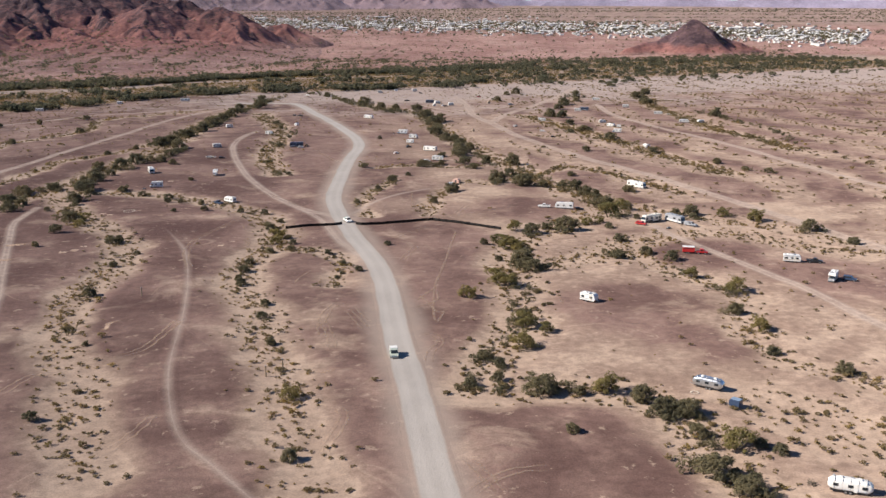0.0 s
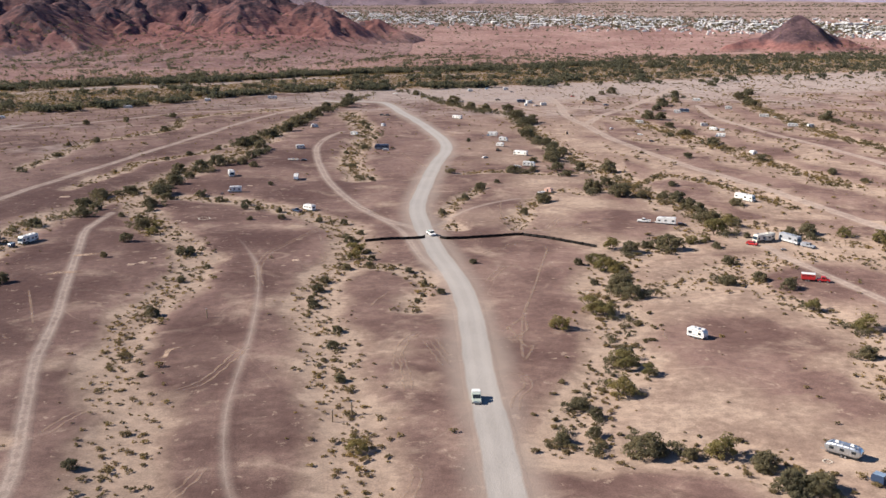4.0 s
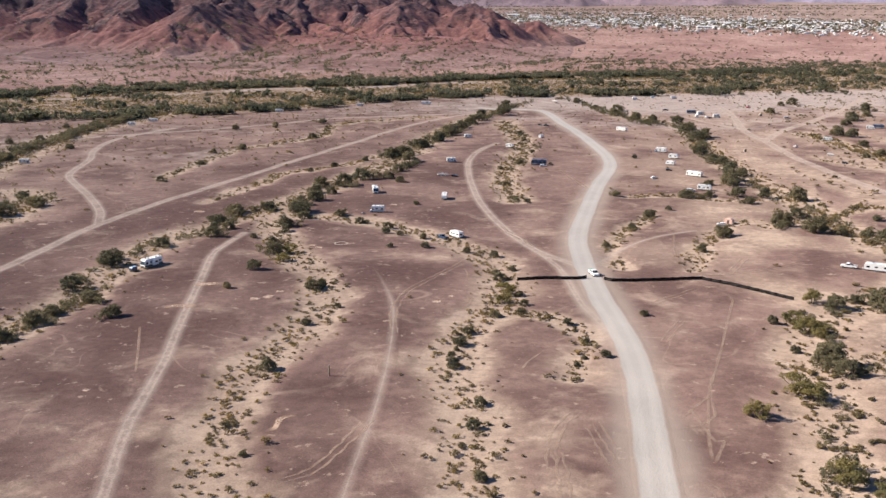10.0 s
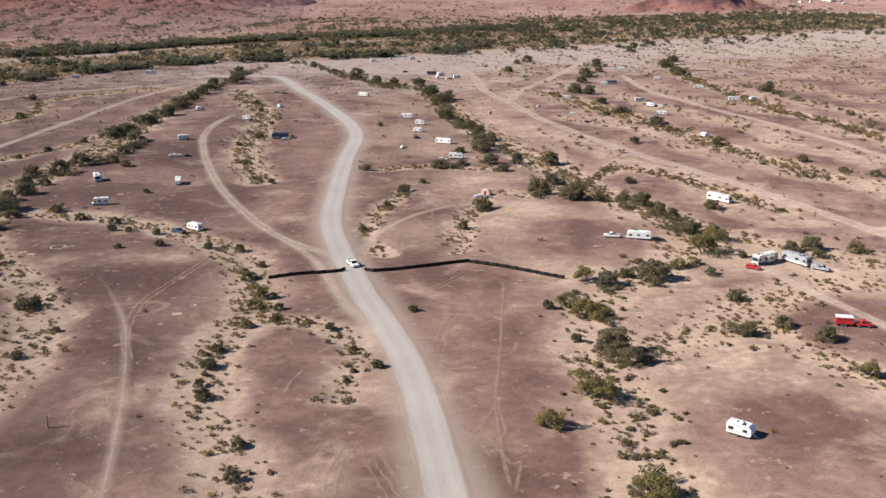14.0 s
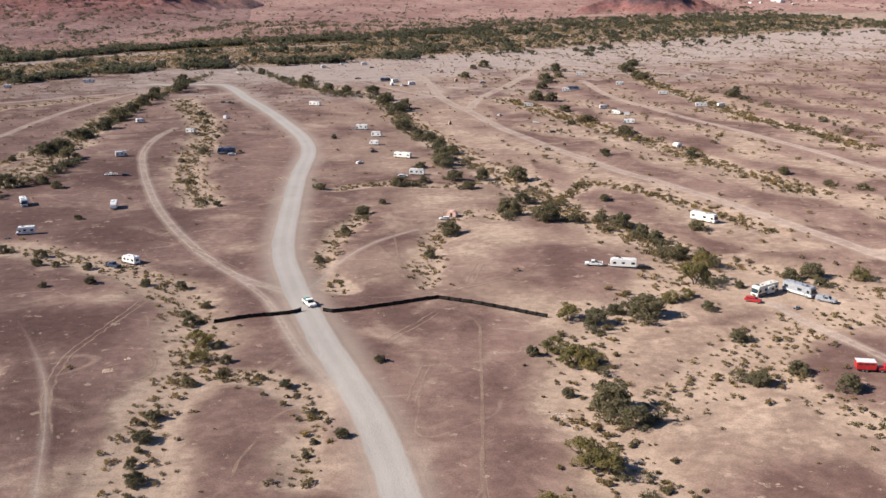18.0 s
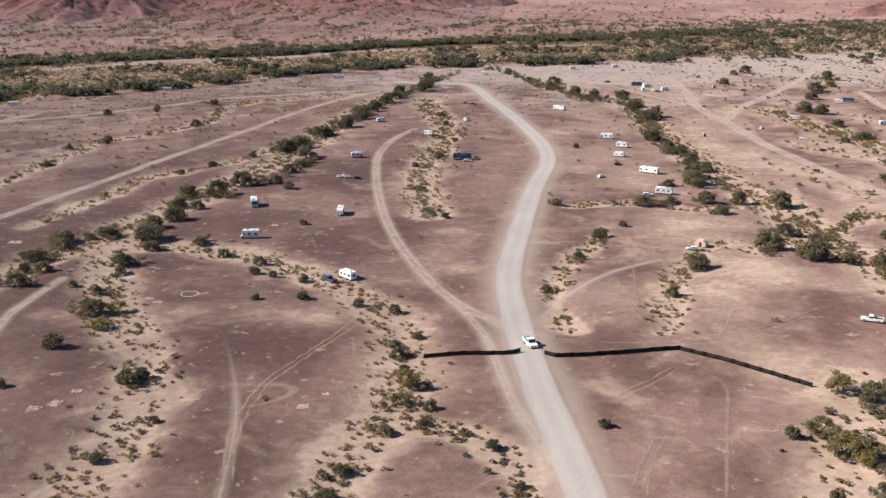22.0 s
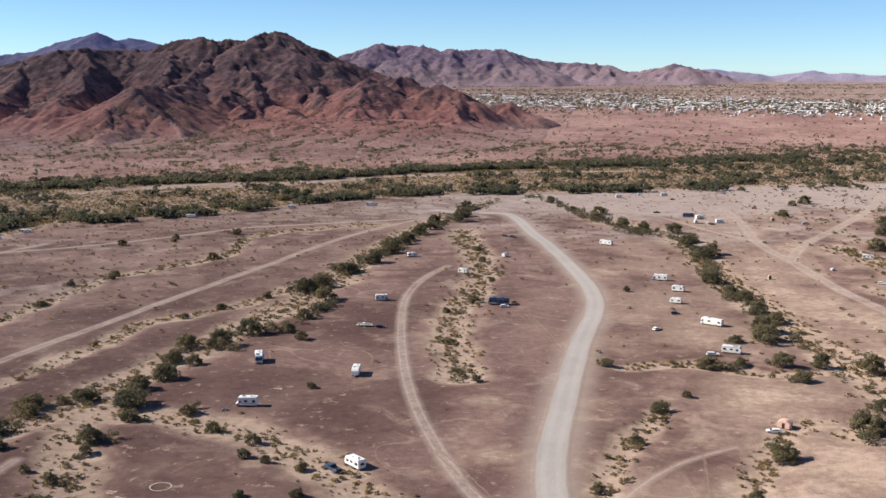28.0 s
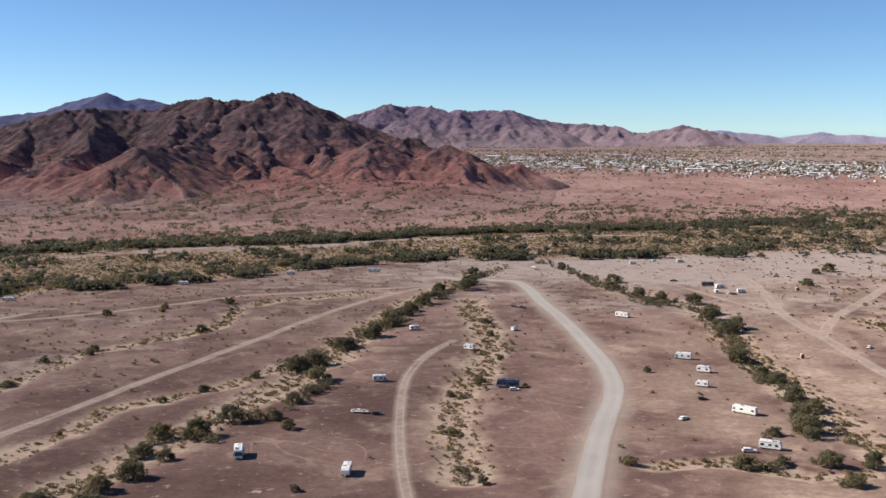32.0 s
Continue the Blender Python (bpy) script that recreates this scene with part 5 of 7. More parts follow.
for line, half in (([(-88.2, 250.3), (-86.1, 251.8), (-86.9, 257), (-85.4, 258.8), (-83.6, 258.9)], 0.9), ([(-28.4, 218.8), (-25.6, 220), (-23.2, 221.8)], 0.9), ([(8.8, 316.3), (11.8, 317.6), (13.4, 318)], 0.7), ([(13.2, 316), (15.5, 318.4), (18.4, 317.2), (17, 314), (13.8, 314.2), (13.2, 316)], 1.5), ([(-150, 322), (-144, 325), (-139, 326)], 1.8), ([(-152, 345), (-146, 349), (-142, 348)], 1.8)):
    ribbon("bare_patch", line, 0.0, half, PATCH, "patch of bare pale soil in dark pavement")


def stone_bed(x, y, wide, deep, heading):
    """Low rectangular bed of pale flat stones."""
    root = tagged(new("stone_bed"), "low rectangular bed of pale tan stones on pavement", "stone bed", "stone beds")
    root.matrix_world = pose(x, y, ground_z(x, y), 0, 0, heading)
    rng = np.random.RandomState(int(abs(x) * 10 + y))
    base = np.array([(1, 0, 0), (0, 1, 0), (-1, 0, 0), (0, -1, 0), (0, 0, 1)], float)
    tris = base[np.array([(0, 1, 4), (1, 2, 4), (2, 3, 4), (3, 0, 4)])]
    out = []
    for _ in range(int(wide * deep * 26)):
        a, r = rng.uniform(0, 6.28), rng.uniform(0.08, 0.2)
        c, s = math.cos(a), math.sin(a)
        q = tris * np.array([r * 1.3, r, r * 0.6])
        q = np.stack([q[..., 0] * c - q[..., 1] * s, q[..., 0] * s + q[..., 1] * c, q[..., 2]], -1)
        out.append(q + np.array([rng.uniform(-wide / 2, wide / 2), rng.uniform(-deep / 2, deep / 2), 0.02]))
    new("stones", tri_mesh("stones", np.concatenate(out), BED_STONE)).parent = root


BED_STONE = plain("pale_tan_stone", (0.40, 0.295, 0.225), 0.9)
for x, y, wide, deep, heading in ((-123.4, 345.8, 2.0, 1.6, 10), (-124.6, 339.4, 2.4, 3.0, -12), (-127.2, 336.4, 2.6, 1.8, 5), (-200.5, 448.7, 4.0, 3.0, 12), (-135.1, 403.5, 2.0, 1.8, 8), (-131.8, 400.7, 2.4, 1.6, 4), (-76.1, 344.9, 2.2, 2.2, 15), (-73.5, 351.5, 1.4, 1.4, 30), (-247, 412.3, 4.2, 2.2, 12), (-197.3, 309, 3.4, 2.2, 8), (-134.1, 261.8, 1.4, 1.4, 0), (-178.9, 522.3, 4.0, 3.2, 10), (-127.8, 479.4, 2.4, 1.6, 0)):
    stone_bed(x, y, wide, deep, heading)
# ---- vehicles, fence and camp gear ----
WHITE = plain("white_gelcoat", (0.66, 0.65, 0.62), 0.35, vary=0.05)
CREAM = plain("cream_siding", (0.62, 0.58, 0.50), 0.45, vary=0.06)
SILVER = plain("polished_aluminium", (0.62, 0.64, 0.66), 0.32, 0.85, 0.05)
GREY = plain("grey_paint", (0.30, 0.31, 0.33), 0.4)
NAVY = plain("navy_paint", (0.035, 0.055, 0.10), 0.3)
BLUE = plain("blue_grey_paint", (0.20, 0.27, 0.36), 0.35)
RED = plain("red_paint", (0.42, 0.025, 0.025), 0.35)
BLACK = plain("black_paint", (0.025, 0.026, 0.028), 0.35)
SAGE = plain("grey_green_paint", (0.36, 0.40, 0.35), 0.4)
TAN = plain("tan_paint", (0.40, 0.31, 0.22), 0.5)
GREEN = plain("teal_plastic", (0.03, 0.30, 0.24), 0.45)
PINK = plain("faded_pink_canvas", (0.56, 0.36, 0.29), 0.8)
RUBBER = plain("tyre_rubber", (0.022, 0.022, 0.022), 0.85)
STEEL = plain("dull_steel", (0.32, 0.32, 0.33), 0.45, 0.7)
TIMBER = plain("weathered_timber", (0.20, 0.15, 0.10), 0.9)
STONE = plain("pale_stone", (0.42, 0.36, 0.30), 0.9)
CLOTH = plain("black_shade_cloth", (0.030, 0.027, 0.025), 0.9, vary=0.2, scale=0.8)
GLASS_M, gl_nt, gl_bsdf = material("dark_window_glass")
gl_bsdf.inputs["Base Color"].default_value = (0.02, 0.025, 0.03, 1)
gl_bsdf.inputs["Roughness"].default_value = 0.06
LAMP_M = plain("lamp_lens", (0.55, 0.10, 0.06), 0.2)


def part(name, bm, mat, parent=None, label="", smooth_shade=False):
    """Links a bmesh as one mesh object under a thing or a part."""
    me = bpy.data.meshes.new(name)
    bm.to_mesh(me)
    bm.free()
    me.materials.append(mat)
    if smooth_shade:
        me.polygons.foreach_set("use_smooth", np.full(len(me.polygons), True))
    ob = new(name, me)
    if parent is not None:
        ob.parent = parent
    if label:
        ob["label"] = label
    return ob


def block(x0, x1, y0, y1, z0, z1, bevel=0.0, segs=1):
    bm = bmesh.new()
    bmesh.ops.create_cube(bm, size=1.0, matrix=Matrix.Translation(((x0 + x1) / 2, (y0 + y1) / 2, (z0 + z1) / 2)) @ Matrix.Diagonal((x1 - x0, y1 - y0, z1 - z0, 1)))
    if bevel:
        bmesh.ops.bevel(bm, geom=bm.edges[:], offset=bevel, segments=segs, affect="EDGES")
    return bm


def slab(profile, y0, y1, bevel=0.0, segs=2):
    """Solid from a side profile of (x, z) points, across from y0 to y1."""
    bm = bmesh.new()
    a = [bm.verts.new((x, y0, z)) for x, z in profile]
    b = [bm.verts.new((x, y1, z)) for x, z in profile]
    n = len(profile)
    bm.faces.new(a)
    bm.faces.new(b[::-1])
    for k in range(n):
        bm.faces.new((a[k], b[k], b[(k + 1) % n], a[(k + 1) % n]))
    bmesh.ops.recalc_face_normals(bm, faces=bm.faces[:])
    if bevel:
        bmesh.ops.bevel(bm, geom=bm.edges[:], offset=bevel, segments=segs, affect="EDGES")
    return bm


def drum(r, y0, y1, x, z, sides=14):
    bm = bmesh.new()
    m = Matrix.Translation((x, (y0 + y1) / 2, z)) @ Matrix.Rotation(math.pi / 2, 4, "X")
    bmesh.ops.create_cone(bm, cap_ends=True, segments=sides, radius1=r, radius2=r, depth=abs(y1 - y0), matrix=m)
    return bm


def rod(a, b, r, sides=6):
    bm = bmesh.new()
    a, b = Vector(a), Vector(b)
    m = Matrix.Translation((a + b) / 2) @ (b - a).to_track_quat("Z", "Y").to_matrix().to_4x4()
    bmesh.ops.create_cone(bm, cap_ends=True, segments=sides, radius1=r, radius2=r, depth=(b - a).length, matrix=m)
    return bm


def wheel(parent, x, y, r=0.36, wide=0.24):
    s = 1 if y > 0 else -1
    w = part("wheel", drum(r, y - s * wide, y, x, r), RUBBER, parent)
    part("rim", drum(r * 0.58, y - s * 0.02, y + s * 0.012, x, r, 10), STEEL, w, "steel wheel rim")


def pane(parent, x0, x1, z0, z1, side, half, name="window"):
    """A framed window on a long side wall."""
    y = side * half
    f = part(name, block(x0, x1, min(y, y + side * 0.035), max(y, y + side * 0.035), z0, z1, 0.012), BLACK, parent)
    part("glass", block(x0 + 0.05, x1 - 0.05, min(y + side * 0.02, y + side * 0.042), max(y + side * 0.02, y + side * 0.042), z0 + 0.05, z1 - 0.05), GLASS_M, f)


def roof_gear(root, L, z, n_ac=1, panels=0, mat=None):
    for k in range(n_ac):
        x = -L * 0.22 + k * L * 0.42
        part("roof_air_conditioner", slab([(x - 0.45, z - 0.01), (x + 0.45, z - 0.01), (x + 0.38, z + 0.27), (x - 0.25, z + 0.3)], -0.35, 0.35, 0.05), mat or WHITE, root)
    for x in (L * 0.04, -L * 0.38):
        part("roof_vent", block(x - 0.22, x + 0.22, 0.3, 0.72, z - 0.01, z + 0.12, 0.03), GREY, root)
    for k in range(panels):
        x = L * 0.14 + k * 0.75
        part("solar_panel", block(x - 0.33, x + 0.33, -0.95, 0.2, z + 0.03, z + 0.08), NAVY, root, "dark blue solar panel")


def travel_trailer(L=6.4, mat=None, stripe=None, H=2.85, panels=1):
    """Box caravan with a raked nose, on one or two axles; its nose towards +x."""
    mat = mat or WHITE
    root = new("travel_trailer")
    h, w = L / 2, 1.2
    part("body", slab([(-h, 0.55), (h - 0.35, 0.55), (h, 1.0), (h - 0.12, H - 0.75), (h - 0.75, H - 0.06), (-h + 0.25, H), (-h, H - 0.22)], -w, w, 0.07), mat, root)
    part("chassis", block(-h + 0.2, h - 0.3, -0.95, 0.95, 0.36, 0.56), BLACK, root)
    for y in (-0.55, 0.55):
        part("tow_bar", rod((h - 0.5, y, 0.45), (h + 1.1, 0, 0.48), 0.05), STEEL, root)
    part("gas_bottle", drum(0.16, -0.2, 0.2, h + 0.35, 0.75, 10), CREAM, root)
    axles = (-0.45, 0.42) if L > 5.4 else (0.0,)
    for ax in axles:
        for y in (-w - 0.02, w + 0.02):
            wheel(root, ax - 0.3, y, 0.35)
    for side in (-1, 1):
        pane(root, -h + 0.5, -h + 1.6, 1.35, 2.05, side, w)
        pane(root, h - 1.9, h - 0.9, 1.35, 2.0, side, w)
        if L > 6:
            pane(root, -0.5, 0.5, 1.45, 2.0, side, w)
        if stripe:
            part("stripe", block(-h + 0.02, h - 0.3, *sorted((side * (w - 0.004), side * (w + 0.006))), 1.02, 1.22), stripe, root, "painted side stripe")
    part("rear_window", block(-h - 0.03, -h + 0.01, -0.6, 0.6, 1.35, 2.0, 0.01), GLASS_M, root)
    d = part("door", block(0.75, 1.4, -w - 0.03, -w + 0.01, 0.62, 2.42, 0.012), CREAM, root)
    part("door_handle", block(0.82, 0.9, -w - 0.07, -w - 0.03, 1.4, 1.5), STEEL, d)
    part("awning_roll", rod((-h + 0.6, -w - 0.06, H - 0.3), (h - 1.1, -w - 0.06, H - 0.3), 0.07, 8), GREY, root)
    part("entry_step", block(0.8, 1.35, -w - 0.35, -w - 0.02, 0.28, 0.33), STEEL, root)
    roof_gear(root, L, H - 0.02, 1, panels, mat)
    return root


def motorhome(L=9.0, mat=None, lower=None, H=3.3, slide=True, panels=2):
    """Coach-built motorhome with a flat glazed front towards +x."""
    mat = mat or WHITE
    root = new("motorhome")
    h, w = L / 2, 1.25
    part("body", slab([(-h, 0.55), (h - 0.1, 0.45), (h, 0.9), (h - 0.08, 1.5), (h - 0.38, H - 0.25), (h - 0.6, H - 0.03), (-h + 0.12, H), (-h, H - 0.15)], -w, w, 0.08), mat, root)
    part("chassis", block(-h + 0.3, h - 0.5, -1.0, 1.0, 0.32, 0.57), BLACK, root)
    part("windscreen", slab([(h - 0.06, 1.42), (h - 0.02, 1.42), (h - 0.28, 2.62), (h - 0.32, 2.62)], -w + 0.12, w - 0.12), GLASS_M, root)
    part("front_grille", block(h - 0.05, h + 0.03, -0.6, 0.6, 0.62, 0.98, 0.01), BLACK, root)
    for y in (-0.9, 0.9):
        part("headlight", block(h - 0.04, h + 0.035, y - 0.18, y + 0.18, 0.75, 0.95, 0.02), CREAM, root)
        part("mirror", block(h - 0.25, h - 0.12, *sorted((math.copysign(w + 0.12, y), math.copysign(w + 0.34, y))), 1.6, 2.05, 0.03), BLACK, root)
    for x in (h - 1.35, -h + 2.2):
        for y in (-w - 0.01, w + 0.01):
            wheel(root, x, y, 0.46, 0.28)
    for side in (-1, 1):
        pane(root, h - 1.6, h - 0.7, 1.5, 2.3, side, w, "cab_window")
        pane(root, -h + 0.6, -h + 1.9, 1.65, 2.35, side, w)
        pane(root, 0.2, 1.6, 1.65, 2.35, side, w)
        part("stripe", block(-h + 0.02, h - 0.25, *sorted((side * (w - 0.004), side * (w + 0.007))), 0.62, 1.18), lower or GREY, root, "painted lower stripe")
    if slide:
        s = part("slide_out", block(-h + 2.3, -h + 2.3 + L * 0.33, w - 0.05, w + 0.6, 0.85, 2.85, 0.04), mat, root)
        part("slide_window", block(-h + 2.9, -h + 4.0, w + 0.59, w + 0.63, 1.6, 2.3, 0.01), GLASS_M, s)
    d = part("door", block(h - 2.6, h - 1.95, -w - 0.03, -w + 0.01, 0.6, 2.5, 0.012), mat, root)
    part("door_handle", block(h - 2.53, h - 2.45, -w - 0.07, -w - 0.03, 1.4, 1.5), STEEL, d)
    part("awning_roll", rod((-h + 0.8, -w - 0.07, H - 0.32), (h - 2.7, -w - 0.07, H - 0.32), 0.08, 8), GREY, root)
    part("ladder", block(-h - 0.07, -h - 0.02, 0.5, 0.9, 1.0, H - 0.1), STEEL, root)
    roof_gear(root, L, H - 0.02, 2, panels, mat)
    return root


def camper(L=7.0, mat=None, cab=None, H=3.05):
    """Cab-over motorhome: van cab in front (+x), sleeping nose above it."""
    mat, cab = mat or WHITE, cab or mat or WHITE
    root = new("camper")
    h, w = L / 2, 1.18
    part("body", slab([(-h, 0.55), (h - 1.9, 0.55), (h - 1.9, 1.95), (h - 0.75, 2.1), (h - 0.6, 2.4), (h - 1.0, H - 0.05), (-h + 0.1, H), (-h, H - 0.15)], -w, w, 0.07), mat, root)
    part("cab", slab([(h - 1.95, 0.45), (h - 0.02, 0.45), (h, 0.95), (h - 0.75, 1.2), (h - 1.25, 1.9), (h - 1.95, 1.95)], -0.98, 0.98, 0.07), cab, root)
    part("windscreen", slab([(h - 0.76, 1.26), (h - 0.72, 1.26), (h - 1.18, 1.88), (h - 1.22, 1.88)], -0.85, 0.85), GLASS_M, root)
    part("chassis", block(-h + 0.3, h - 0.3, -0.9, 0.9, 0.34, 0.56), BLACK, root)
    for x in (h - 0.85, -h + 1.6):
        for y in (-1.02, 1.02):
            wheel(root, x, y, 0.39, 0.24)
    for side in (-1, 1):
        pane(root, h - 1.8, h - 1.15, 1.2, 1.75, side, 0.98, "cab_window")
        pane(root, -h + 0.5, -h + 1.5, 1.45, 2.15, side, w)
        pane(root, -0.4, 0.6, 1.5, 2.15, side, w)
        part("stripe", block(-h + 0.02, h - 1.95, *sorted((side * (w - 0.004), side * (w + 0.007))), 0.95, 1.2), GREY, root, "faded grey side stripe")
    d = part("door", block(0.8, 1.42, -w - 0.03, -w + 0.01, 0.62, 2.4, 0.012), CREAM, root)
    part("door_handle", block(0.87, 0.95, -w - 0.07, -w - 0.03, 1.4, 1.5), STEEL, d)
    for y in (-0.8, 0.8):
        part("headlight", block(h - 0.03, h + 0.03, y - 0.14, y + 0.14, 0.72, 0.92, 0.02), CREAM, root)
    part("awning_roll", rod((-h + 0.6, -w - 0.06, H - 0.3), (0.5, -w - 0.06, H - 0.3), 0.07, 8), GREY, root)
    roof_gear(root, L, H - 0.02, 1, 1, mat)
    return root


def round_trailer(L=7.4, mat=None):
    """Round-shouldered riveted caravan with domed ends; its nose towards +x."""
    mat = mat or SILVER
    root = new("caravan")
    h, w, z0, z1 = L / 2, 1.2, 0.55, 2.85
    bm = bmesh.new()
    rings, sides = [], 24
    for k in range(17):
        u = -1 + 2 * k / 16
        s = (1 - abs(u) ** 5.0) ** 0.5 if abs(u) < 1 else 0.0
        s = max(s, 0.28)
        ring = []
        for a in range(sides):
            c, q = math.cos(2 * math.pi * a / sides), math.sin(2 * math.pi * a / sides)
            e = 0.42
            y = w * math.copysign(abs(c) ** e, c) * (0.72 + 0.28 * s)
            z = (z0 + z1) / 2 + (z1 - z0) / 2 * math.copysign(abs(q) ** e, q) * (s if q > 0 else min(1, s + 0.12))
            ring.append(bm.verts.new((h * u, y, z)))
        rings.append(ring)
    for r0, r1 in zip(rings, rings[1:]):
        for a in range(sides):
            bm.faces.new((r0[a], r1[a], r1[(a + 1) % sides], r0[(a + 1) % sides]))
    bm.faces.new(rings[0][::-1])
    bm.faces.new(rings[-1])
    bmesh.ops.recalc_face_normals(bm, faces=bm.faces[:])
    part("body", bm, mat, root, smooth_shade=True)
    part("chassis", block(-h + 0.5, h - 0.5, -0.95, 0.95, 0.36, 0.6), BLACK, root)
    for y in (-0.5, 0.5):
        part("tow_bar", rod((h - 0.4, y, 0.5), (h + 1.1, 0, 0.5), 0.05), STEEL, root)
    for x in (-0.75, 0.1):
        for y in (-w - 0.03, w + 0.03):
            wheel(root, x, y, 0.36)
    for side in (-1, 1):
        for x in (-h + 1.0, -0.4, h - 2.0):
            pane(root, x, x + 0.95, 1.45, 2.05, side, w)
    for k in range(5):
        x = -h + 1.2 + k * (L - 2.4) / 4
        part("panel_seam", block(x - 0.012, x + 0.012, -w - 0.006, w + 0.006, 0.75, 2.862), GREY, root, "thin riveted panel seam")
    d = part("door", block(0.7, 1.35, -w - 0.035, -w + 0.01, 0.65, 2.35, 0.03), mat, root)
    part("door_handle", block(0.78, 0.86, -w - 0.07, -w - 0.03, 1.4, 1.5), STEEL, d)
    part("rear_window", block(-h - 0.03, -h + 0.03, -0.5, 0.5, 1.35, 1.95, 0.02), GLASS_M, root)
    roof_gear(root, L, z1 - 0.03, 2, 0)
    return root


def pickup(mat=None, L=5.6, load=None, topper=None):
    mat = mat or WHITE
    root = new("pickup_truck")
    h, w = L / 2, 0.96
    part("body", slab([(-h, 0.5), (h - 0.1, 0.45), (h, 0.7), (h - 0.05, 1.0), (h - 1.25, 1.12), (-h + 0.05, 1.08)], -w, w, 0.06), mat, root)
    part("cab", slab([(-0.55, 1.05), (1.45, 1.08), (0.75, 1.82), (-0.4, 1.86)], -w + 0.1, w - 0.1, 0.06), mat, root)
    part("windscreen", slab([(1.33, 1.14), (1.40, 1.14), (0.83, 1.75), (0.76, 1.75)], -w + 0.18, w - 0.18), GLASS_M, root)
    part("rear_glass", block(-0.56, -0.46, -0.6, 0.6, 1.2, 1.72, 0.01), GLASS_M, root)
    part("load_bed", block(-h + 0.12, -0.65, -w + 0.14, w - 0.14, 1.075, 1.10), BLACK, root, "dark open load bed")
    for side in (-1, 1):
        pane(root, -0.35, 0.75, 1.18, 1.68, side, w - 0.1, "side_window")
        part("bed_rail", block(-h + 0.05, -0.6, *sorted((side * (w - 0.12), side * (w - 0.02))), 1.06, 1.24, 0.02), mat, root)
        part("headlight", block(h - 0.06, h + 0.02, side * 0.72 - 0.15, side * 0.72 + 0.15, 0.72, 0.9, 0.02), CREAM, root)
        part("tail_light", block(-h - 0.02, -h + 0.04, side * 0.84 - 0.07, side * 0.84 + 0.07, 0.75, 1.02), LAMP_M, root)
        for x in (h - 0.95, -h + 1.15):
            wheel(root, x, side * (w + 0.01), 0.39, 0.25)
    part("bumper", block(h - 0.05, h + 0.1, -w + 0.05, w - 0.05, 0.45, 0.62, 0.03), STEEL, root)
    part("tailgate", block(-h - 0.01, -h + 0.07, -w + 0.06, w - 0.06, 0.8, 1.24, 0.02), mat, root)
    if topper:
        part("bed_topper", slab([(-h + 0.06, 1.2), (-0.6, 1.2), (-0.66, 1.84), (-h + 0.16, 1.8)], -w + 0.06, w - 0.06, 0.05), topper, root)
    if load:
        part("load", slab([(-h + 0.4, 1.1), (-0.9, 1.1), (-1.1, 1.75), (-h + 0.7, 1.6)], -0.6, 0.6, 0.12), load, root, "bright teal load in the bed")
    return root


def car(mat=None, L=4.5, H=1.6):
    mat = mat or GREY
    root = new("car")
    h, w = L / 2, 0.9
    part("body", slab([(-h, 0.4), (h - 0.1, 0.38), (h, 0.62), (h - 0.1, 0.86), (h - 1.15, 0.98), (-h + 0.05, 1.0)], -w, w, 0.07), mat, root)
    part("cabin", slab([(-h + 0.1, 0.95), (h - 1.2, 0.95), (h - 1.9, H - 0.04), (-h + 0.45, H)], -w + 0.1, w - 0.1, 0.07), mat, root)
    part("windscreen", slab([(h - 1.3, 1.02), (h - 1.22, 1.02), (h - 1.82, H - 0.1), (h - 1.9, H - 0.1)], -w + 0.18, w - 0.18), GLASS_M, root)
    part("rear_glass", slab([(-h + 0.12, 1.04), (-h + 0.2, 1.04), (-h + 0.46, H - 0.1), (-h + 0.38, H - 0.1)], -w + 0.18, w - 0.18), GLASS_M, root)
    for side in (-1, 1):
        pane(root, -h + 0.65, -0.1, 1.05, H - 0.16, side, w - 0.1, "side_window")
        pane(root, 0.0, h - 1.85, 1.05, H - 0.16, side, w - 0.1, "side_window")
        part("headlight", block(h - 0.1, h + 0.02, side * 0.66 - 0.16, side * 0.66 + 0.16, 0.62, 0.78, 0.02), CREAM, root)
        part("tail_light", block(-h - 0.02, -h + 0.05, side * 0.74 - 0.1, side * 0.74 + 0.1, 0.7, 0.88), LAMP_M, root)
        for x in (h - 0.85, -h + 0.85):
            wheel(root, x, side * (w + 0.005), 0.34, 0.22)
    return root


def cargo_trailer(L=3.2, mat=None, H=2.1):
    mat = mat or NAVY
    root = new("cargo_trailer")
    h, w = L / 2, 0.95
    part("body", slab([(-h, 0.5), (h - 0.25, 0.5), (h, 0.8), (h, H - 0.4), (h - 0.25, H), (-h, H)], -w, w, 0.05), mat, root)
    part("roof_panel", block(-h + 0.05, h - 0.3, -w + 0.05, w - 0.05, H - 0.01, H + 0.03), BLUE, root)
    for side in (-1, 1):
        wheel(root, -0.1, side * (w + 0.2), 0.33, 0.2)
        part("mudguard", block(-0.55, 0.35, *sorted((side * w, side * (w + 0.24))), 0.68, 0.74, 0.02), BLACK, root)
    part("tow_bar", rod((h - 0.1, 0, 0.48), (h + 0.95, 0, 0.46), 0.05), STEEL, root)
    part("rear_door", block(-h - 0.03, -h + 0.01, -w + 0.08, w - 0.08, 0.56, H - 0.08, 0.01), mat, root)
    return root


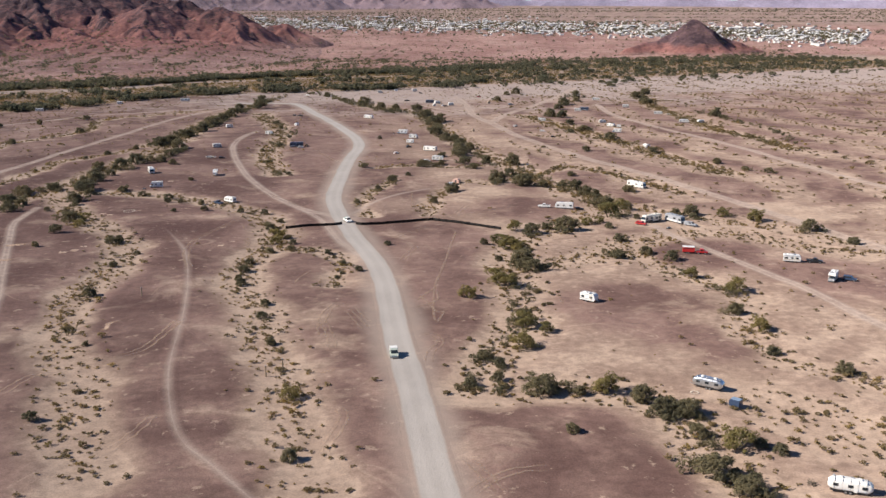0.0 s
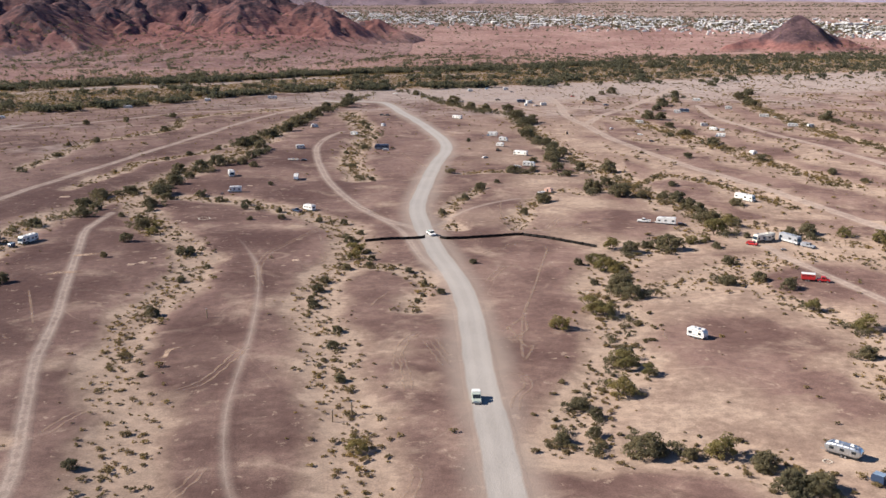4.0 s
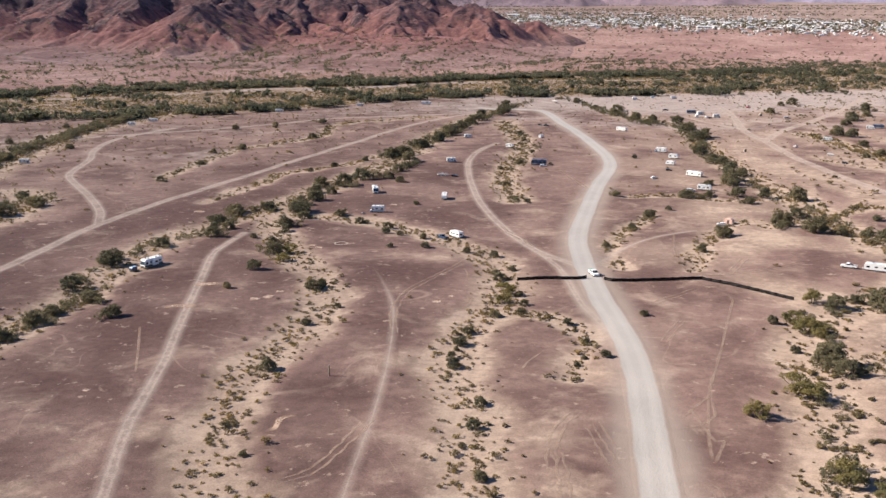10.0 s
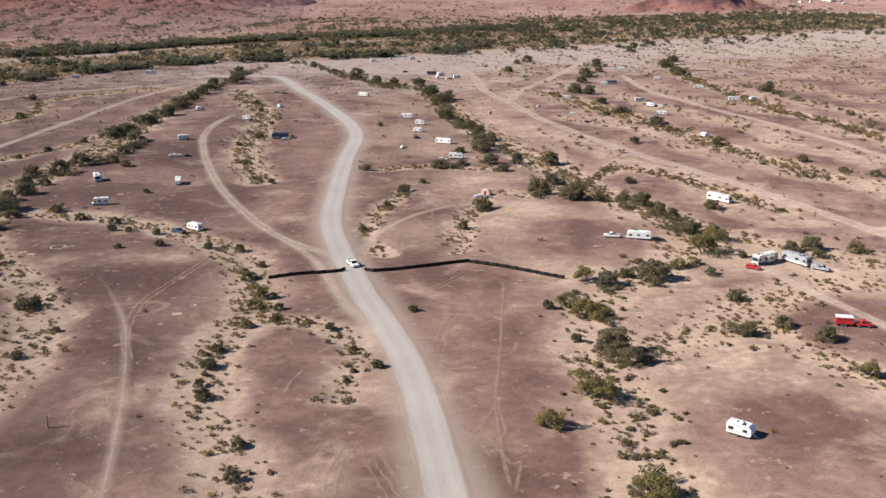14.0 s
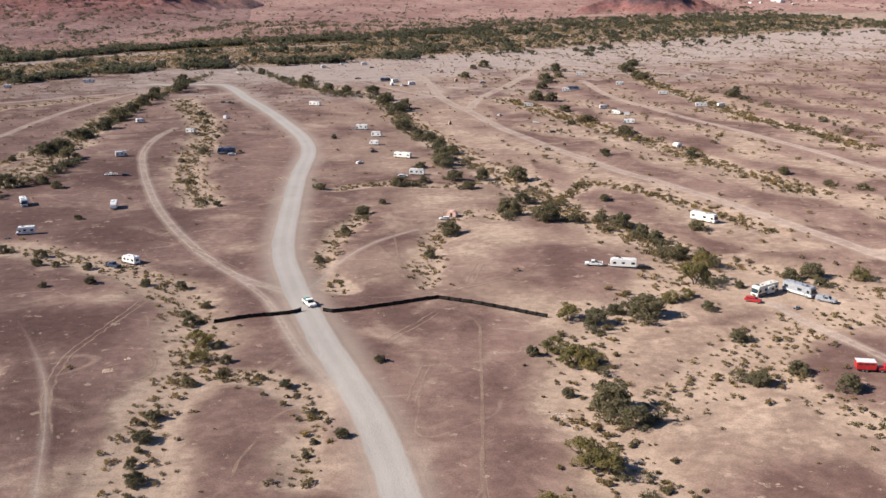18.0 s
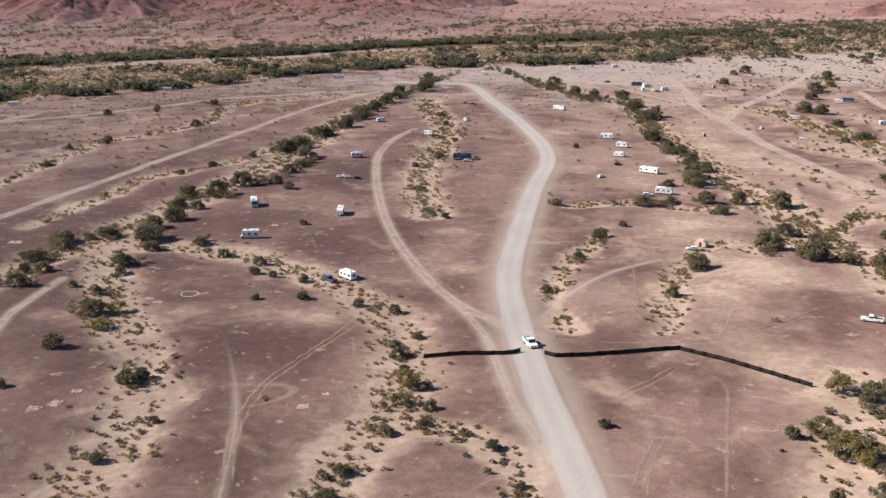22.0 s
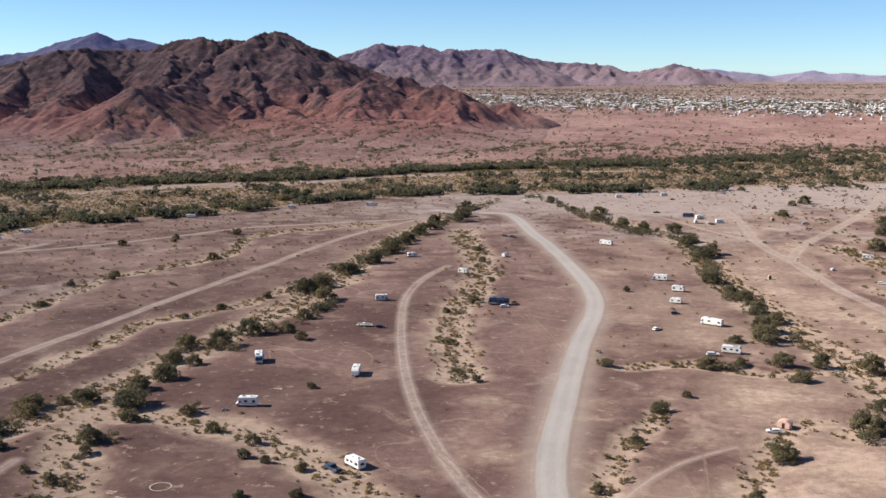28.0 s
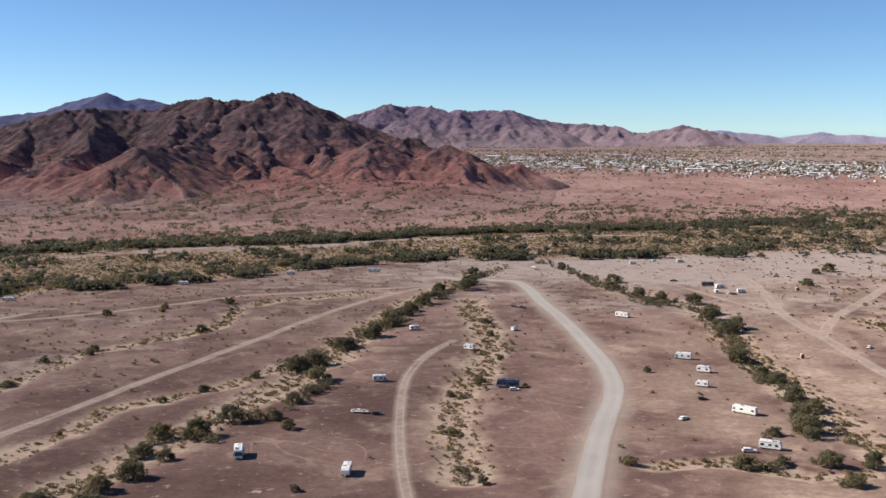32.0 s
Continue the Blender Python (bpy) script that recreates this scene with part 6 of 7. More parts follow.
def stock_rig():
    """Red pickup coupled to a long red box trailer with a white roof."""
    root = new("truck_and_trailer")
    part("trailer_body", slab([(-4.4, 0.7), (-0.2, 0.7), (0.1, 1.1), (0.0, 2.5), (-4.4, 2.5)], -1.2, 1.2, 0.06), RED, root)
    part("trailer_roof", slab([(-4.45, 2.48), (0.08, 2.48), (-0.1, 2.64), (-4.4, 2.64)], -1.22, 1.22, 0.03), WHITE, root, "white trailer roof")
    part("trailer_chassis", block(-4.2, -0.2, -1.0, 1.0, 0.42, 0.72), BLACK, root)
    part("gooseneck", rod((-0.1, 0, 0.7), (0.9, 0, 0.7), 0.1, 8), RED, root)
    part("truck_body", slab([(0.6, 0.55), (4.7, 0.5), (4.8, 0.85), (4.75, 1.05), (3.6, 1.2), (0.65, 1.12)], -1.0, 1.0, 0.06), RED, root)
    part("truck_cab", slab([(1.9, 1.12), (3.75, 1.17), (3.2, 1.9), (2.0, 1.92)], -0.9, 0.9, 0.06), RED, root)
    part("windscreen", slab([(3.61, 1.24), (3.70, 1.24), (3.26, 1.83), (3.18, 1.83)], -0.8, 0.8), GLASS_M, root)
    for side in (-1, 1):
        pane(root, 2.1, 3.05, 1.26, 1.78, side, 0.9, "side_window")
        for x in (-2.9, -2.05):
            wheel(root, x, side * 1.21, 0.38, 0.24)
        for x in (1.4, 3.9):
            wheel(root, x, side * 1.02, 0.42, 0.26)
        for k in range(3):
            part("slat_opening", block(-4.1 + k * 1.35, -3.1 + k * 1.35, *sorted((side * 1.19, side * 1.215)), 1.9, 2.2), BLACK, root)
    return root


def quad_bike(mat=None):
    root = new("quad_bike")
    part("body", slab([(-0.85, 0.5), (0.85, 0.5), (0.9, 0.75), (0.3, 0.85), (0.1, 0.72), (-0.5, 0.85), (-0.9, 0.75)], -0.3, 0.3, 0.05), mat or GREY, root)
    part("seat", block(-0.55, 0.05, -0.17, 0.17, 0.8, 0.92, 0.04), BLACK, root)
    part("handlebar", rod((0.35, -0.38, 1.05), (0.35, 0.38, 1.05), 0.025), BLACK, root)
    part("steering_post", rod((0.5, 0, 0.75), (0.35, 0, 1.05), 0.03), BLACK, root)
    for x in (-0.62, 0.66):
        for y in (-0.56, 0.56):
            wheel(root, x, y, 0.28, 0.24)
    return root


def canopy(w=3.4, d=3.4, mat=None):
    """Pop-up shade on four legs."""
    root = new("canopy")
    bm = bmesh.new()
    c = [bm.verts.new(p) for p in ((-w / 2, -d / 2, 2.1), (w / 2, -d / 2, 2.1), (w / 2, d / 2, 2.1), (-w / 2, d / 2, 2.1))]
    top = bm.verts.new((0, 0, 2.9))
    low = [bm.verts.new((v.co.x, v.co.y, 1.85)) for v in c]
    for k in range(4):
        bm.faces.new((c[k], c[(k + 1) % 4], top))
        bm.faces.new((low[k], low[(k + 1) % 4], c[(k + 1) % 4], c[k]))
    bmesh.ops.solidify(bm, geom=bm.faces[:], thickness=0.03)
    part("roof_cloth", bm, mat or WHITE, root)
    for x in (-w / 2, w / 2):
        for y in (-d / 2, d / 2):
            part("leg", rod((x * 0.97, y * 0.97, 0), (x * 0.97, y * 0.97, 2.08), 0.03), STEEL, root)
    return root


def tent(mat=None, w=3.6, d=2.8, H=2.2):
    root = new("tent")
    part("tent_body", slab([(-w / 2, 0), (w / 2, 0), (w / 2, H * 0.72), (w * 0.2, H), (-w * 0.2, H), (-w / 2, H * 0.72)], -d / 2, d / 2, 0.1), mat or PINK, root)
    part("tent_door", block(-0.4, 0.4, -d / 2 - 0.03, -d / 2 + 0.01, 0.05, 1.6, 0.01), BLACK, root)
    for x in (-w / 2, w / 2):
        for y in (-1, 1):
            part("guy_rope", rod((x, y * d / 2, H * 0.7), (x * 1.5, y * (d / 2 + 0.6), 0.02), 0.012, 4), CREAM, root)
    return root


def open_trailer(L=6.2):
    """Low flat-deck trailer with rails and a folded frame on it."""
    root = new("flat_trailer")
    h = L / 2
    part("deck", block(-h, h, -1.1, 1.1, 0.62, 0.74, 0.02), CREAM, root, "pale plank deck")
    part("tow_bar", rod((h, 0, 0.6), (h + 1.3, 0, 0.5), 0.06), STEEL, root)
    for side in (-1, 1):
        part("side_rail", block(-h, h, *sorted((side * 1.05, side * 1.13)), 1.05, 1.14), WHITE, root)
        for k in range(6):
            x = -h + 0.05 + k * (L - 0.1) / 5
            part("rail_post", block(x - 0.03, x + 0.03, *sorted((side * 1.05, side * 1.12)), 0.72, 1.08), STEEL, root)
        for x in (-0.6, 0.3):
            wheel(root, x, side * 1.28, 0.34, 0.22)
    for k in range(3):
        x = -h + 1.2 + k * 1.7
        part("crate", block(x - 0.55, x + 0.55, -0.7, 0.6, 0.74, 1.3 + 0.15 * (k % 2), 0.03), (GREY, WHITE, TAN)[k], root)
    return root


MODELS = {}


def park(kind, make, x, y, heading, label, category, group=""):
    """Puts a thing on the ground; later ones of a kind are copies of the first."""
    z = ground_z(x, y) - 0.02
    m = pose(x, y, z, 0, 0, heading) @ Matrix.Scale(0.88 if group == RVS else 1.0, 4)
    if kind in MODELS:
        ob = copy_thing(MODELS[kind], m)
    else:
        ob = MODELS[kind] = make()
        ob.matrix_world = m
    return tagged(ob, label, category, group)


RVS = "camped vehicles"
park("silver", lambda: round_trailer(7.6), 57.1, 208.9, 145, "polished silver caravan with domed ends on bare desert", "caravan", RVS)
park("cargo", lambda: cargo_trailer(2.6, NAVY), 59.9, 197.9, 140, "small dark blue cargo trailer with pale roof", "trailer", RVS)
park("white_round", lambda: round_trailer(8.2, WHITE), 68.6, 159.5, -22, "long white caravan with domed ends and dark door", "caravan", RVS)
park("small_white", lambda: travel_trailer(5.4, WHITE, GREY), 40.5, 275.2, -38, "small white travel trailer alone on dark pavement", "travel trailer", RVS)
park("rig", stock_rig, 82.6, 330.0, -12, "red pickup coupled to red box trailer with white roof", "truck", RVS)
park("coach_dark", lambda: motorhome(9.4, CREAM, BLACK, panels=3), 78.5, 381.5, 212, "cream and black motorhome parked by desert trees", "motorhome", RVS)
park("coach_blue", lambda: motorhome(9.8, GREY, WHITE, panels=3), 87.2, 380.8, -58, "grey motorhome with white lower stripe and solar panels", "motorhome", RVS)
park("car_red", lambda: car(RED, 4.6, 1.5), 73.6, 376.0, -35, "red car parked behind a cream motorhome", "car", RVS)
park("truck_grey", lambda: pickup(GREY, topper=GREY), 91.8, 375.2, -40, "grey pickup truck with a closed bed", "pickup truck", RVS)
park("quad", quad_bike, 82.8, 370.8, 20, "grey quad bike standing before two motorhomes", "quad bike", RVS)
park("trailer_a", lambda: travel_trailer(6.2, WHITE, TAN), 111.0, 319.0, -16, "white travel trailer with tan stripe beside a dark pickup", "travel trailer", RVS)
park("truck_black", lambda: pickup(BLACK), 117.6, 317.4, -16, "black pickup truck beside a white travel trailer", "pickup truck", RVS)
park("camper_a", lambda: camper(6.8, WHITE, GREY), 115.4, 295.4, -120, "white cab-over camper with grey cab", "camper", RVS)
park("car_navy", lambda: car(NAVY, 4.7, 1.7), 120.2, 295.0, -30, "dark blue car beside a white camper", "car", RVS)
park("trailer_long", lambda: travel_trailer(8.2, WHITE, None, 2.95), 48.8, 409.2, 167, "long white travel trailer hitched to a white pickup", "travel trailer", RVS)
park("truck_white", lambda: pickup(WHITE), 41.0, 411.2, 167, "white pickup truck hitched to a long white trailer", "pickup truck", RVS)
park("car_black", lambda: car(BLACK, 4.2, 1.5), 54.6, 408.2, 10, "black car behind a long white trailer", "car", RVS)
park("coach_white", lambda: motorhome(10.2, WHITE, CREAM, slide=False), 86.6, 457.2, -48, "white motorhome standing behind a desert tree", "motorhome", RVS)
park("coach_white", None, -7.5, 579.8, 152, "long white motorhome on bare ground by the trees", "motorhome", RVS)
park("trailer_b", lambda: travel_trailer(6.8, WHITE, GREY, panels=2), -2.8, 542.4, -14, "white travel trailer with grey stripe near desert trees", "travel trailer", RVS)
park("car_white", lambda: car(WHITE, 4.6, 1.45), -8.6, 538.2, 8, "white car parked by a travel trailer", "car", RVS)
park("trailer_c", lambda: travel_trailer(5.6, WHITE, None), -18.6, 638.0, -15, "white travel trailer on stony ground", "travel trailer", RVS)
park("trailer_c", None, -19.7, 614.4, 165, "white travel trailer with its nose to the road", "travel trailer", RVS)
park("car_black", None, -19.8, 595.8, 10, "black car standing alone on stony ground", "car", RVS)
park("car_white", None, -26.0, 569.0, 50, "white car standing alone on stony ground", "car", RVS)
park("camper_b", lambda: camper(7.4, WHITE, BLUE), -26.2, 660.0, 170, "white camper with blue cab and dark awning", "camper", RVS)
park("quad", None, -31.5, 658.0, 90, "grey quad bike near a white camper", "quad bike", RVS)
park("trailer_d", lambda: travel_trailer(8.0, WHITE, TAN), -54.4, 753.4, -28, "long white trailer with tan stripe near the road end", "travel trailer", RVS)
park("tent_pink", lambda: tent(PINK), 6.2, 474.4, -22, "faded pink canvas tent beside a green bush", "tent", RVS)
park("car_white", None, 3.2, 469.6, 185, "white car beside a faded pink tent", "car", RVS)
park("camper_c", lambda: camper(6.6, WHITE, WHITE), -130.2, 463.2, 190, "white camper with pale roof boxes on dark pavement", "camper", RVS)
park("quad", None, -134.4, 458.6, 30, "grey quad bike beside a white camper", "quad bike", RVS)
park("fifth", lambda: travel_trailer(6.2, WHITE, None, 2.75, 0), -89.6, 428.0, 142, "white trailer with rounded roof and a dark pickup", "travel trailer", RVS)
park("truck_navy", lambda: pickup(NAVY), -94.0, 425.4, 142, "dark blue pickup truck beside a white trailer", "pickup truck", RVS)
park("trailer_e", lambda: travel_trailer(6.6, WHITE, GREY), -110.8, 497.6, -80, "white trailer seen end on with a dark hitch", "travel trailer", RVS)
park("coach_green", lambda: motorhome(7.6, WHITE, BLACK, panels=3), -144.2, 505.4, -67, "white and dark green motorhome with solar panels on the roof", "motorhome", RVS)
park("flat", open_trailer, -125.8, 556.2, 8, "pale flat-deck trailer loaded with crates", "trailer", RVS)
park("car_black", None, -119.8, 555.6, 12, "black car hitched to a flat-deck trailer", "car", RVS)
park("camper_a", None, -131.4, 599.0, 20, "white cab-over camper on dark stony ground", "camper", RVS)
park("trailer_c", None, -144.6, 699.4, 30, "white travel trailer beside a line of trees", "travel trailer", RVS)
park("trailer_c", None, -111.8, 662.4, -15, "white travel trailer at the end of a loop track", "travel trailer", RVS)
park("cargo_white", lambda: cargo_trailer(3.6, WHITE, 2.3), -100.2, 706.8, 70, "small white box trailer on stony ground", "trailer", RVS)
park("car_black", None, -110.5, 772.4, -30, "black car parked near the road end", "car", RVS)
park("truck_black", None, -106.0, 769.0, 150, "black pickup truck parked near the road end", "pickup truck", RVS)
park("coach_navy", lambda: motorhome(9.0, NAVY, GREY), -85.5, 599.6, 184, "navy blue motorhome with grey lower stripe", "motorhome", RVS)
park("car_white", None, -82.6, 595.4, 12, "white car parked before a navy motorhome", "car", RVS)
park("canopy", lambda: canopy(5.0, 3.4), -121.7, 929.0, -20, "white pop-up shade canopy at the road end", "canopy", RVS)
park("coach_side", lambda: motorhome(8.4, WHITE, BLACK), -175.2, 364.6, 250, "white motorhome with dark stripe beside a round bush", "motorhome", RVS)
park("cargo", None, -177.8, 357.8, 250, "small dark trailer hitched behind a white motorhome", "trailer", RVS)
park("trailer_f", lambda: travel_trailer(6.6, CREAM, BLUE, panels=3), -137.2, 194.0, 200, "pale grey travel trailer with solar panels by large bushes", "travel trailer", RVS)
park("truck_white", None, -131.4, 195.6, -38, "white pickup truck beside a pale grey trailer", "pickup truck", RVS)
# camps farther off
FAR_CAMPS = [
    ("coach_navy", -11.4, 872, 10, "navy blue motorhome in a cluster of camps", "motorhome"), ("camper_b", -5.0, 864, 40, "white and blue camper in a cluster of camps", "camper"), ("trailer_c", -7.5, 843, 100, "white travel trailer in a cluster of camps", "travel trailer"),
    ("car_white", -0.5, 842, 60, "white car in a cluster of camps", "car"), ("camper_c", 6.4, 847, 20, "white camper at the edge of a cluster of camps", "camper"), ("car_black", 2.0, 838, 20, "black car in a cluster of camps", "car"),
    ("camper_c", -27, 987, 15, "white camper by the wide wash", "camper"), ("car_black", -21, 962, 10, "black car by the wide wash", "car"), ("car_red", 31.4, 921, 12, "red car on open pale ground", "car"), ("truck_grey", 55, 849, 12, "grey pickup truck on open pale ground", "pickup truck"),
    ("car_white", 48.6, 697, 60, "white car beside the dirt track", "car"), ("trailer_c", -59, 970, 20, "white travel trailer by the wide wash", "travel trailer"), ("cargo_white", -45, 988, 10, "white box trailer by the wide wash", "trailer"),
    ("truck_black", -31, 888, 20, "black pickup truck on pale ground", "pickup truck"), ("trailer_d", -317, 815, 8, "long white trailer at the edge of the wide wash", "travel trailer"), ("trailer_d", -380, 737, 14, "long white trailer near the tree band", "travel trailer"),
    ("camper_a", -271, 872, 12, "white camper at the edge of the wide wash", "camper"), ("coach_white", -222, 895, 11, "white motorhome at the edge of the wide wash", "motorhome"), ("coach_navy", -464, 668, 10, "navy motorhome near the tree band", "motorhome"),
    ("camper_c", -430, 586, 17, "white camper on pale ground beyond the trees", "camper"), ("camper_a", -349, 546, 16, "white cab-over camper beside a tree line", "camper"), ("trailer_b", -383, 713, 16, "white trailer with grey stripe near the tree band", "travel trailer"),
    ("coach_green", -440, 559, 22, "white and green motorhome beyond the trees", "motorhome"), ("truck_grey", -438, 536, 22, "grey pickup truck beyond the trees", "pickup truck"), ("camper_b", -352, 435, 60, "white and blue camper by dark bushes", "camper"),
    ("quad", -354, 428, 22, "grey quad bike near a camper", "quad bike"), ("trailer_b", 70, 735, -10, "white trailer with grey stripe by desert trees", "travel trailer"), ("car_white", 64, 668, -8, "white car on open ground", "car"), ("car_black", 68, 639, 30, "black car on open ground", "car"),
    ("camper_c", 103, 796, -8, "white camper among desert trees", "camper"), ("coach_navy", 109, 803, -8, "navy motorhome among desert trees", "motorhome"), ("trailer_d", 130, 887, -9, "long white trailer beside the ridge track", "travel trailer"), ("trailer_c", 110, 717, 10, "white travel trailer by a shrubby wash", "travel trailer"),
    ("trailer_b", 112.5, 695, -40, "white travel trailer with grey stripe by a wash", "travel trailer"), ("cargo_white", 117, 690, -8, "white box trailer by a shrubby wash", "trailer"), ("camper_b", 111, 661, 165, "white camper with blue cab by a wash", "camper"), ("camper_a", 145, 826, -8, "white camper beside the ridge track", "camper"),
    ("trailer_d", 160, 773, -8, "long white trailer on pale ground", "travel trailer"), ("car_white", 168, 772, -8, "white car beside a long trailer", "car"), ("trailer_long", 167, 719, -8, "long white travel trailer by the ridge track", "travel trailer"), ("camper_c", 179, 720, 20, "white camper by the ridge track", "camper"),
]
for kind, x, y, heading, label, category in FAR_CAMPS:
    park(kind, None, x, y, heading, label, category, RVS)
park("dome", lambda: tent(WHITE, 3.6, 3.4, 2.4), 117, 593.4, 30, "white canvas tent beside a shrubby wash", "tent", RVS)
park("shed", lambda: tent(TAN, 2.4, 2.2, 2.3), 37.6, 862, 12, "tan canvas shelter on open pale ground", "tent", RVS)
park("privy", lambda: tent(TAN, 1.6, 1.6, 2.2), 19.5, 670.8, 12, "narrow tan canvas shelter beside the dirt track", "tent", RVS)
# on the road
park("truck_load", lambda: pickup(WHITE, 5.4, GREEN), -36.2, 384.0, -66, "white pickup truck with teal load on the gravel road", "pickup truck", "road traffic")
park("suv_pale", lambda: pickup(SAGE, 4.9, topper=WHITE), -11.4, 229.5, -84, "pale grey-green utility truck with white cover on the gravel road", "car", "road traffic")


def cloth_fence(line, name_label):
    """Black shade-cloth screen sagging between posts."""
    root = tagged(new("fence"), name_label, "fence", "screen fences")
    root.matrix_world = Matrix.Translation((line[0][0], line[0][1], ground_z(*line[0])))
    bx, by, bz = root.matrix_world.translation
    pts = smooth_straight(line, 3.0)
    rng = random.Random(len(pts))
    for k, (x, y) in enumerate(pts):
        z = ground_z(x, y) - bz
        part("post", rod((x - bx, y - by, z - 0.2), (x - bx, y - by, z + 1.10), 0.035), BLACK, root)
        if k + 1 < len(pts):
            u, v = pts[k + 1]
            zz = ground_z(u, v) - bz
            bm = bmesh.new()
            n = 6
            rows = []
            lean = rng.uniform(0.05, 0.2)
            for i in range(n + 1):
                t = i / n
                px, py, pz = x + t * (u - x) - bx, y + t * (v - y) - by, z + t * (zz - z)
                sag = 0.16 * math.sin(math.pi * t) * rng.uniform(0.7, 1.1)
                belly = lean * math.sin(math.pi * t)
                rows.append([bm.verts.new((px, py - 0.05 - b * belly, pz + h)) for h, b in ((0.03, 0.2), (0.4, 1.0), (0.75, 0.8), (1.06 - 0.5 * sag, 0.1))])
            for r0, r1 in zip(rows, rows[1:]):
                for a in range(3):
                    bm.faces.new((r0[a], r1[a], r1[a + 1], r0[a + 1]))
            bmesh.ops.solidify(bm, geom=bm.faces[:], thickness=0.025)
            part("cloth_panel", bm, CLOTH, root, smooth_shade=True)
    return root


def smooth_straight(line, step):
    out = []
    for (ax, ay), (bx, by) in zip(line, line[1:]):
        n = max(1, round(math.hypot(bx - ax, by - ay) / step))
        out += [(ax + (bx - ax) * k / n, ay + (by - ay) * k / n) for k in range(n)]
    return out + [line[-1]]


cloth_fence([(-58.2, 374.0), (-50.0, 376.0), (-40.2, 377.6), (-37.9, 379.4)], "long black shade-cloth fence on posts ending at the road")
cloth_fence([(-32.6, 378.6), (-30.0, 377.4), (-18.0, 381.0), (-4.0, 386.0), (4.0, 381.4), (12.0, 376.0), (21.2, 369.6)], "long black shade-cloth fence bending across dark pavement")


def post(x, y, tall, label):
    root = tagged(new("post"), label, "post", "lone posts")
    root.matrix_world = Matrix.Translation((x, y, ground_z(x, y)))
    part("pole", rod((0, 0, -0.2), (0, 0, tall), 0.17, 8), TIMBER, root)
    part("cap", rod((0, 0, tall), (0, 0, tall + 0.05), 0.19, 8), STEEL, root)


post(-39.5, 217.9, 2.6, "tall weathered timber post on sandy ground")
post(-36.4, 222.3, 2.8, "tall weathered timber post beside small shrubs")
post(-85.5, 282.3, 2.6, "lone weathered timber post on dark pavement")


def stone_ring(x, y, r, n, label):
    root = tagged(new("stone_ring"), label, "stone ring", "stone rings")
    root.matrix_world = Matrix.Translation((x, y, ground_z(x, y)))
    rng = random.Random(n)
    for k in range(n):
        a = 2 * math.pi * k / n
        bm = bmesh.new()
        bmesh.ops.create_icosphere(bm, subdivisions=1, radius=0.2)
        for v in bm.verts:
            v.co = Vector((v.co.x * 1.3, v.co.y, v.co.z * 0.7)) * rng.uniform(0.8, 1.2) + Vector((math.cos(a) * r, math.sin(a) * r, 0.05))
        part("stone", bm, STONE, root)


stone_ring(-126.2, 407.9, 2.2, 26, "ring of pale stones laid on dark pavement")
stone_ring(14.6, 315.6, 1.3, 14, "small ring of pale stones in a sandy clearing")
stone_ring(53.5, 206.0, 0.8, 10, "small stone fire ring near a silver caravan")


def brush_pile(x, y, label):
    root = tagged(new("brush_pile"), label, "brush pile")
    root.matrix_world = Matrix.Translation((x, y, ground_z(x, y)))
    rng = random.Random(4)
    for k in range(14):
        a = rng.uniform(0, 6.28)
        part("branch", rod((math.cos(a) * 0.9, math.sin(a) * 0.9, 0.06), (-math.cos(a + 0.5) * 0.8, -math.sin(a + 0.5) * 0.8, rng.uniform(0.3, 0.9)), 0.05, 5), BARK, root)


brush_pile(63.4, 162.8, "dark heap of dry branches beside a white caravan")

# ---- town on the plain ----
rng_town = random.Random(12)
TOWN_WALL = plain("town_pale_wall", (0.55, 0.52, 0.48), 0.7)
TOWN_ROOF = plain("town_light_roof", (0.58, 0.57, 0.55), 0.6)


def town_spot():
    u = rng_town.uniform(840, 2200)
    v = rng_town.gauss(287, 7) + max(u - 1000, 0) * 0.016
    v = min(max(v, 271 + rng_town.uniform(0, 4)), 330)
    a = YAW_END - math.atan((u - 784) / FOCAL)
    down = PITCH_END - math.atan((v - 441) / FOCAL)
    d = 1800.0
    for _ in range(30):
        x, y = EYE_END[0] - math.sin(a) * d, EYE_END[1] + math.cos(a) * d
        d = 0.5 * d + 0.5 * min((EYE_END[2] - float(land(x, y))) / max(-math.tan(down), 0.005), 3900)
    return EYE_END[0] - math.sin(a) * d, EYE_END[1] + math.cos(a) * d


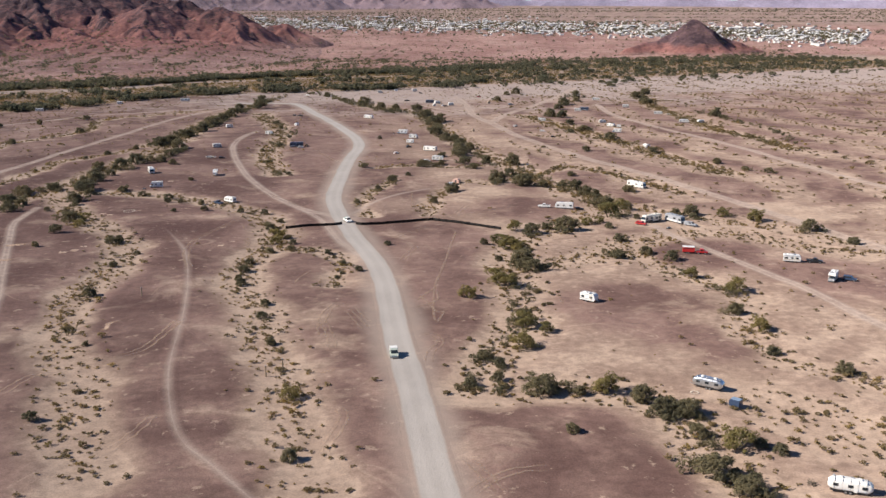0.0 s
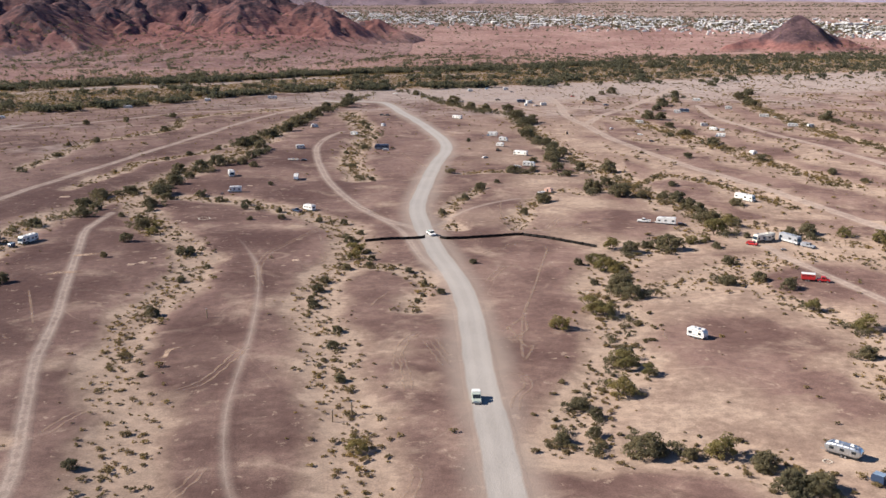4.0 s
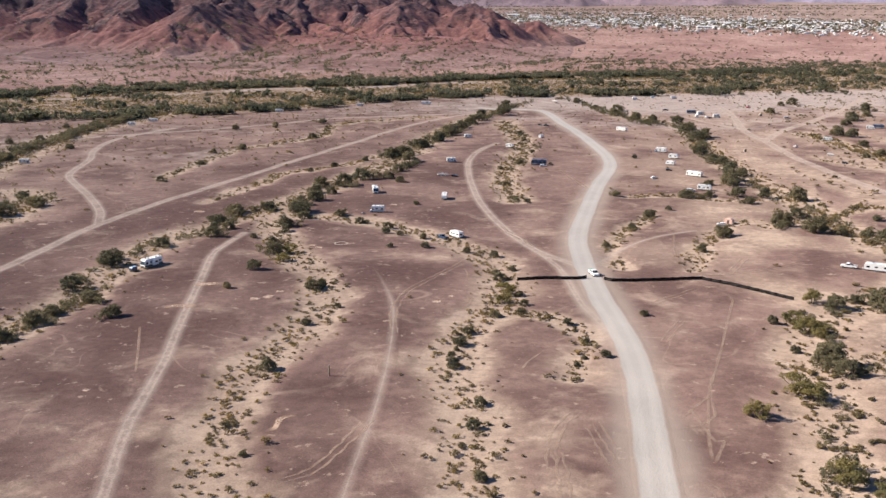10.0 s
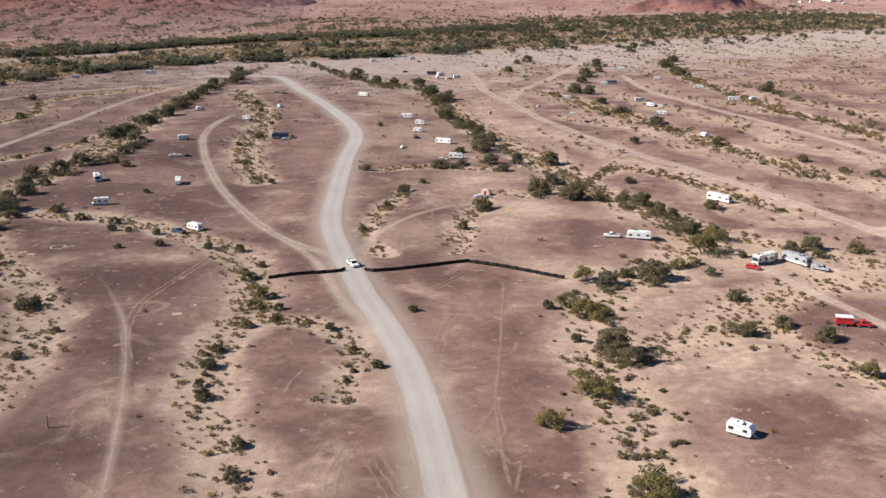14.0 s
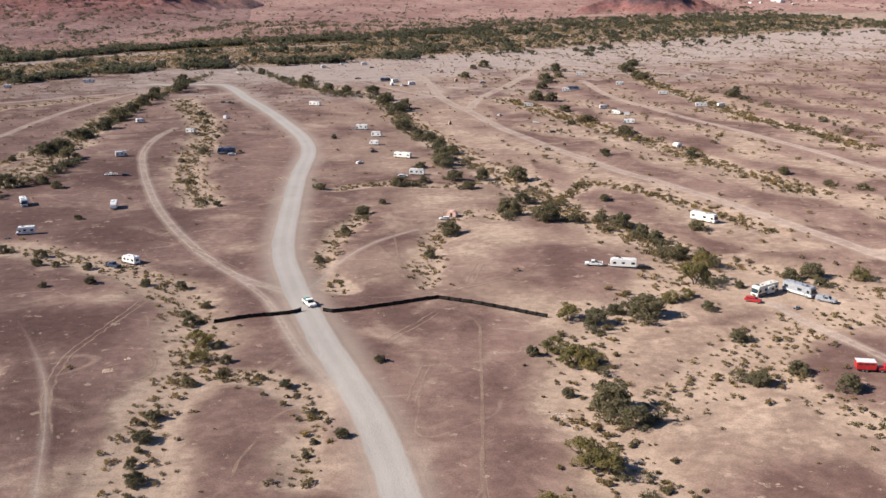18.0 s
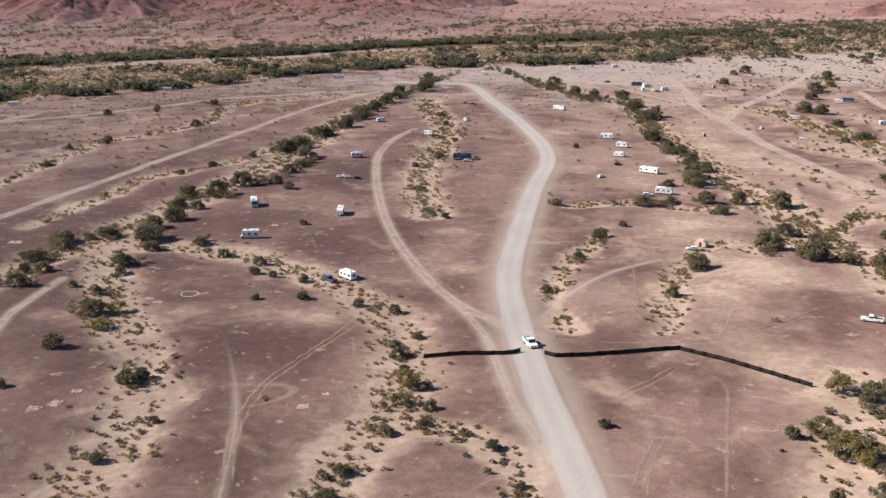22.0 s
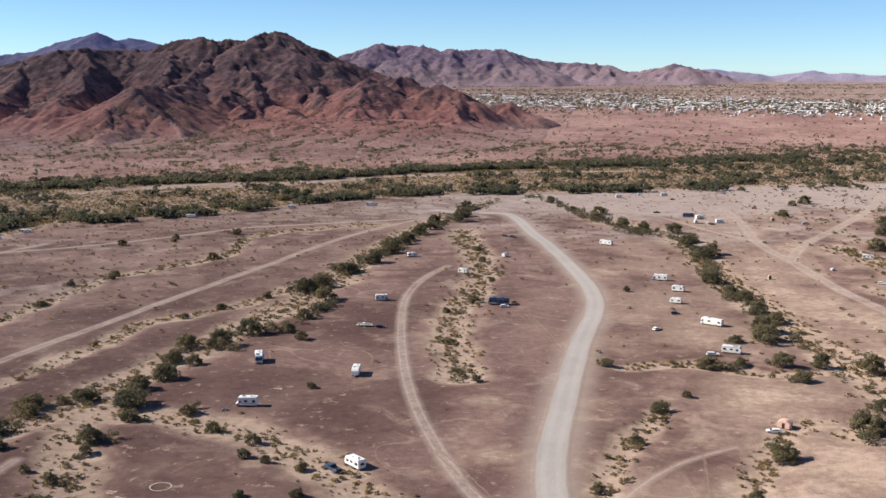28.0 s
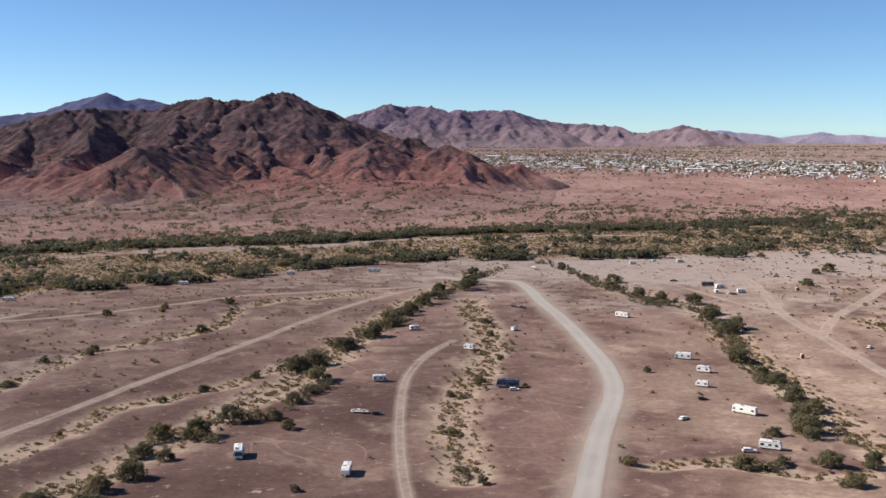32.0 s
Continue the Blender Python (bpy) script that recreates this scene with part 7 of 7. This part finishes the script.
def building(x, y, L, W, H, heading):
    root = tagged(new("building"), "low pale town building with a light flat-pitched roof", "building", "town buildings")
    root.matrix_world = pose(x, y, float(land(x, y)) - 0.3, 0, 0, heading)
    part("wall", block(-L / 2, L / 2, -W / 2, W / 2, 0, H), TOWN_WALL, root)
    part("roof", slab([(-W / 2 - 0.4, H), (W / 2 + 0.4, H), (W / 2 + 0.4, H + 0.3), (0, H + 0.3 + W * 0.09), (-W / 2 - 0.4, H + 0.3)], -L / 2 - 0.4, L / 2 + 0.4), TOWN_ROOF, root).matrix_local = Matrix.Rotation(math.pi / 2, 4, "Z")
    n = max(2, int(L / 7))
    for k in range(n):
        wx = -L / 2 + (k + 0.5) * L / n
        part("window", block(wx - 1.2, wx + 1.2, -W / 2 - 0.06, -W / 2 + 0.02, H * 0.35, H * 0.7), GLASS_M, root)


for _ in range(44):
    x, y = town_spot()
    building(x, y, rng_town.uniform(14, 42), rng_town.uniform(9, 18), rng_town.uniform(3.2, 5.4), rng_town.choice((12, 12, 102)))

homes, flora = [], []
for k in range(4800):
    x, y = town_spot()
    (homes if k % 2 < 1 else flora).append((x, y))


def boxes(name, spots, mat, label, category):
    """Many small gabled blocks joined into one mesh."""
    V = []
    for x, y in spots:
        L, W, H = rng_town.uniform(5, 10), rng_town.uniform(3, 5), rng_town.uniform(2.4, 3.4)
        a = radians(rng_town.choice((12, 102)) + rng_town.uniform(-4, 4))
        c, s, z = math.cos(a), math.sin(a), float(land(x, y)) - 0.3
        p = [(x + c * i * L / 2 - s * j * W / 2, y + s * i * L / 2 + c * j * W / 2) for i, j in ((-1, -1), (1, -1), (1, 1), (-1, 1))]
        lo, hi = [(*q, z) for q in p], [(*q, z + H) for q in p]
        r0, r1 = [((p[i][0] + p[j][0]) / 2, (p[i][1] + p[j][1]) / 2, z + H + W * 0.2) for i, j in ((3, 0), (1, 2))]
        for k in range(4):
            n = (k + 1) % 4
            V += [(lo[k], lo[n], hi[n]), (lo[k], hi[n], hi[k])]
        V += [(hi[0], hi[1], r1), (hi[0], r1, r0), (hi[2], hi[3], r0), (hi[2], r0, r1), (hi[1], hi[2], r1), (hi[3], hi[0], r0)]
    return tagged(new(name, tri_mesh(name, V, mat)), label, category, kind="stuff")


boxes("town_homes", homes, TOWN_ROOF, "many small pale homes and trailers of a desert town", "town")
flora_xy = np.array(flora)
flora_tris = []
rng_fl = np.random.RandomState(3)
for (x, y), k in zip(flora, rng_fl.randint(0, 5, len(flora))):
    s = rng_fl.uniform(5, 10)
    flora_tris.append(far_kinds[k][::2] * s + np.array([x, y, float(land(x, y))]))
tagged(new("town_trees", tri_mesh("town_trees", np.concatenate(flora_tris), LEAF_TREE)), "dark trees scattered among the town's pale homes", "woodland", kind="stuff")
